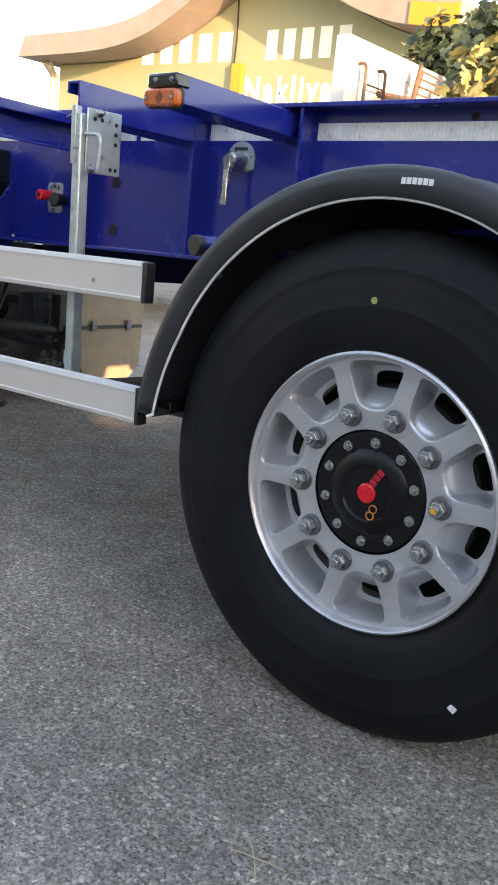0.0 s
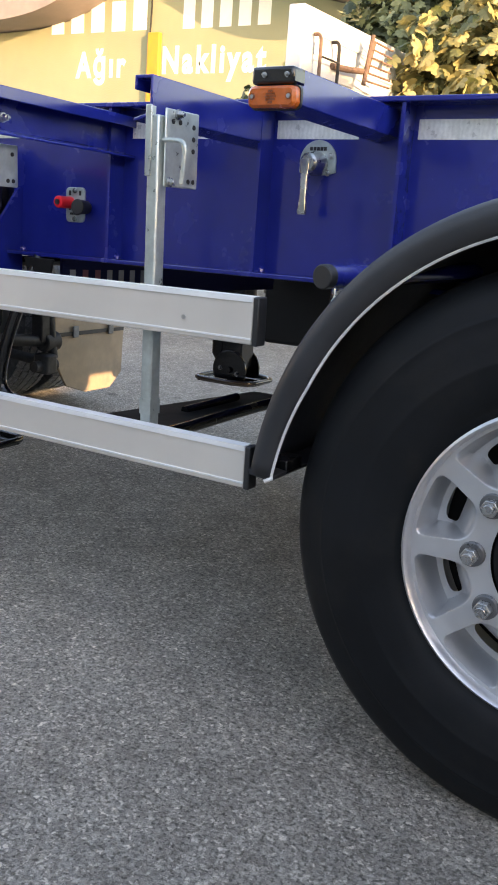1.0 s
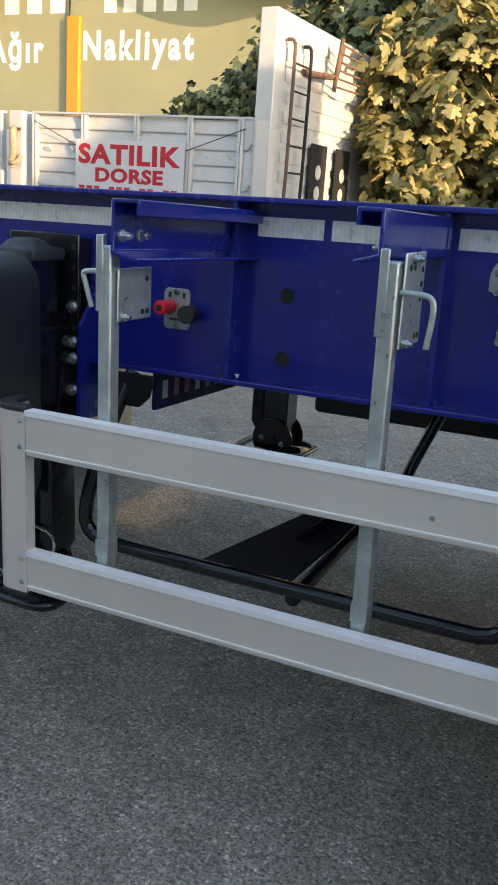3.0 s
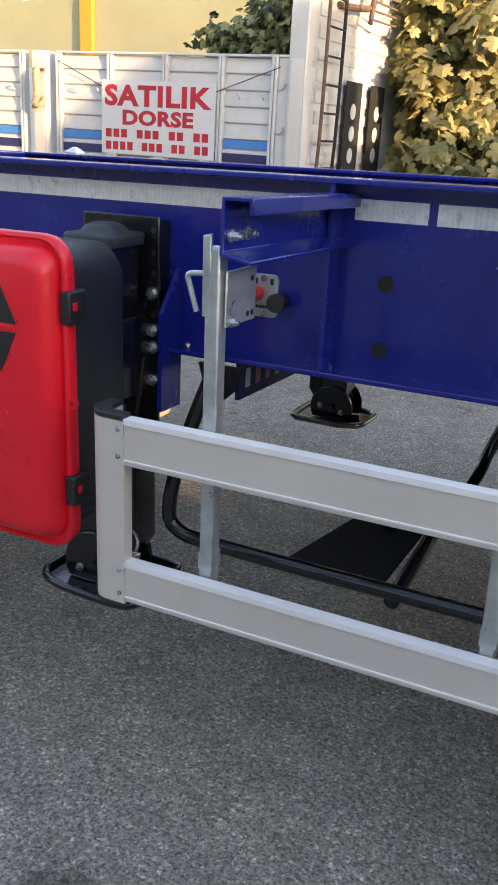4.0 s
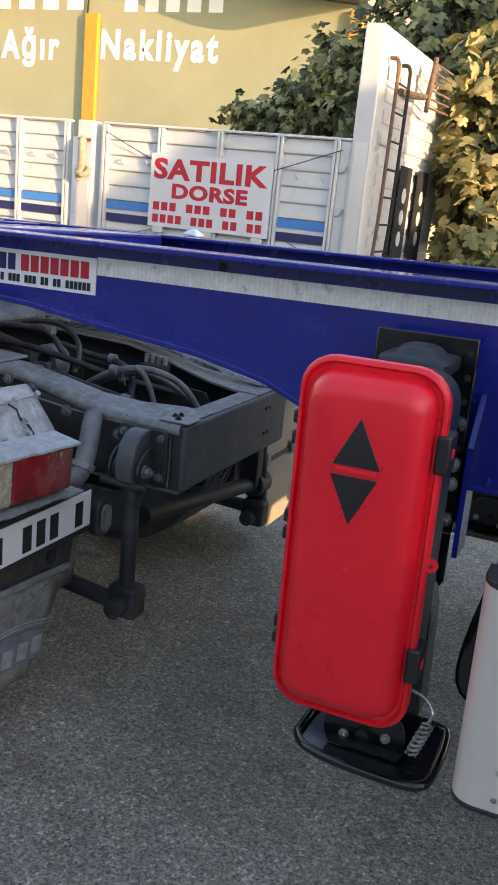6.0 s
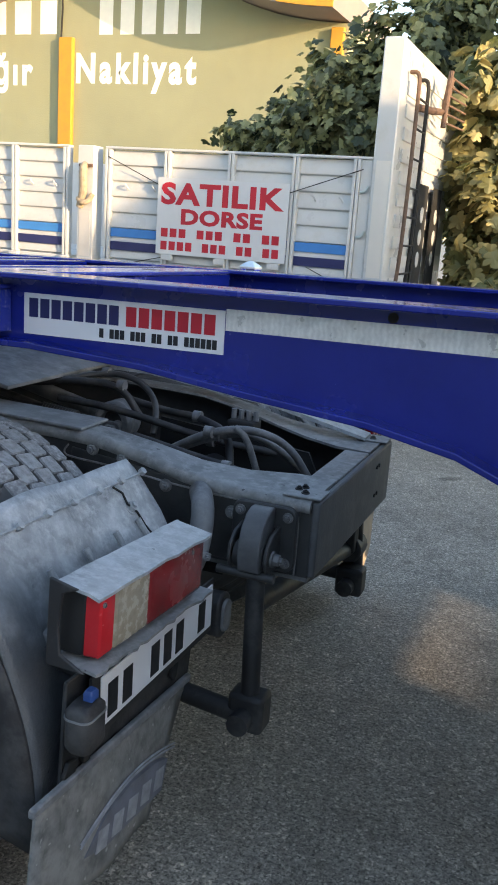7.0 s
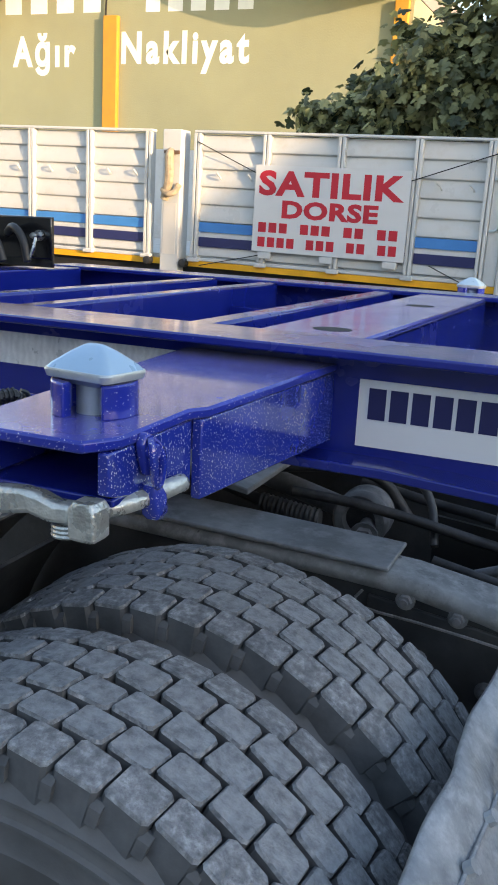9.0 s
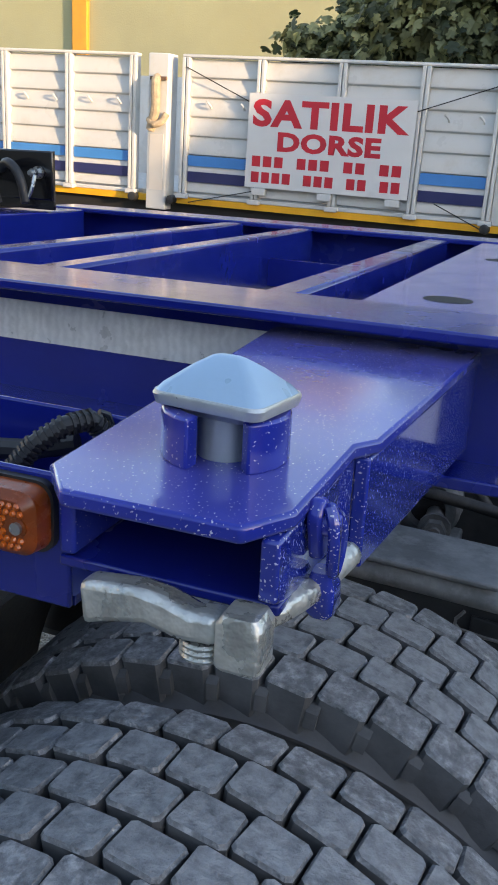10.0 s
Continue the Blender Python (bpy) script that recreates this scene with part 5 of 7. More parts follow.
for z in (EZ + 0.205, EZ - 0.20):
    la = part("latch", box(EX + EW - 0.014, EX + EW + 0.012, 1.638, 1.70, z - 0.035, z + 0.035), BLACK_PLASTIC, ext, "black side latch", bevel=0.005)
    part("latch_tab", box(EX + EW + 0.0125, EX + EW + 0.0155, 1.648, 1.662, z - 0.005, z + 0.012), RED_PLASTIC, la, bevel=0.001)
part("seal_eye", lathe([(0.012, 1.645), (0.012, 1.655), (0.005, 1.655), (0.005, 1.645)], EX + EW + 0.006, EZ + 0.0, 16, closed=True), RED_PLASTIC, ext, "red seal eye")
for z in (EZ + 0.225, EZ + 0.185, EZ + 0.03, EZ - 0.005, EZ - 0.19, EZ - 0.225):
    part("hinge", box(EX - EW - 0.011, EX - EW + 0.012, 1.655, 1.69, z - 0.013, z + 0.013), BLACK_PLASTIC, ext, bevel=0.004)
part("carrier_bracket", box(EX + 0.0, EX + 0.085, 1.80, 1.902, 0.66, 0.72), BLACK_GLOSS, ext, bevel=0.004)
part("carrier_bracket", box(EX + 0.0, EX + 0.085, 1.80, 1.902, 1.12, 1.18), BLACK_GLOSS, ext, bevel=0.004)

# ---- tractor unit, rear end ----
TY = 2.76
F0, F1 = 2.372, 2 * TY - 2.372
tractor = thing("tractor_frame", (-4.4, TY, 0.6), "dusty grey steel truck frame rails with rear cross member", "truck frame")


def frame_rail(y, s):
    top = [(-7.2, 0.985), (-4.55, 0.942), (-4.30, 0.936), (-4.12, 0.913), (-3.98, 0.878), (-3.63, 0.86)]
    low = [(-3.63, 0.665), (-4.3, 0.665), (-7.2, 0.665)]
    part("rail_web", prism(top + low, "y", *sorted((y, y + s * 0.009))), DUSTY_DARKENED, tractor)
    # rolled top flange, widening inwards at the rear end
    bm = B()
    rows = []
    for x, z, w in ((-7.2, 0.985, 0.085), (-4.55, 0.942, 0.085), (-4.38, 0.939, 0.086), (-4.25, 0.934, 0.088), (-4.12, 0.913, 0.095), (-3.98, 0.880, 0.115), (-3.86, 0.864, 0.155), (-3.74, 0.861, 0.205), (-3.6335, 0.86, 0.215)):
        sect = ((0.004, -0.002), (-0.010, -0.022), (-0.016, -0.014), (-0.015, -0.004), (-0.008, 0.006), (0.006, 0.010), (w, 0.010), (w, 0.002), (0.01, 0.0))
        rows.append([bm.verts.new((x, y + s * d, z + h)) for d, h in sect])
    for a, b in zip(rows, rows[1:]):
        for k in range(len(a)):
            j = (k + 1) % len(a)
            bm.faces.new((a[k], a[j], b[j], b[k]))
    bm.faces.new(rows[0]), bm.faces.new(rows[-1][::-1])
    part("rail_top", bm, DUSTY_LIGHTENED, tractor, "dusty rolled top flange in lightened grey", smooth=50)
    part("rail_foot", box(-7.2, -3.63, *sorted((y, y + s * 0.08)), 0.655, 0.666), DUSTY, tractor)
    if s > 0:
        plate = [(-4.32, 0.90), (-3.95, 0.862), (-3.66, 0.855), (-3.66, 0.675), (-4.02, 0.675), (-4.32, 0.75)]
        part("reinforcing_plate", prism(plate, "y", y - 0.009, y - 0.001), DUSTY_DARKENED, tractor, bevel=0.003)
        rim = [(-4.33, y - 0.008, 0.905), (-4.345, y - 0.010, 0.885), (-4.33, y - 0.011, 0.872), (-4.20, y - 0.011, 0.868), (-3.96, y - 0.011, 0.845), (-3.672, y - 0.011, 0.838), (-3.660, y - 0.011, 0.82), (-3.662, y - 0.011, 0.672)]
        part("plate_edge", tube(rim, 0.0028, 6, round_by=1), DUSTY_LIGHTENED, tractor, "pale line along the plate edge")
        for x, z in ((-4.252, 0.905), (-4.16, 0.893), (-4.03, 0.842), (-3.92, 0.83), (-4.22, 0.80), (-4.36, 0.86), (-4.44, 0.87), (-4.10, 0.77), (-3.84, 0.805), (-3.70, 0.80), (-3.69, 0.70), (-4.36, 0.76)):
            part("bolt", hexbolt((x, y - 0.009, z), (0, -1, 0), 0.013, 0.018), DUSTY, tractor)


frame_rail(F0, 1), frame_rail(F1, -1)
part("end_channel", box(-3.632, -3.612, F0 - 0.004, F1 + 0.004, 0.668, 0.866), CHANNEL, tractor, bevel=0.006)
part("end_top", box(-3.71, -3.6335, F0 + 0.216, F1 - 0.216, 0.858, 0.867), DUSTY_LIGHTENED, tractor, bevel=0.003)
part("end_top", box(-3.712, -3.6125, F0 - 0.002, F0 + 0.084, 0.8712, 0.876), DUSTY_LIGHTENED, tractor, bevel=0.002)
part("end_top", box(-3.712, -3.6125, F1 - 0.084, F1 + 0.002, 0.8712, 0.876), DUSTY_LIGHTENED, tractor, bevel=0.002)
part("end_foot", box(-3.70, -3.6335, F0 + 0.081, F1 - 0.081, 0.668, 0.677), DUSTY, tractor)
for y in (F0 + 0.03, F0 + 0.055, F1 - 0.03, F1 - 0.055, F0 + 0.075):
    part("bolt", hexbolt((-3.66 - (y % 0.03), y, 0.876), (0, 0, 1), 0.008, 0.009), DUSTY_BLACK, tractor)
for y in (F1 - 0.16, F1 - 0.19):
    for z in (0.82, 0.73):
        part("end_hole", cyl((-3.6125, y, z), (-3.609, y, z), 0.006, 10), GRIME_SHADE, tractor)
part("cross_tube", cyl((-4.1, F0 + 0.01, 0.76), (-4.1, F1 - 0.01, 0.76), 0.05, 18), DUSTY_BLACK, tractor)
part("rear_cross_plate", prism([(-4.30, 0.90), (-3.80, 0.86), (-3.72, 0.70), (-4.30, 0.62)], "y", F1 - 0.30, F1 - 0.29), GRIME_SHADE, tractor)
# Plain dark box added to fill the black gap between the rails.
part("underside_filler", box(-6.6, -3.9, F0 + 0.1, F1 - 0.1, 0.58, 0.62), GRIME_SHADE, tractor)
# light sheet edge lying along the far rail and the long ramp plate
part("ramp_edge", prism([(-5.4, 1.0), (-4.45, 1.005), (-4.0, 0.955), (-3.68, 0.885), (-3.68, 0.875), (-4.0, 0.94), (-4.45, 0.99), (-5.4, 0.985)], "y", F1 - 0.10, F1 - 0.02), DUSTY_LIGHT, tractor)
part("near_ramp", prism([(-6.4, 0.995), (-4.288, 0.957), (-4.288, 0.948), (-6.4, 0.985)], "y", F0 - 0.012, F0 + 0.13), DUSTY, tractor, bevel=0.003)
part("slide_plate", prism([(-6.6, 1.07), (-4.80, 1.055), (-4.60, 1.015), (-4.60, 1.003), (-4.82, 1.035), (-6.6, 1.04)], "y", TY - 0.30, TY + 0.30), DUSTY, tractor, bevel=0.003)
# rubber bush mount above the rail
bush = part("bush_mount", lathe([(0.040, -0.045), (0.060, -0.045), (0.065, -0.040), (0.067, -0.02), (0.062, -0.014), (0.062, 0.014), (0.067, 0.02), (0.065, 0.040), (0.060, 0.045), (0.040, 0.045), (0.036, 0.03), (0.036, -0.03)], 0, 0, 32, closed=True), DUSTY, tractor, "round cast bush mount", smooth=40)
bush.matrix_local = Matrix.Translation(Vector((-4.47, 2.87, 0.860)) - BASE[tractor.name]) @ Matrix.Translation(BASE[tractor.name])
part("bush_rubber", cyl((-4.47, 2.842, 0.860), (-4.47, 2.898, 0.860), 0.0355, 22), DUSTY_BLACK, tractor)
part("bush_bolt", cyl((-4.445, 2.78, 0.845), (-4.465, 2.95, 0.855), 0.018, 14), DUSTY, tractor, bevel=0.003)
part("bush_nut", hexbolt((-4.443, 2.785, 0.844), (0.1, -1, -0.05), 0.024, 0.03), DUSTY, tractor)
part("bush_rod", cyl((-4.52, 2.88, 0.865), (-5.15, 3.02, 0.95), 0.026, 16), DUSTY, tractor, smooth=40)
part("bush_foot", box(-4.53, -4.40, 2.83, 2.92, 0.74, 0.798), DUSTY, tractor, bevel=0.006)
bm = B()
rings = []
for k in range(26):
    rad, along = 0.020 + 0.004 * (k % 2), 0.0062 * k
    rings.append([bm.verts.new((-4.53 - along, 2.72 + 0.25 * along + rad * math.cos(q * math.tau / 16), 0.885 + rad * math.sin(q * math.tau / 16))) for q in range(16)])
for a, b in zip(rings, rings[1:]):
    for q in range(16):
        bm.faces.new((a[q], a[(q + 1) % 16], b[(q + 1) % 16], b[q]))
bm.faces.new(rings[0][::-1]), bm.faces.new(rings[-1])
part("ribbed_sleeve", bm, DUSTY_DARKENED, tractor, "ribbed rubber sleeve", smooth=30)
part("sleeve_rod", cyl((-4.66, 2.755, 0.885), (-5.1, 2.86, 0.93), 0.014, 12), DUSTY_BLACK, tractor)

# frame hoses and cables
for i, (pts, r, mt) in enumerate((
    ([(-4.26, 2.72, 0.80), (-4.16, 2.66, 0.86), (-4.03, 2.62, 0.935), (-3.92, 2.66, 0.955), (-3.82, 2.72, 0.91), (-3.76, 2.76, 0.80)], 0.0115, DUSTY),
    ([(-3.96, 2.64, 0.955), (-3.925, 2.65, 0.93), (-3.89, 2.68, 0.80)], 0.010, DUSTY),
    ([(-4.6, 2.72, 0.94), (-4.4, 2.74, 0.93), (-4.1, 2.80, 0.86), (-3.9, 2.86, 0.84)], 0.012, DUSTY_BLACK),
    ([(-4.5, 2.95, 0.92), (-4.3, 2.92, 0.90), (-4.15, 2.8, 0.93), (-4.0, 2.70, 0.92), (-3.95, 2.6, 0.84)], 0.012, DUSTY_BLACK),
    ([(-4.7, 2.70, 0.98), (-4.55, 2.75, 1.00), (-4.42, 2.80, 0.99), (-4.35, 2.8, 0.90)], 0.012, DUSTY_BLACK),
    ([(-4.30, 2.74, 0.78), (-4.18, 2.68, 0.84), (-4.02, 2.65, 0.92), (-3.93, 2.69, 0.935), (-3.84, 2.78, 0.86), (-3.80, 2.86, 0.78)], 0.011, DUSTY),
    ([(-4.85, 2.66, 0.96), (-4.62, 2.72, 0.99), (-4.5, 2.84, 1.02), (-4.40, 2.86, 1.01), (-4.31, 2.84, 0.95), (-4.28, 2.76, 0.86)], 0.010, DUSTY_DARKENED),
    ([(-4.25, 2.58, 0.90), (-4.1, 2.57, 0.88), (-3.95, 2.57, 0.86), (-3.8, 2.6, 0.82)], 0.010, DUSTY_BLACK),
)):
    h = thing("frame_hose", pts[0], "dusty rubber air hose between the frame rails", "hose", "frame hoses")
    part("hose", tube(pts, r, 10, round_by=3), mt, h, smooth=True)
    for p in (pts[2],):
        part("clamp", cyl(Vector(p) - Vector((0.012, 0, 0)), Vector(p) + Vector((0.012, 0, 0)), r * 1.5, 12), DUSTY, h)
conn = thing("valve_block", (-4.02, 2.72, 0.88), "grimy black air valve block with fittings", "valve block")
part("block", box(-4.08, -3.99, 2.86, 2.94, 0.86, 0.92), GRIME_SHADE, conn, bevel=0.008)
for k in range(4):
    part("fitting", cyl((-4.07 + 0.025 * k, 2.90, 0.92), (-4.07 + 0.025 * k, 2.90, 0.95), 0.009, 10), DUSTY, conn)

# stabiliser link with its bracket, and its twin on the other side
def link(y, s):
    t = thing("stabiliser_link", (-3.72, y, 0.28), "dusty black vertical stabiliser link on the frame", "link", "stabiliser links")
    part("bracket_plate", prism(rring(-3.745, 0.765, 0.085, 0.085, 0.025), "y", *sorted((y + s * 0.056, y + s * 0.075))), DUSTY_DARKENED, t, bevel=0.004)
    hood = [(0.056, 0.846), (0.03, 0.848), (0.0, 0.838), (-0.028, 0.812), (-0.042, 0.775), (-0.045, 0.735), (-0.036, 0.70)]
    shell = hood + [(-0.010, 0.70), (0.030, 0.735), (0.056, 0.76)]
    part("bracket_head", prism([(y + s * d, z) for d, z in shell], "x", -3.772, -3.715), CHANNEL, t, "dusty arched bracket head", bevel=0.004)
    for x in (-3.797, -3.703):
        ear = [(0.056, 0.80), (0.0, 0.79), (-0.03, 0.765), (-0.038, 0.73), (-0.02, 0.70), (0.02, 0.69), (0.056, 0.70)]
        part("ear", prism([(y + s * d, z) for d, z in ear], "x", x - 0.005, x + 0.005), DUSTY_DARKENED, t, bevel=0.003)
    part("bush", cyl((-3.788, y - s * 0.005, 0.735), (-3.712, y - s * 0.005, 0.735), 0.034, 20), DUSTY_BLACK, t, bevel=0.004)
    part("pivot", hexbolt((-3.695, y - s * 0.005, 0.735), (1, 0, 0), 0.015, 0.025), DUSTY, t)
    part("cross_pin", cyl((-3.83, y - s * 0.02, 0.69), (-3.68, y - s * 0.02, 0.69), 0.011, 12), DUSTY_DARKENED, t)
    part("link_rod", cyl((-3.735, y, 0.71), (-3.715, y - 0.03 * s, 0.36), 0.024, 16), DUSTY_BLACK, t)
    part("lower_fork", box(-3.765, -3.67, y - 0.06, y + 0.015, 0.285, 0.385), DUSTY_BLACK, t, bevel=0.012)
    part("lower_pin", cyl((-3.72, y - 0.10, 0.325), (-3.72, y + 0.05, 0.325), 0.028, 14), DUSTY_BLACK, t)
    part("stabiliser_arm", cyl((-3.74, y - 0.04 * s, 0.325), (-4.3, y + 0.0, 0.36), 0.026, 14), DUSTY_BLACK, t)
    for x, z in ((-3.682, 0.825), (-3.682, 0.705), (-3.808, 0.825), (-3.808, 0.705)):
        part("bolt", hexbolt((x, y + s * 0.056, z), (0, -s, 0), 0.010, 0.014), DUSTY, t)
    return t


link(2.285, 1)
link(2 * TY - 2.285, -1)
cross = thing("stabiliser_bar", (-3.7, TY, 0.42), "dusty black transverse stabiliser bar", "bar")
part("bar", cyl((-3.80, F0 + 0.1, 0.52), (-3.74, F1 + 0.12, 0.44), 0.03, 14), DUSTY_BLACK, cross)
part("bar_end", cyl((-3.74, F1 + 0.06, 0.44), (-3.74, F1 + 0.16, 0.44), 0.05, 16), DUSTY_BLACK, cross, bevel=0.008)
part("bar_strut", box(-3.78, -3.71, F1 + 0.03, F1 + 0.10, 0.44, 0.70), DUSTY_BLACK, cross, bevel=0.006)
exh = thing("exhaust_stub", (-3.95, 2.27, 0.72), "dusty grey bent exhaust pipe beside the frame", "exhaust pipe")
part("pipe", tube([(-3.93, 2.36, 0.845), (-3.895, 2.30, 0.84), (-3.875, 2.262, 0.81), (-3.872, 2.24, 0.75), (-3.878, 2.215, 0.69), (-3.92, 2.17, 0.672)], 0.029, 16, round_by=3), DUSTY, exh, smooth=True)
part("clamp", cyl((-3.8715, 2.236, 0.738), (-3.873, 2.229, 0.722), 0.035, 18), DUSTY_LIGHTENED, exh, "dusty pipe clamp", bevel=0.002)
part("clamp_bolt", hexbolt((-3.842, 2.222, 0.731), (0.6, -0.8, 0), 0.008, 0.016), DUSTY, exh)
part("wire", tube([(-4.06, 2.22, 0.86), (-4.03, 2.20, 0.82), (-3.98, 2.19, 0.74), (-3.95, 2.18, 0.68)], 0.005, 6, round_by=2), DUSTY_BLACK, exh)


# drive wheels with block tread
daxle = thing("drive_axle", (-4.49, TY, 0.4), "dark steel drive axle between the wheels", "axle")
part("housing", cyl((-4.49, 2.15, 0.5), (-4.49, 2 * TY - 2.15, 0.5), 0.09, 20), GRIME_SHADE, daxle)


# Darker than the block tops, so that the gaps between blocks look dark.
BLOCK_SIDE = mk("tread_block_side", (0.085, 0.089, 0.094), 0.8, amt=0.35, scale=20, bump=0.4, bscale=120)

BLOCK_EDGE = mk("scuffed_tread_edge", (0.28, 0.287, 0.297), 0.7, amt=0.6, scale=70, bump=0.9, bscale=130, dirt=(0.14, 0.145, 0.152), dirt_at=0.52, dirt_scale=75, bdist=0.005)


def drive_wheel(y0, y1, label):
    cx, cz, R = -4.49, 0.50, 0.488
    d = y1 - y0
    pr = [(0.29, 0.03), (0.32, 0.012), (0.36, 0.0), (0.40, -0.002), (0.405, 0.002), (0.430, 0.003), (0.433, -0.001), (0.437, -0.001), (0.440, 0.004), (0.452, 0.008), (0.455, 0.004), (0.459, 0.004), (0.462, 0.011), (0.478, 0.022), (R, 0.03)]
    prof = [(r, y0 + v) for r, v in pr] + [(r, y1 - v) for r, v in pr[::-1]]
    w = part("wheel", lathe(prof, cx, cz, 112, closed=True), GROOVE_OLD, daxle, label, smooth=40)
    bm = B()
    N, rows, lean = 54, 5, radians(8)
    bw = (d - 0.028) / rows
    pitch = math.tau / N
    half_u, half_v = 0.0284, 0.0236
    rnd = random.Random(int(y0 * 100))
    for j in range(rows):
        yc = y0 + 0.014 + (j + 0.5) * bw
        for k in range(N):
            ac = (k - 0.5 * (j % 2)) * pitch
            jit = [(rnd.uniform(-0.0018, 0.0018), rnd.uniform(-0.0018, 0.0018)) for _ in range(4)]
            rock = [rnd.uniform(-0.0011, 0.0011) for _ in range(4)]
            lift = 0.5155 + rnd.uniform(-0.0012, 0.0012)

            def ring(inset, r):
                corners = []
                for (u, v), (ju, jv), up in zip(((-1, -1), (1, -1), (1, 1), (-1, 1)), jit, rock):
                    uu, vv = u * (half_u - inset) + ju, v * (half_v - inset) + jv
                    # outer blocks run down over the shoulder
                    outer = inset < 0 and (j, v) in ((0, -1), (rows - 1, 1))
                    vv += v * 0.004 if outer else 0.0
                    yy = yc - uu * math.sin(lean) + vv * math.cos(lean)
                    a = ac - (uu * math.cos(lean) + vv * math.sin(lean)) / 0.5155
                    # the crown falls away towards both shoulders
                    rr = r + up - (0.016 if outer else 0.0) - 0.010 * max(0.0, abs(yy - (y0 + y1) / 2) / (d / 2) - 0.62) / 0.38
                    corners.append(Vector((cx + rr * math.cos(a), yy, cz + rr * math.sin(a))))
                out = []
                for i in range(4):
                    c, before, after = corners[i], corners[i - 1], corners[(i + 1) % 4]
                    out += [bm.verts.new(c.lerp(before, 0.09)), bm.verts.new(c.lerp(after, 0.09))]
                return out
            lo, mi, hi = ring(-0.0006, R - 0.006), ring(0.0, lift - 0.004), ring(0.0022, lift)
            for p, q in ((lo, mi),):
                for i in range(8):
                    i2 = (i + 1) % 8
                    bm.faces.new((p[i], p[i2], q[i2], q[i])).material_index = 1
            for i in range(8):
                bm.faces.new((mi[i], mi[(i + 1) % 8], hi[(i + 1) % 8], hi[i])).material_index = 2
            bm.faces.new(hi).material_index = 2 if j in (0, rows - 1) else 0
    # shoulder lugs
    for side, yy in ((-1, y0), (1, y1)):
        for k in range(N):
            a = (k + 0.5) * math.tau / N
            m = Matrix.Translation((cx, 0, cz)) @ Matrix.Rotation(-a, 4, "Y")
            lug = [(R - 0.016, 0.010), (R + 0.002, 0.013), (R + 0.009, 0.020), (R + 0.006, 0.034), (R - 0.01, 0.036)]
            vs = []
            for da in (-0.014, 0.014):
                mm = Matrix.Translation((cx, 0, cz)) @ Matrix.Rotation(-(a + da), 4, "Y")
                vs.append([bm.verts.new(mm @ Vector((r, yy - side * v + (0.0), 0))) for r, v in lug])
            for i in range(5):
                i2 = (i + 1) % 5
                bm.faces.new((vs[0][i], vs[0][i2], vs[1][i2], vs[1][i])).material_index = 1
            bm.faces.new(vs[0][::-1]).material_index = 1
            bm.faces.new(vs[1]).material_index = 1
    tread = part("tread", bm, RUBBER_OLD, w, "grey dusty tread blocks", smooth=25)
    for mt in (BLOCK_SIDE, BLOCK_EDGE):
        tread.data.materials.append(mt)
    part("rim", lathe([(0.29, y0 + 0.03), (0.275, y0 + 0.028), (0.268, y0 + 0.05), (0.25, y0 + 0.12), (0.15, y0 + 0.13), (0.11, y0 + 0.06), (0.02, y0 + 0.05)], cx, cz, 64), DUSTY, w, "dusty grey steel rim", smooth=40)
    return w


drive_wheel(1.565, 1.862, "worn outer drive wheel with dusty block tread")
drive_wheel(1.905, 2.202, "worn inner drive wheel with dusty block tread")
drive_wheel(2 * TY - 2.202, 2 * TY - 1.905, "worn inner drive wheel with dusty block tread")
drive_wheel(2 * TY - 1.862, 2 * TY - 1.565, "worn outer drive wheel with dusty block tread")
# dark mudguard sheet ahead of the drive wheels, one on each side
for ya, yb in ((1.62, 2.362), (2 * TY - 2.362, 2 * TY - 1.62)):
    arc = [(-4.49 + 0.60 * math.cos(a), 0.50 + 0.60 * math.sin(a)) for a in [radians(140 + 5 * k) for k in range(11)]]
    sheet = arc + [(-4.49 + (x + 4.49) * 1.012, 0.50 + (z - 0.50) * 1.012) for x, z in arc[::-1]]
    part("front_mudguard", prism(sheet, "y", ya, yb), DUSTY_BLACK, tractor, "grimy dark mudguard sheet", smooth=40)

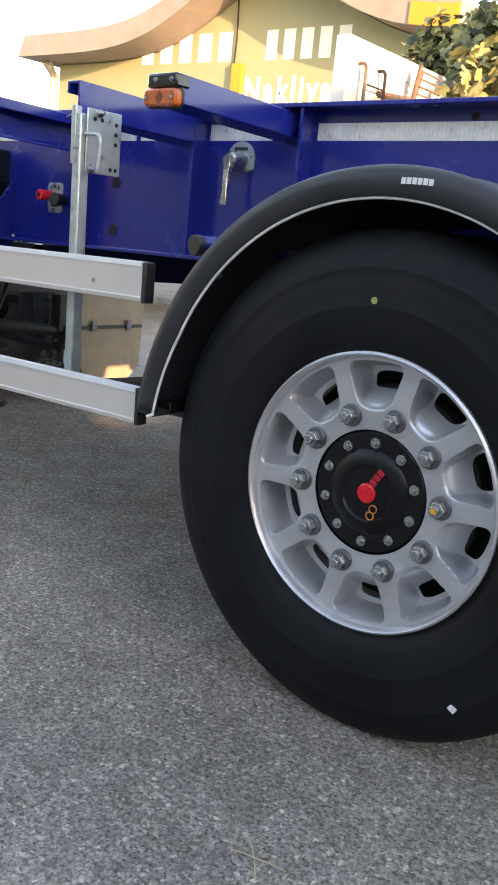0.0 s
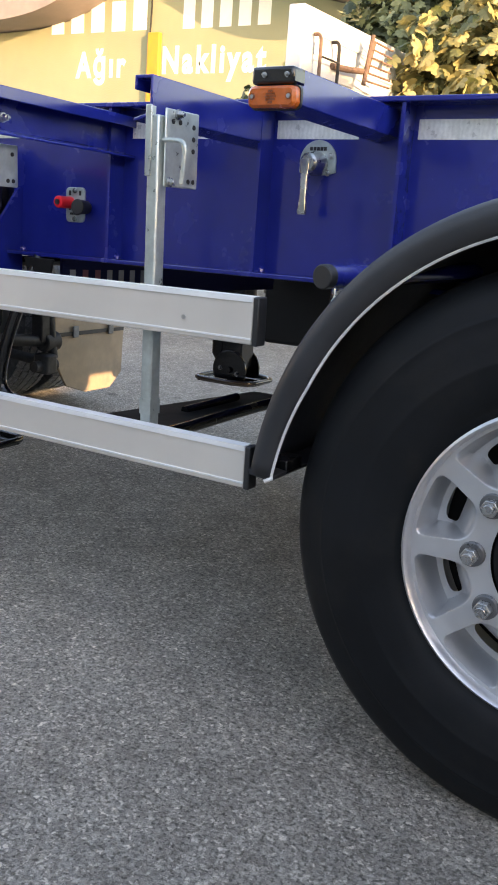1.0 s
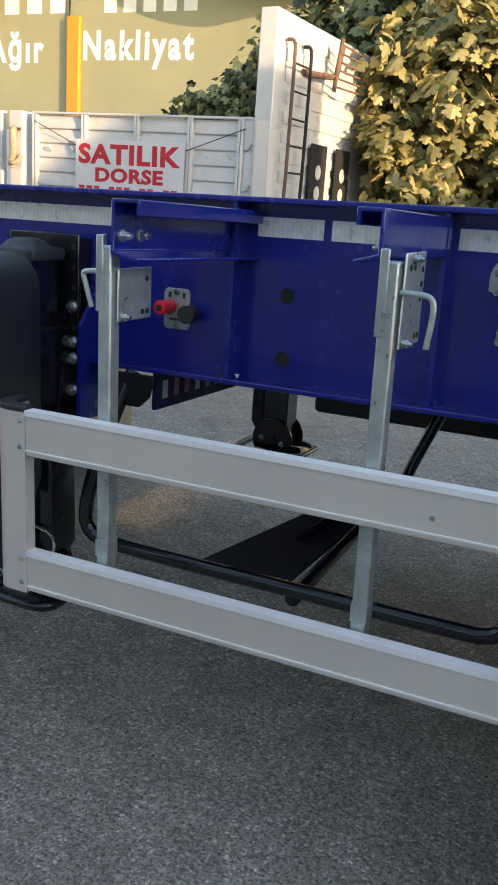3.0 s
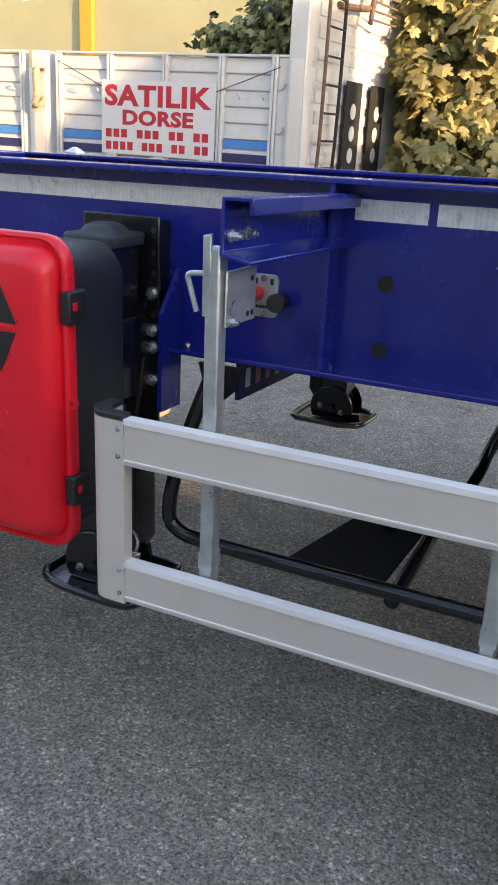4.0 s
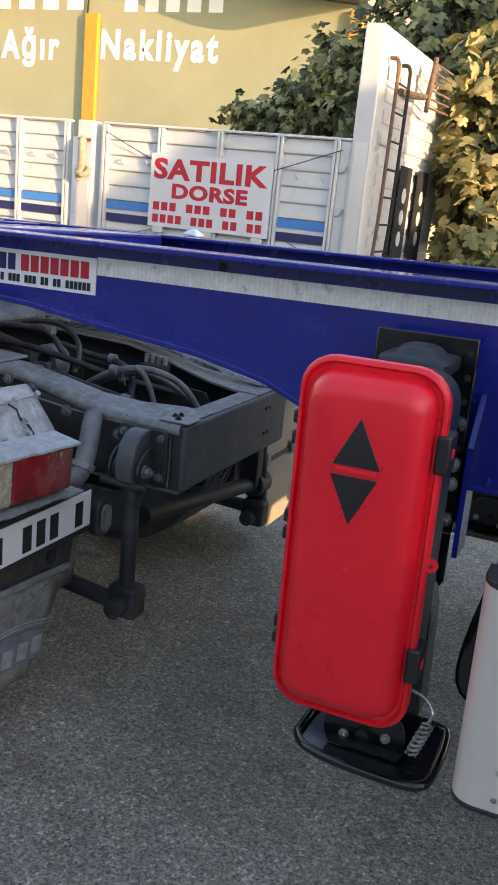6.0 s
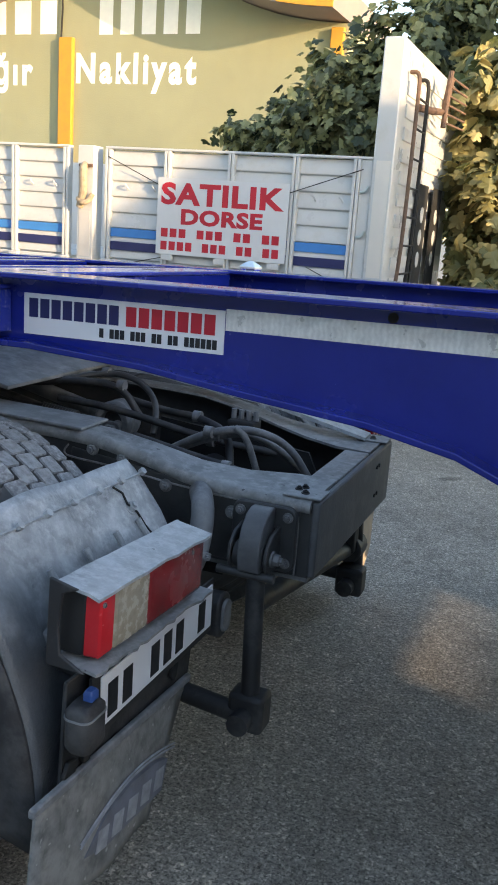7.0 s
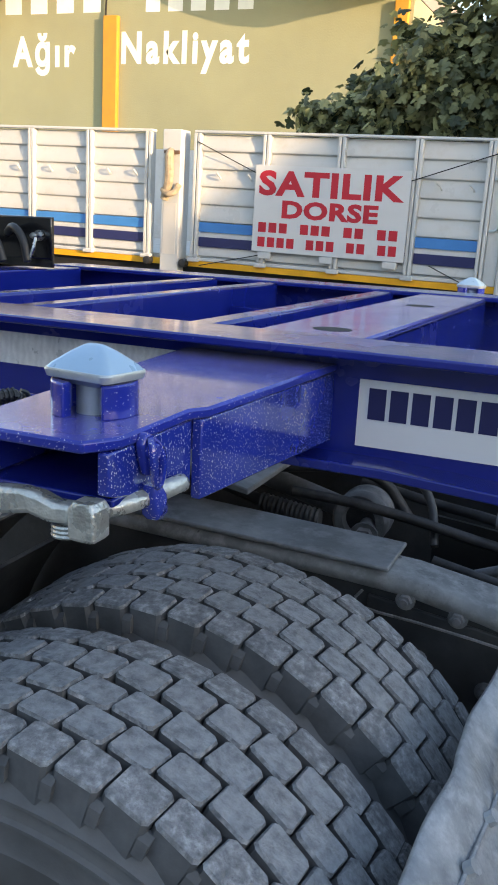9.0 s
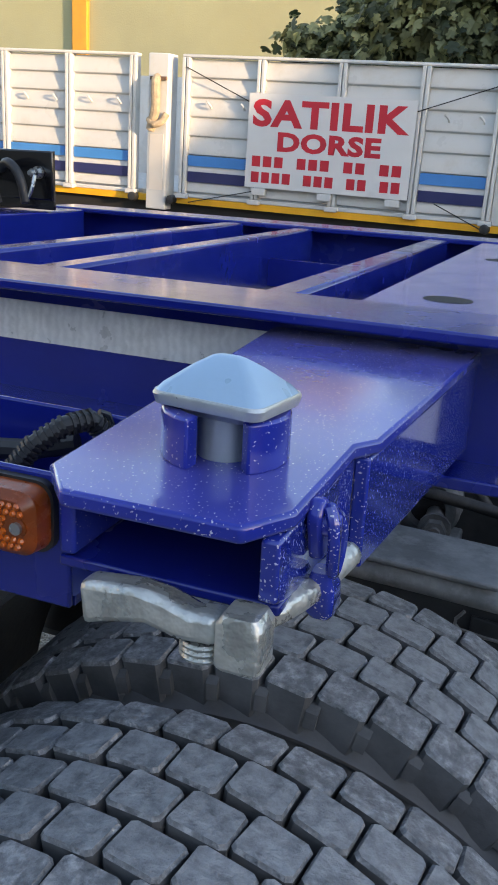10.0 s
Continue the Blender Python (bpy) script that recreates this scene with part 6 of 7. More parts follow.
# mudguard, flap, tail lamp and number plate
def rear_wing(s):
    """s = 1 for the camera's side, -1 for the mirrored far one."""
    def Y(y):
        return y if s > 0 else 2 * TY - y
    cx, cz = -4.49, 0.50
    mg = thing("truck_mudguard", (-3.95, Y(1.87), 0.35), "battered grey dusty plastic truck mudguard", "mudguard", "truck mudguards")
    bm = B()
    rows = []
    ys = [1.560 + 0.64 * k / 24 for k in range(25)]
    for i in range(22):
        u = i / 21
        row = []
        for k, y in enumerate(ys):
            v = k / 24
            a = radians(46 - 58 * u)
            R = 0.625 + 0.012 * math.sin(v * 6 + u * 3) * (1 - u) + 0.006 * math.sin(v * 17 + 2 * u) + 0.008 * noise.noise(Vector((v * 9, u * 7, 3.1)))
            x, z = cx + R * math.cos(a), cz + R * math.sin(a)
            z -= 0.03 * (1 - u) * max(0, 0.35 - v) * 2
            x -= 0.05 * (1 - v) * (1 - u)
            row.append(bm.verts.new((x, Y(y), z)))
        rows.append(row)
    for a, b in zip(rows, rows[1:]):
        for k in range(24):
            bm.faces.new((a[k], a[k + 1], b[k + 1], b[k]))
    part("shell", bm, MUDGUARD_GRADED, mg, "curved shell, pale and dusty above, darker below", smooth=60, solid=0.008)
    bm = B()
    prev = None
    for i in range(23):
        u = i / 22
        a = radians(46 - 58 * u)
        p = []
        for r in (0.53 + 0.0 * u, 0.635):
            p.append(bm.verts.new((cx + r * math.cos(a) - 0.05 * (1 - u), Y(1.556), cz + r * math.sin(a) - 0.02 * (1 - u))))
        if prev:
            bm.faces.new((prev[0], prev[1], p[1], p[0]))
        prev = p
    part("side_skirt", bm, DUSTY_BLACK, mg, "grimy black side skirt", solid=0.008)
    edge = [(cx + 0.53 * math.cos(radians(46 - 58 * i / 22)) - 0.05 * (1 - i / 22), Y(1.551), cz + 0.53 * math.sin(radians(46 - 58 * i / 22)) - 0.02 * (1 - i / 22)) for i in range(23)]
    part("skirt_edge", tube(edge, 0.005, 6), DUSTY_LIGHTENED, mg, "pale line along the skirt edge")
    crack = [(cx + 0.632 * math.cos(radians(q)) - 0.006, Y(yy), cz + 0.632 * math.sin(radians(q))) for q, yy in ((41, 2.07), (39, 2.09), (36.5, 2.085), (34, 2.105), (31, 2.11), (28, 2.125))]
    part("crack", tube(crack, 0.0028, 5), GRIME_SHADE, mg, "dark crack in the shell")
    front = B()
    last = None
    for i in range(15):
        a = radians(114 + 70 * i / 14)
        row = [front.verts.new((cx + 0.652 * math.cos(a), Y(yy), cz + 0.652 * math.sin(a))) for yy in (1.57, 1.75, 1.95, 2.19)]
        if last:
            for k in range(3):
                front.faces.new((last[k], last[k + 1], row[k + 1], row[k]))
        last = row
    part("front_shell", front, DUSTY_BLACK, mg, "grimy black forward shell", smooth=60, solid=0.008)
    fa = radians(114)
    part("front_lip", tube([(cx + 0.656 * math.cos(fa), Y(1.57), cz + 0.656 * math.sin(fa)), (cx + 0.656 * math.cos(fa), Y(2.19), cz + 0.656 * math.sin(fa))], 0.006, 8), DUSTY_LIGHTENED, mg, "pale dusty lip")
    # raised ribs pressed into the shell
    for k, y in enumerate((1.74, 1.87, 1.99, 2.09)):
        pts = []
        for i in range(8):
            a = radians(33 - 24 * i / 7)
            pts.append((cx + 0.629 * math.cos(a), Y(y + 0.006 * i), cz + 0.629 * math.sin(a)))
        part("rib", tube(pts, 0.0075, 8), MUDGUARD_GRADED, mg)
    pts = [(cx + 0.637 * math.cos(radians(40)) - 0.045 * (1 - k / 6), Y(1.66 + 0.085 * k), cz + 0.637 * math.sin(radians(40)) + 0.003 * k) for k in range(7)]
    part("seam", tube(pts, 0.003, 6), DUSTY_LIGHT, mg)
    for p in pts[1:]:
        part("rivet", cyl(p, Vector(p) + Vector((0.008, 0, 0.008)), 0.009, 8), DUSTY_LIGHT, mg)
    part("mount_stub", cyl((-3.90, Y(1.70), 0.70), (-3.83, Y(1.70), 0.69), 0.034, 16), DUSTY_BLACK, mg, bevel=0.005)
    part("mount_bolt", hexbolt((-3.92, Y(1.70), 0.76), (0.7, 0, 0.7), 0.014, 0.02), DUSTY, mg)
    part("mount_tab", prism([(-3.945, 0.745), (-3.885, 0.742), (-3.865, 0.72), (-3.87, 0.70), (-3.90, 0.715), (-3.935, 0.725)], "y", *sorted((Y(1.675), Y(1.735)))), DUSTY, mg, "dented mounting tab", bevel=0.004)
    part("mount_bolt", hexbolt((-3.99, Y(2.10), 0.86), (0.7, 0, 0.7), 0.014, 0.02), DUSTY_LIGHT, mg)

    lamp = thing("tail_lamp", (-3.80, Y(1.80), 0.74), "dirty rectangular truck tail lamp, red with clear segment", "tail lamp", "tail lamps")
    part("housing", box(-3.845, -3.79, *sorted((Y(1.592), Y(2.03))), 0.744, 0.862), BLACK_PLASTIC, lamp, bevel=0.006)
    part("hood", crumpled(Y(1.570), Y(2.03), -3.838, -3.752, 0.883, 0.868, 0.006, 3, n=11, wave=0.0026), DUSTY_LIGHT, lamp, "dusty dented metal hood", smooth=50)
    part("tray", crumpled(Y(1.570), Y(2.06), -3.85, -3.748, 0.738, 0.732, 0.006, 8, wave=0.004), DUSTY_LIGHTENED, lamp, "torn metal tray", smooth=50)
    part("cheek", prism([(-3.85, 0.728), (-3.77, 0.726), (-3.80, 0.742), (-3.822, 0.752), (-3.828, 0.80), (-3.822, 0.862), (-3.79, 0.876), (-3.85, 0.888)], "y", *sorted((Y(1.564), Y(1.571)))), DUSTY_BLACK, lamp, "bent side of the lamp bracket", bevel=0.003)
    for y0, y1, mt, nm in ((1.590, 1.642, LENS_RED_BRIGHT, "bright red end lens"), (1.643, 1.77, LENS_CLEAR, "dusty clear lens"), (1.771, 2.012, LENS_RED, "dark red lens")):
        yy = sorted((Y(y0), Y(y1)))
        part("lens", loft([(-3.79, (yy[0] + yy[1]) / 2, 0.803, (yy[1] - yy[0]) / 2, 0.058, 0.008), (-3.764, (yy[0] + yy[1]) / 2, 0.803, (yy[1] - yy[0]) / 2 - 0.001, 0.057, 0.008), (-3.760, (yy[0] + yy[1]) / 2, 0.803, (yy[1] - yy[0]) / 2 - 0.006, 0.052, 0.006)], "x"), mt, lamp, nm)
    lamp.matrix_world = Matrix.Translation((-3.80, Y(1.80), 0.752)) @ Matrix.Rotation(radians(-3.5 * s), 4, "X")
    for y in (1.60, 1.95):
        part("screw", cyl((-3.7605, Y(y), 0.845), (-3.757, Y(y), 0.845), 0.005, 10), STEEL, lamp)

    if s < 0:
        flap = thing("mud_flap", (-3.82, Y(1.85), 0.1), "plain tan dusty rubber mud flap", "mud flap", "mud flaps")
        pts = [(Y(1.58), 0.72), (Y(2.15), 0.72), (Y(2.13), 0.30), (Y(2.05), 0.17), (Y(1.9), 0.12), (Y(1.7), 0.12), (Y(1.6), 0.2)]
        part("sheet", prism(pts, "x", -3.83, -3.815), mk("tan_dusty_flap", (0.36, 0.27, 0.19), 0.7, amt=0.2, scale=5, bump=0.3, dirt=(0.26, 0.21, 0.16), dirt_at=0.56, dirt_scale=6), flap, bevel=0.004)
        part("strap", box(-3.814, -3.806, *sorted((Y(1.60), Y(2.13))), 0.44, 0.46), DUSTY_BLACK, flap, bevel=0.002)
        for y in (1.72, 2.0):
            part("buckle", box(-3.806, -3.795, *sorted((Y(y - 0.02), Y(y + 0.02))), 0.43, 0.49), DUSTY, flap, bevel=0.004)
        return
    npl = thing("number_plate", (-3.79, Y(1.93), 0.60), "dirty white number plate with dark bars", "number plate", "number plates")
    part("plate", box(-3.800, -3.796, *sorted((Y(1.668), Y(2.165))), 0.585, 0.690), WHITE_PRINT, npl, bevel=0.001)
    for k in range(8):
        if k in (2, 6):
            continue
        y0 = 1.69 + k * 0.057
        part("plate_bar", box(-3.7955, -3.7945, *sorted((Y(y0), Y(y0 + 0.036))), 0.597, 0.668), BLACK_PRINT, npl, "plain black bar")
    part("frame", box(-3.806, -3.801, *sorted((Y(1.64), Y(2.18))), 0.565, 0.70), BLACK_PLASTIC, npl)

    side = thing("side_lamp", (-3.80, Y(2.235), 0.53), "small dark round-cornered lamp in rubber ring", "lamp", "tail lamps")
    part("ring", loft([(-3.83, Y(2.235), 0.585, 0.038, 0.058, 0.035), (-3.79, Y(2.235), 0.585, 0.038, 0.058, 0.035)], "x"), DUSTY_BLACK, side, bevel=0.008)
    part("face", loft([(-3.7895, Y(2.235), 0.585, 0.024, 0.042, 0.022), (-3.782, Y(2.235), 0.585, 0.022, 0.04, 0.02)], "x"), DUSTY, side)
    bl = thing("hanging_lamp", (-3.80, Y(1.63), 0.62), "dusty black hanging plug with blue clip", "lamp", "tail lamps")
    part("body", loft([(0.588, -3.79, Y(1.603), 0.022, 0.030, 0.016), (0.600, -3.79, Y(1.603), 0.027, 0.037, 0.018), (0.668, -3.79, Y(1.603), 0.027, 0.037, 0.018), (0.680, -3.79, Y(1.603), 0.018, 0.026, 0.012)], "z"), DUSTY_BLACK, bl, smooth=50)
    part("lid_seam", loft([(0.655, -3.79, Y(1.603), 0.0285, 0.0385, 0.018), (0.659, -3.79, Y(1.603), 0.0285, 0.0385, 0.018)], "z"), DUSTY, bl, "dusty lid seam", smooth=50)
    part("clip", loft([(0.681, -3.785, Y(1.612), 0.010, 0.013, 0.004), (0.694, -3.785, Y(1.612), 0.010, 0.013, 0.004), (0.700, -3.785, Y(1.612), 0.007, 0.009, 0.003)], "z"), mk("blue_clip", (0.02, 0.075, 0.26), 0.5), bl, "blue plastic clip")

    flap = thing("mud_flap", (-3.82, Y(1.85), 0.1), "torn dusty grey rubber mud flap with pale lettering bars", "mud flap", "mud flaps")
    bm = B()
    rows = []
    for i in range(14):
        u = i / 13
        row = []
        for k in range(15):
            v = k / 14
            hi, lo = 0.508 - 0.040 * v, 0.30 - 0.105 * v + 0.012 * math.sin(9 * v)
            left, right = 1.50 - 0.035 * u, 2.085 - 0.157 * u
            row.append(bm.verts.new((-3.822 + 0.014 * math.sin(3 * v + 0.3) * u, Y(left + (right - left) * v), hi + (lo - hi) * u)))
        rows.append(row)
    for a, b in zip(rows, rows[1:]):
        for k in range(14):
            bm.faces.new((a[k], a[k + 1], b[k + 1], b[k]))
    part("sheet", bm, mk("grey_rubber_flap", (0.15, 0.152, 0.148), 0.6, amt=0.55, scale=22, bump=0.6, bscale=90, dirt=(0.27, 0.268, 0.255), dirt_at=0.54, dirt_scale=13, specks=(0.34, 0.34, 0.33), speck_at=0.72, speck_scale=60), flap, "grey dusty sheet", smooth=60, solid=0.008)
    part("backing", prism([(Y(1.585), 0.500), (Y(2.115), 0.462), (Y(2.165), 0.69), (Y(1.60), 0.705)], "x", -3.836, -3.827), DUSTY_BLACK, flap, "grimy black backing sheet", bevel=0.003)
    turn = Matrix.Translation((-3.815, Y(1.80), 0.497)) @ Matrix.Rotation(-0.067 * s, 4, "X")
    part("fold", box(-0.006, 0.008, -0.325, 0.295, -0.006, 0.012, None, turn), DUSTY, flap, "dusty clamping strip", bevel=0.004)
    for y, w in ((1.60, 0.022), (1.655, 0.014), (2.02, 0.018)):
        part("tear", prism([(Y(y - w), 0.525), (Y(y - w * 0.3), 0.550), (Y(y + w), 0.545), (Y(y + w * 0.7), 0.515), (Y(y), 0.505)], "x", -3.824, -3.815), GRIME_SHADE, flap, "dark torn hole", bevel=0.002)
    flap_print = mk("pale_flap_print", (0.30, 0.31, 0.34), 0.6, amt=0.3, scale=30)
    field = mk("faded_print_field", (0.15, 0.16, 0.19), 0.6, amt=0.3, scale=20)
    part("print_field", prism([(Y(1.64), 0.318), (Y(1.72), 0.362), (Y(1.82), 0.372), (Y(1.93), 0.352), (Y(1.985), 0.330), (Y(1.962), 0.262), (Y(1.72), 0.288)], "x", -3.8175, -3.8055), field, flap, "faded blue-grey print")
    for k in range(5):
        m = Matrix.Translation((-3.8055, Y(1.705 + 0.060 * k), 0.316 - 0.0035 * k)) @ Matrix.Rotation(radians(-12) * s, 4, "X")
        part("flap_bar", box(-0.004, 0.001, -0.021, 0.021, -0.024, 0.024, None, m), flap_print, flap, "pale plain bar", bevel=0.001)
    for lift in (0.0, 0.009):
        pts = [(-3.8065, Y(1.625 + 0.066 * k), 0.340 + lift + 0.044 * math.sin(math.pi * (k + 0.4) / 6.4)) for k in range(7)]
        part("flap_arc", tube(pts, 0.0022, 5, round_by=2), flap_print, flap, "pale arc line")


rear_wing(1)
rear_wing(-1)

# black headboard plate with hoses at the trailer's front
fb = thing("hose_board", (-5.75, MID, 1.40), "black steel board with air hoses and couplings", "hose board", tilt=True)
part("board", box(-5.80, -5.60, 3.215, 3.225, 1.405, 1.53), BLACK_GLOSS, fb, bevel=0.004)
part("board_plate", box(-6.2, -5.605, 3.226, 3.235, 1.38, 1.53), BLACK_GLOSS, fb)
for k, pts in enumerate(([(-5.75, 3.20, 1.48), (-5.70, 3.16, 1.505), (-5.655, 3.15, 1.47), (-5.64, 3.15, 1.40)], [(-5.80, 3.18, 1.47), (-5.76, 3.12, 1.49), (-5.71, 3.10, 1.46), (-5.69, 3.10, 1.40)], [(-5.86, 3.18, 1.45), (-5.82, 3.10, 1.46), (-5.78, 3.08, 1.42), (-5.76, 3.08, 1.38)])):
    part("hose", tube(pts, 0.012, 10, round_by=2), BLACK_PLASTIC, fb, smooth=True)
part("coupling", hexbolt((-5.64, 3.213, 1.475), (0, -1, 0), 0.012, 0.04), STEEL, fb)
part("coupling_hose", tube([(-5.625, 3.17, 1.47), (-5.625, 3.16, 1.44), (-5.64, 3.15, 1.40)], 0.006, 8, round_by=1), STEEL, fb)

# ---- white dropside trailer behind ----
WY = 7.30
white = thing("dropside_trailer", (-8.0, 8.5, 0.9), "white dropside trailer body with blue stripes and yellow rail", "trailer")


def side_panel(x0, x1, z0=1.125, z1=2.04):
    """Horizontal boards, each leaning out at its foot, with a folded rim."""
    p = B()
    n = 7
    pts = []
    for i in range(n):
        za, zb = z0 + (z1 - z0) * i / n, z0 + (z1 - z0) * (i + 1) / n
        pts += [(WY + 0.002, za + 0.001), (WY - 0.022, za + 0.012), (WY - 0.024, za + 0.03), (WY - 0.002, zb - 0.012), (WY + 0.002, zb - 0.001)]
    prism(pts + [(WY + 0.04, z1), (WY + 0.04, z0)], "x", x0, x1, p)
    return p


posts = [-10.3, -9.72, -9.30, -8.70, -8.13, -7.585]
right = [-7.16, -6.59, -6.01, -5.453, -4.955]


def run(xs):
    for a, b in zip(xs, xs[1:]):
        pn = part("side_board", side_panel(a + 0.03, b - 0.03), WHITE_PAINT, white, "ribbed white dropside panel")
        part("blue_stripe", box(a + 0.032, b - 0.032, WY - 0.030, WY - 0.0245, 1.317, 1.390), CYAN_STRIPE, pn, "mid blue stripe")
        part("navy_stripe", box(a + 0.032, b - 0.032, WY - 0.030, WY - 0.0245, 1.205, 1.278), NAVY_STRIPE, pn, "navy stripe")
        for u in (0.3, 0.75):
            xx = a + (b - a) * u
            part("rope_hook", tube([(xx, WY - 0.02, 1.75), (xx, WY - 0.05, 1.76), (xx + 0.03, WY - 0.055, 1.735), (xx + 0.03, WY - 0.03, 1.715)], 0.007, 6, round_by=1), WHITE_PAINT, pn)
    for x in xs:
        bm = box(x - 0.028, x - 0.004, WY - 0.055, WY + 0.02, 1.12, 2.045)
        box(x + 0.004, x + 0.028, WY - 0.055, WY + 0.02, 1.12, 2.045, bm)
        box(x - 0.004, x + 0.004, WY - 0.035, WY + 0.02, 1.12, 2.045, bm)
        ps = part("stake", bm, WHITE_PAINT, white, bevel=0.004)
        part("hinge", box(x - 0.045, x + 0.045, WY - 0.07, WY - 0.02, 1.085, 1.119), WHITE_PAINT, ps, bevel=0.006)
    part("top_rim", box(xs[0] - 0.03, xs[-1] + 0.03, WY - 0.045, WY + 0.03, 2.046, 2.066), WHITE_PAINT, white, bevel=0.005)
    part("bottom_rim", box(xs[0] - 0.03, xs[-1] + 0.03, WY - 0.03, WY + 0.03, 1.092, 1.120), WHITE_PAINT, white, bevel=0.004)


run(posts), run(right)
part("gate_post", box(-7.445, -7.285, WY - 0.075, WY + 0.08, 0.99, 2.065), WHITE_PAINT, white, "white middle gate post", bevel=0.008)
part("gate_latch", tube([(-7.365, WY - 0.08, 1.90), (-7.365, WY - 0.12, 1.88), (-7.355, WY - 0.12, 1.70), (-7.385, WY - 0.10, 1.62), (-7.415, WY - 0.08, 1.55)], 0.034, 10, round_by=2), CLOTH, white, "latch wrapped in faded cloth")
part("latch_cloth", tube([(-7.42, WY - 0.10, 1.62), (-7.37, WY - 0.13, 1.58), (-7.31, WY - 0.11, 1.60), (-7.29, WY - 0.08, 1.66)], 0.024, 10, round_by=2), CLOTH, white, "loop of faded cloth")
part("gate_tread_strip", box(-7.42, -7.31, WY - 0.079, WY - 0.0755, 1.13, 1.52), ALU, white, "patterned metal strip")
part("latch_arm", box(-7.42, -7.29, WY - 0.10, WY - 0.076, 1.885, 1.91), RUST, white, bevel=0.004)
part("end_plate", box(-4.925, -4.836, WY - 0.030, WY + 0.03, 1.092, 2.045), WHITE_PAINT, white, "white plate beside the headboard", bevel=0.004)
part("end_rim", box(-4.924, -4.836, WY - 0.045, WY + 0.03, 2.046, 2.066), WHITE_PAINT, white, bevel=0.004)
for z in (1.46, 1.80):
    part("end_latch", tube([(-4.915, WY - 0.040, z), (-4.87, WY - 0.052, z + 0.005), (-4.85, WY - 0.050, z + 0.05)], 0.011, 8, round_by=1), GALV, white, "small steel latch")
part("yellow_rail", box(-11.0, -4.72, WY - 0.03, WY + 0.06, 1.044, 1.090), YELLOW_PAINT, white, "yellow lower rail")
# Dark strip painted in place of the shade under the bed.
part("underbed_shade_strip", box(-11.0, -4.72, WY + 0.03, WY + 0.06, 0.93, 1.042), GRIME_SHADE, white)
part("bed", box(-11.0, -4.8, WY + 0.061, WY + 2.40, 1.0, 1.12), WHITE_PAINT, white)
part("far_side", box(-11.0, -4.8, WY + 2.42, WY + 2.46, 1.0, 2.06), WHITE_PAINT, white)
for y in (WY + 0.7, WY + 1.7):
    part("chassis_beam", box(-11.0, -4.9, y - 0.06, y + 0.06, 0.62, 0.99), GRIME_SHADE, white)
for x in (-7.56, -7.24, -4.95):
    part("marker_knob", lathe([(0.035, WY - 0.035), (0.03, WY - 0.09), (0.01, WY - 0.095)], x, 1.068, 16), BLACK_PLASTIC, white)
for x in (-10.0, -8.7):
    part("wheel", lathe([(0.28, WY + 0.06), (0.40, WY + 0.03), (0.49, WY + 0.06), (0.5, WY + 0.3), (0.28, WY + 0.33)], x, 0.5, 48, closed=True), RUBBER, white, "black tyre")
for k, (a, b) in enumerate((((-7.15, 1.98), (-6.6, 1.75)), ((-5.5, 1.76), (-4.9, 1.97)), ((-7.1, 1.06), (-6.5, 1.2)), ((-5.3, 1.2), (-4.9, 1.03)))):
    part("tie_wire", cyl((a[0], WY - 0.06, a[1]), (b[0], WY - 0.06, b[1]), 0.004, 6), GRIME_SHADE, white)
# headboard
HX0, HX1 = -4.835, -4.675
head = part("headboard", box(HX0, HX1, WY - 0.05, WY + 2.46, 1.0, 2.92), WHITE_PAINT, white, "tall white headboard", bevel=0.012)
bm = B()
for k in range(11):
    box(HX1 - 0.004, HX1 + 0.012, WY + 0.16, WY + 2.38, 1.06 + 0.165 * k, 1.06 + 0.165 * k + 0.10, bm)
part("headboard_rib", bm, WHITE_PAINT, head, bevel=0.004)
part("tread_strip", box(HX0 + 0.03, HX1 - 0.02, WY - 0.056, WY - 0.051, 1.16, 2.04), ALU, head, "patterned metal strip")
for y in (WY + 0.95, WY + 1.60):
    bm = B()
    box(HX1 + 0.05, HX1 + 0.058, y - 0.20, y + 0.20, 1.0, 1.93, bm)
    pl = part("perforated_plate", bm, GRIME_SHADE, head, "black perforated post")
    for z in (1.30, 1.49, 1.68):
        part("plate_hole", cyl((HX1 + 0.056, y, z), (HX1 + 0.061, y, z), 0.068, 20), WHITE_PAINT, pl, "pale round hole")
lad = thing("ladder", (HX1 + 0.05, WY + 0.45, 1.05), "rusty brown steel ladder with bent top hoops", "ladder")
for dy in (0.12, 0.48):
    part("stile", tube([(HX1 + 0.03, WY + dy, 1.06), (HX1 + 0.09, WY + dy, 1.10), (HX1 + 0.10, WY + dy, 2.58), (HX1 + 0.09, WY + dy, 2.70), (HX1 + 0.02, WY + dy, 2.70)], 0.016, 8, round_by=2), RUST if dy < 0.3 else GRIME_SHADE, lad)
for k in range(7):
    part("rung", cyl((HX1 + 0.10, WY + 0.12, 1.2 + k * 0.22), (HX1 + 0.10, WY + 0.48, 1.2 + k * 0.22), 0.009, 8), GRIME_SHADE, lad)
rack = thing("headboard_rack", (HX1 + 0.2, WY + 1.0, 2.4), "rusty steel rack bars fixed on the headboard", "rack")
part("arm", tube([(HX1 + 0.02, WY + 0.5, 2.50), (HX1 + 0.10, WY + 0.7, 2.50), (HX1 + 0.14, WY + 1.0, 2.53), (HX1 + 0.16, WY + 1.06, 2.80)], 0.03, 8), RUST, rack)
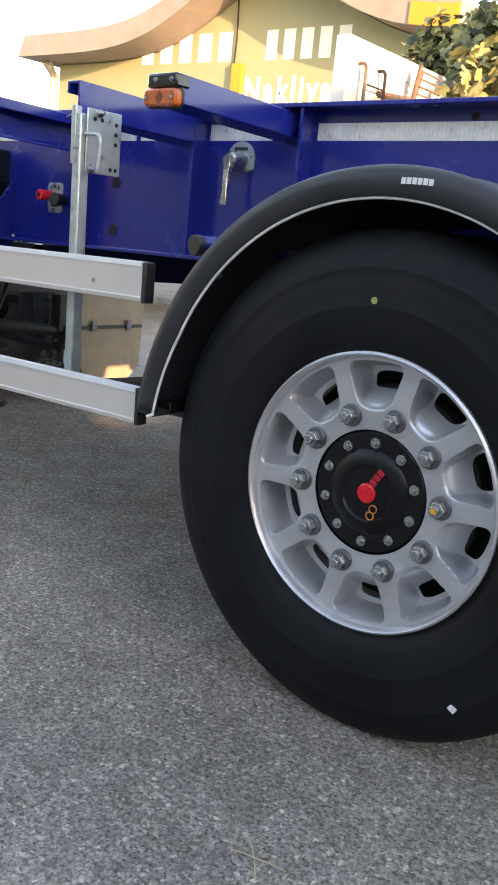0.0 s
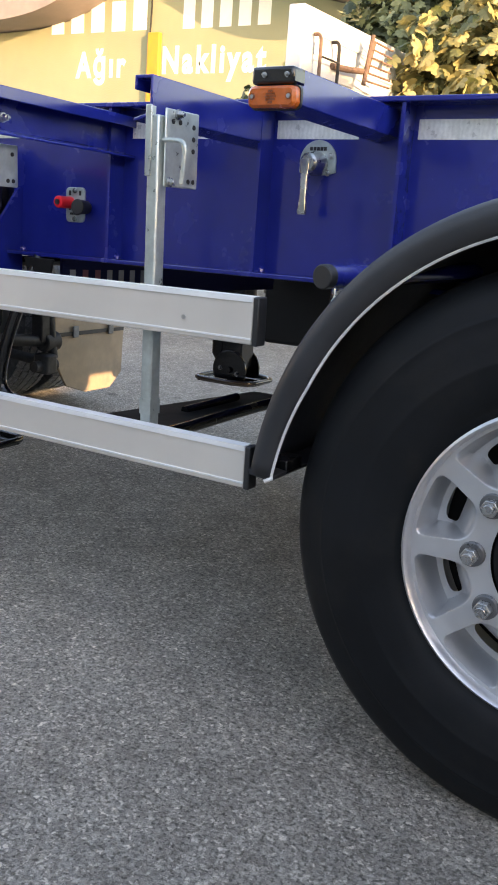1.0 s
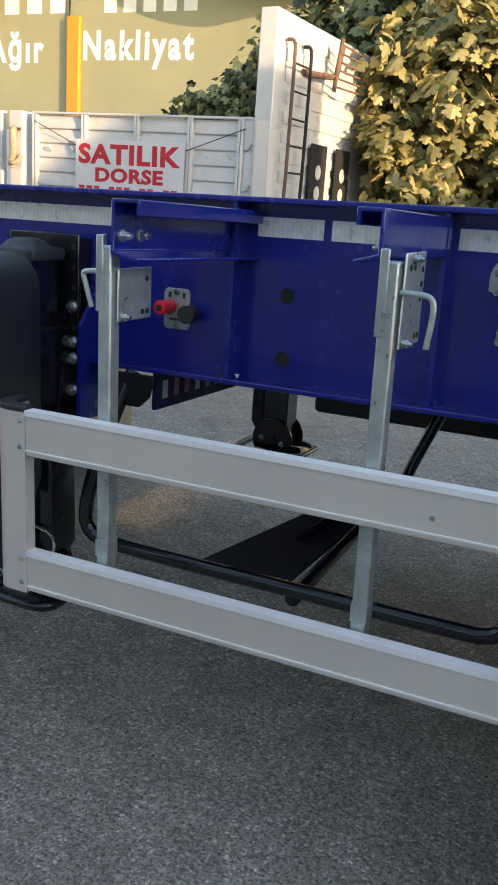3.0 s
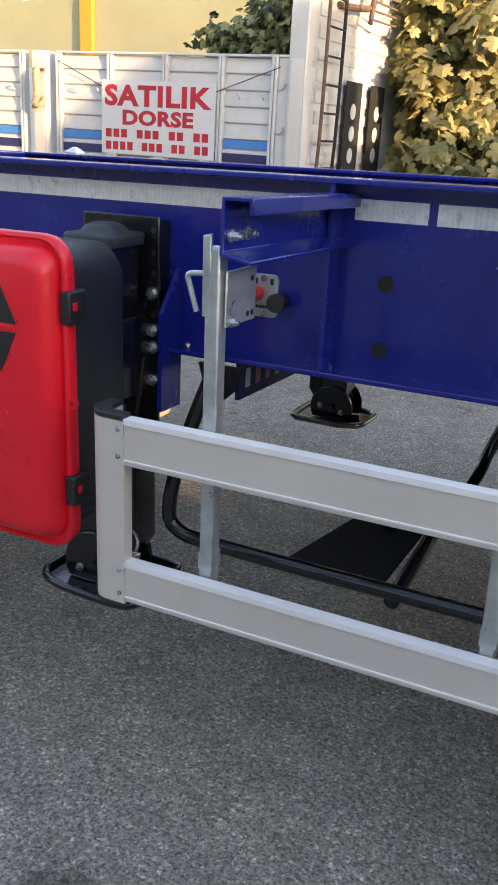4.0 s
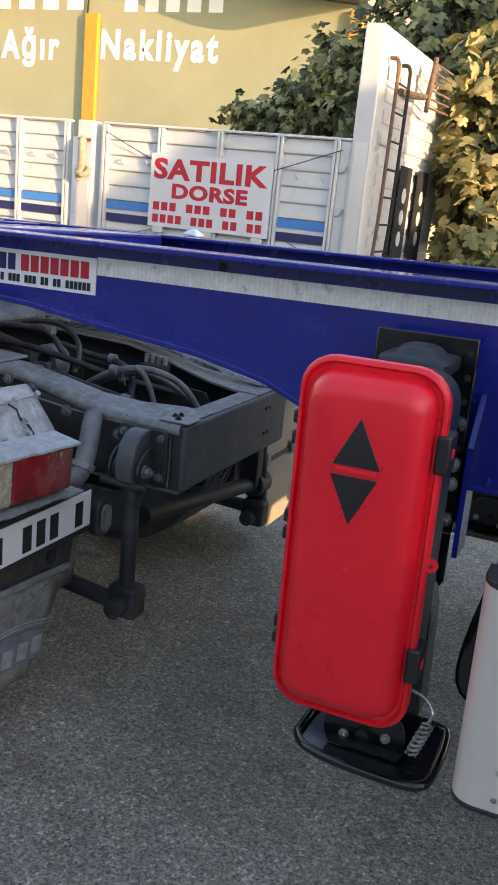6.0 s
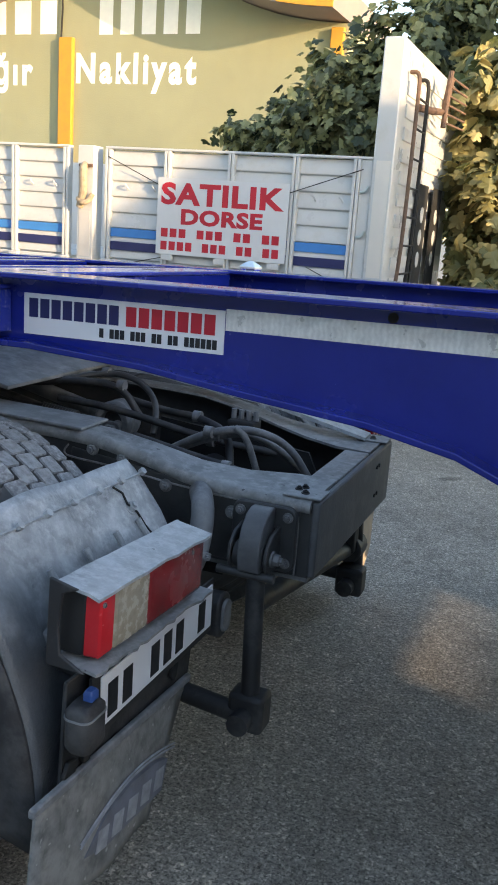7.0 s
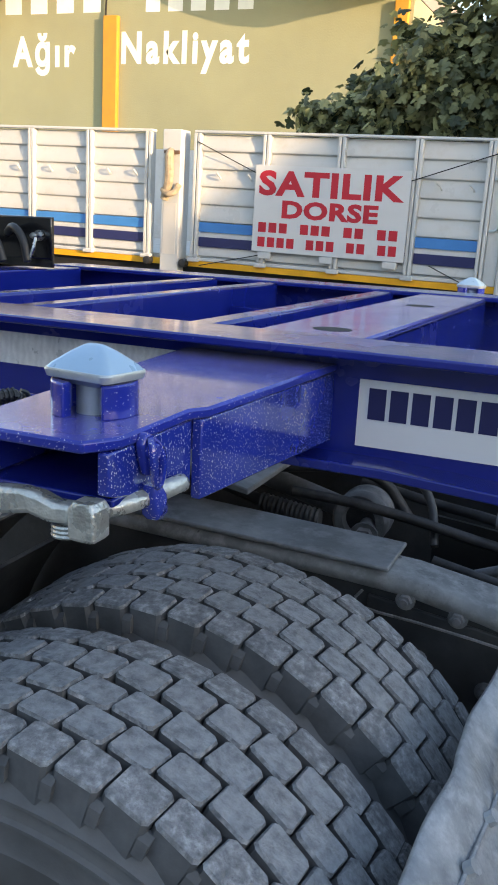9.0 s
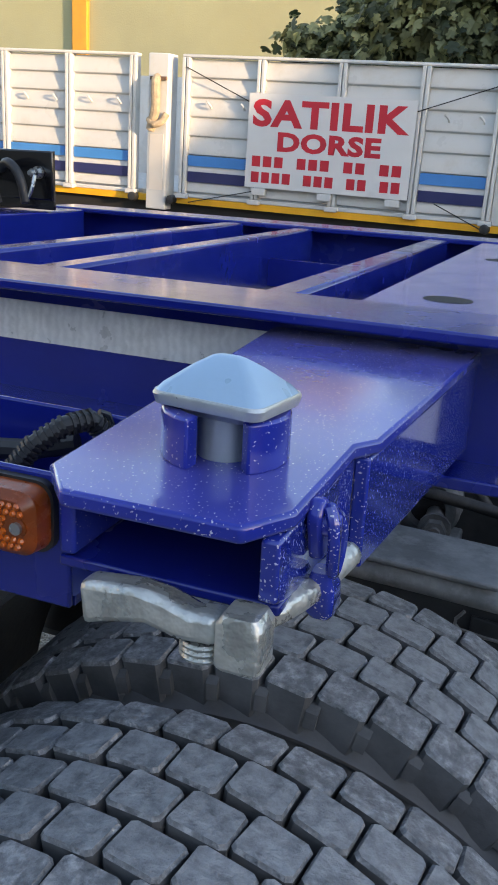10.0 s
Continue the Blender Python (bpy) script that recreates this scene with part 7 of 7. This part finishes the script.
for k in range(6):
    part("bar", cyl((HX1 + 0.16, WY + 0.9 + 0.02 * k, 2.44 + 0.075 * k), (HX1 + 0.27, WY + 1.28, 2.42 + 0.068 * k), 0.010, 8), RUST, rack)
part("upright", cyl((HX1 + 0.16, WY + 0.92, 2.40), (HX1 + 0.16, WY + 1.04, 2.86), 0.022, 8), RUST, rack)

sign = thing("sale_sign", (-6.06, WY - 0.08, 1.17), "white sale sign with red lettering wired to dropside", "sign")
SX0, SX1, SZ0, SZ1 = -6.655, -5.480, 1.207, 1.832
part("sheet", box(SX0, SX1, WY - 0.074, WY - 0.066, SZ0, SZ1), SIGN_WHITE, sign)
lettering("text", "SATILIK", 0.232, (-6.62, WY - 0.0745, 1.627), RED_PRINT, sign, width=1.105, label="red word SATILIK", bold=0.0095)
lettering("text", "DORSE", 0.165, (-6.435, WY - 0.0745, 1.467), RED_PRINT, sign, width=0.735, label="red word DORSE", bold=0.0075)
bar_row("number_bar", "MMM MMM MM MM", -6.61, 1.350, 1.09, 0.072, WY - 0.0742, RED_PRINT, sign, "plain red bar", gap=0.25)
bar_row("number_bar", "MMMM MMM MM MM", -6.61, 1.243, 1.09, 0.072, WY - 0.0742, RED_PRINT, sign, "plain red bar", gap=0.25)
for x in (-6.55, -6.06, -5.58):
    part("clip", box(x - 0.05, x + 0.05, WY - 0.08, WY - 0.04, 1.155, 1.204), WHITE_PAINT, sign, bevel=0.004)

# ---- yellow hall at the back ----
BY = 17.5
hall = thing("hall_building", (-14.5, 20, 0.0), "yellow rendered hall with curved roof and white lettering", "building", kind="structure")
arch = []
for k in range(37):
    u = k / 36
    x = -21.1 + 12.9 * u
    arch.append((x, 5.2 + 1.6 * math.exp(-((x + 13.3) / 2.6) ** 2)))
part("wall", prism([(-20.9, 0)] + [(max(-20.9, x), z) for x, z in arch] + [(-8.2, 0)], "y", BY, BY + 12), STUCCO, hall, "yellow rendered gable wall")
part("roof", prism([(x * 1.0 - (0.3 if i == 0 else 0), z + 0.02) for i, (x, z) in enumerate(arch)] + [(x, z + 0.55) for x, z in arch[::-1]], "y", BY - 1.1, BY + 12.2), ROOFING, hall, "grey-brown curved roof edge")
part("fascia", prism([(x, z + 0.03) for x, z in arch if x > -9.6] + [(x, z + 0.45) for x, z in arch[::-1] if x > -9.6], "y", BY - 1.14, BY - 1.101), PILASTER, hall, "orange board along the roof edge")
part("pilaster", box(-14.52, -14.18, BY - 0.12, BY - 0.002, 0.0, 5.02), PILASTER, hall, "orange-yellow pilaster", bevel=0.02)
part("pilaster", box(-8.52, -8.26, BY - 0.12, BY - 0.002, 0.0, 5.15), PILASTER, hall, "orange-yellow pilaster", bevel=0.02)
part("cable", tube([(-14.50, BY - 0.05, 5.0), (-14.47, BY - 0.05, 5.6), (-14.52, BY - 0.05, 6.6)], 0.02, 6), GRIME_SHADE, hall)
part("rain_pipe", tube([(-21.02, BY - 0.1, 0.0), (-21.02, BY - 0.1, 4.9), (-20.9, BY - 0.5, 5.2)], 0.12, 12), CONCRETE, hall, "grey rain pipe")
lettering("text", "Nakliyat", 0.80, (-14.17, BY - 0.004, 4.155), STUCCO_WHITE, hall, width=2.83, label="white word Nakliyat", extrude=0.002, bold=0.03)
lettering("text", "Ağır", 0.80, (-16.80, BY - 0.004, 4.10), STUCCO_WHITE, hall, width=1.6, label="white word Ağır", extrude=0.002, bold=0.03)
bar_row("name_bar", "MMMMM", -17.66, 5.10, 3.25, 0.66, BY - 0.001, STUCCO_WHITE, hall, "plain white bar", gap=0.36, thick=0.003)
bar_row("name_bar", "MMMMM", -13.60, 5.08, 2.5, 0.66, BY - 0.001, STUCCO_WHITE, hall, "plain white bar", gap=0.36, thick=0.003)

# ---- trees behind the white trailer ----
HALF_LEAF = [(0.20, -0.06), (0.42, 0.0), (0.50, 0.17), (0.35, 0.29), (0.57, 0.40), (0.62, 0.60), (0.44, 0.67), (0.26, 0.63), (0.23, 0.85)]
LEAF_EDGE = [(0, 0)] + HALF_LEAF + [(0, 1.0)] + [(-x, y) for x, y in HALF_LEAF[::-1]]


def tree(base, clumps, count, mat, label, limbs, seed, size=(0.12, 0.23)):
    rnd = random.Random(seed)
    t = thing("fig_tree", base, label, "tree", "trees")
    bm = B()
    for pts, r in limbs:
        k = len(pts) - 1
        for i in range(k):
            cyl(pts[i], pts[i + 1], r * (1 - 0.75 * i / k), 10, bm, r * (1 - 0.75 * (i + 1) / k))
    part("trunk", bm, BARK, t, smooth=60)
    verts, faces = [], []
    leaf = [(0, 0.45, 0.06)] + [(x, y, -0.25 * abs(x)) for x, y in LEAF_EDGE]
    vol = [a * b * c for _, (a, b, c) in clumps]
    off = Vector(base)
    # leaves gather round twig ends, with gaps between them
    twigs = []
    while len(twigs) < count // 16:
        (c, rad) = rnd.choices(clumps, vol)[0]
        p = Vector([rnd.uniform(-1, 1) for _ in range(3)])
        if not 0.35 < p.length < 1:
            continue
        p = p.normalized() * (p.length ** 0.5) * min(1.04, 0.78 + 0.7 * noise.noise(p * 3.1 + Vector(c)))
        twigs.append((Vector(c) + Vector((p.x * rad[0], p.y * rad[1], p.z * rad[2])) - off, p))
    for _ in range(count):
        q, p = rnd.choice(twigs)
        q = q + Vector([rnd.gauss(0, 0.085) for _ in range(3)])
        if q.z + base[2] < 0.2:
            continue
        s = rnd.uniform(*size)
        out = Vector((p.x, p.y, p.z * 0.4)).normalized()
        # the blade faces outwards and its tip hangs down
        face = (out * 0.6 + Vector((rnd.uniform(-0.9, 0.9), rnd.uniform(-0.9, 0.9), rnd.uniform(-0.2, 1.0)))).normalized()
        tip = Vector((rnd.uniform(-0.7, 0.7), rnd.uniform(-0.7, 0.7), -1.0))
        tip = (tip - face * tip.dot(face)).normalized()
        across = tip.cross(face)
        rot = Matrix((across, tip, face)).transposed().to_4x4()
        m = Matrix.Translation(q) @ rot @ Matrix.Diagonal((s, s, s, 1))
        n0 = len(verts)
        verts += [m @ Vector(v) for v in leaf]
        faces += [(n0, n0 + i, n0 + i + 1) for i in range(1, len(LEAF_EDGE))] + [(n0, n0 + len(LEAF_EDGE), n0 + 1)]
    me = bpy.data.meshes.new("crown")
    me.from_pydata(verts, [], faces)
    me.materials.append(mat)
    ob = new("crown", me)
    ob.parent = t
    return t


tree((-3.3, 10.6, 0.0), [((-3.0, 10.4, 2.6), (1.7, 1.1, 1.5)), ((-3.6, 10.9, 3.4), (1.1, 1.1, 1.1)), ((-2.2, 10.6, 3.9), (1.4, 1.1, 1.3)), ((-3.2, 10.2, 1.3), (1.5, 0.9, 1.0)), ((-1.2, 10.8, 2.6), (1.2, 1.0, 1.5)), ((-3.75, 9.5, 2.4), (0.6, 0.6, 1.6)), ((-4.25, 9.9, 2.2), (0.4, 0.35, 1.2)), ((-3.9, 10.3, 3.5), (0.6, 0.7, 0.8)), ((-4.30, 9.35, 2.1), (0.30, 0.5, 1.35)), ((-4.05, 9.0, 1.5), (0.4, 0.5, 0.8)), ((-1.6, 10.9, 4.6), (1.5, 1.0, 1.0))], 27000, LEAF, "broad fig tree with large lobed green leaves", [([(-3.3, 10.6, 0), (-3.2, 10.7, 1.2), (-3.6, 10.8, 2.5), (-4.2, 10.9, 3.8)], 0.16), ([(-3.2, 10.7, 1.2), (-2.6, 10.6, 2.4), (-2.2, 10.6, 3.9)], 0.10), ([(-3.4, 10.8, 1.8), (-3.9, 10.9, 2.8), (-4.2, 11.0, 3.4)], 0.08)], 3, size=(0.095, 0.185))
tree((-7.3, 11.5, 0.0), [((-6.8, 11.4, 2.45), (0.8, 0.8, 0.75)), ((-6.2, 11.4, 2.95), (0.9, 0.8, 0.75)), ((-7.9, 11.5, 1.95), (0.7, 0.6, 0.42)), ((-6.85, 11.4, 2.7), (0.5, 0.6, 0.5)), ((-7.45, 11.4, 2.45), (0.5, 0.5, 0.5)), ((-6.6, 11.6, 1.7), (1.3, 0.8, 0.9)), ((-5.5, 11.5, 2.6), (1.1, 0.8, 1.3)), ((-5.5, 11.5, 3.45), (0.85, 0.8, 0.75)), ((-5.0, 11.9, 4.2), (0.8, 0.7, 0.7))], 11500, LEAF_DARK, "dark green leafy shrub behind the white trailer", [([(-7.3, 11.5, 0), (-7.1, 11.5, 1.4), (-6.7, 11.4, 3.0)], 0.09), ([(-7.1, 11.5, 1.2), (-7.6, 11.5, 2.0), (-8.1, 11.5, 2.3)], 0.05), ([(-7.1, 11.5, 1.4), (-6.0, 11.6, 2.6), (-5.4, 11.7, 3.8)], 0.06)], 9, size=(0.08, 0.165))

# ---- unseen walls added to throw the shade and shape the light ----
sun_wall = thing("shade_wall", (9, -9, 0), "unseen plain concrete wall added to block the sun", "building", kind="structure")
part("wall", box(6.0, 6.5, -24.0, -0.72, 0.0, 4.4), CONCRETE, sun_wall)
gap_wall = thing("shade_wall", (9, 2.5, 0), "unseen plain concrete wall with opening, added to shape sunlight", "building", kind="structure")
# Opening sized so that a sun patch falls on the ground.
part("wall", box(6.0, 6.5, -0.718, 0.30, 0.0, 1.69), CONCRETE, gap_wall, "low wall under the opening")
part("wall", box(6.0, 6.5, -0.718, 0.30, 2.62, 3.2), CONCRETE, gap_wall, "lintel over the opening")
part("wall", prism([(0.302, 0.0), (0.302, 2.4), (1.9, 2.4), (1.9, 3.7), (2.6, 4.4), (3.9, 4.4), (3.9, 3.3), (8.2, 3.3), (8.2, 0.0)], "x", 6.0, 6.5), CONCRETE, gap_wall)

# Unseen wall added behind the camera to darken reflections.
rear_wall = thing("shade_wall", (-4.0, -5.5, 0), "unseen plain concrete wall added behind the camera", "building", kind="structure")
part("wall", box(-16.0, 4.5, -6.8, -6.2, 0.0, 4.2), CONCRETE, rear_wall)

# Unseen wall added to cut off low sky light.
west_wall = thing("shade_wall", (-17.0, 0, 0), "unseen plain concrete wall added to block low sky", "building", kind="structure")
part("wall", box(-17.0, -16.5, -6.0, 5.5, 0.0, 6.0), CONCRETE, west_wall)

# straw on the asphalt
straw = thing("straw", (-0.72, 1.11, 0.0), "small dry straw stalk lying on asphalt", "straw")
bm = B()
for a, l in ((0.2, 0.06), (2.4, 0.05), (3.4, 0.045), (5.4, 0.05)):
    tube([(-0.722, 1.113, 0.006), (-0.722 + l * 0.5 * math.cos(a), 1.113 + l * 0.5 * math.sin(a), 0.008), (-0.722 + l * math.cos(a), 1.113 + l * math.sin(a), 0.005)], 0.0012, 5, bm)
part("stalk", bm, STRAW, straw)
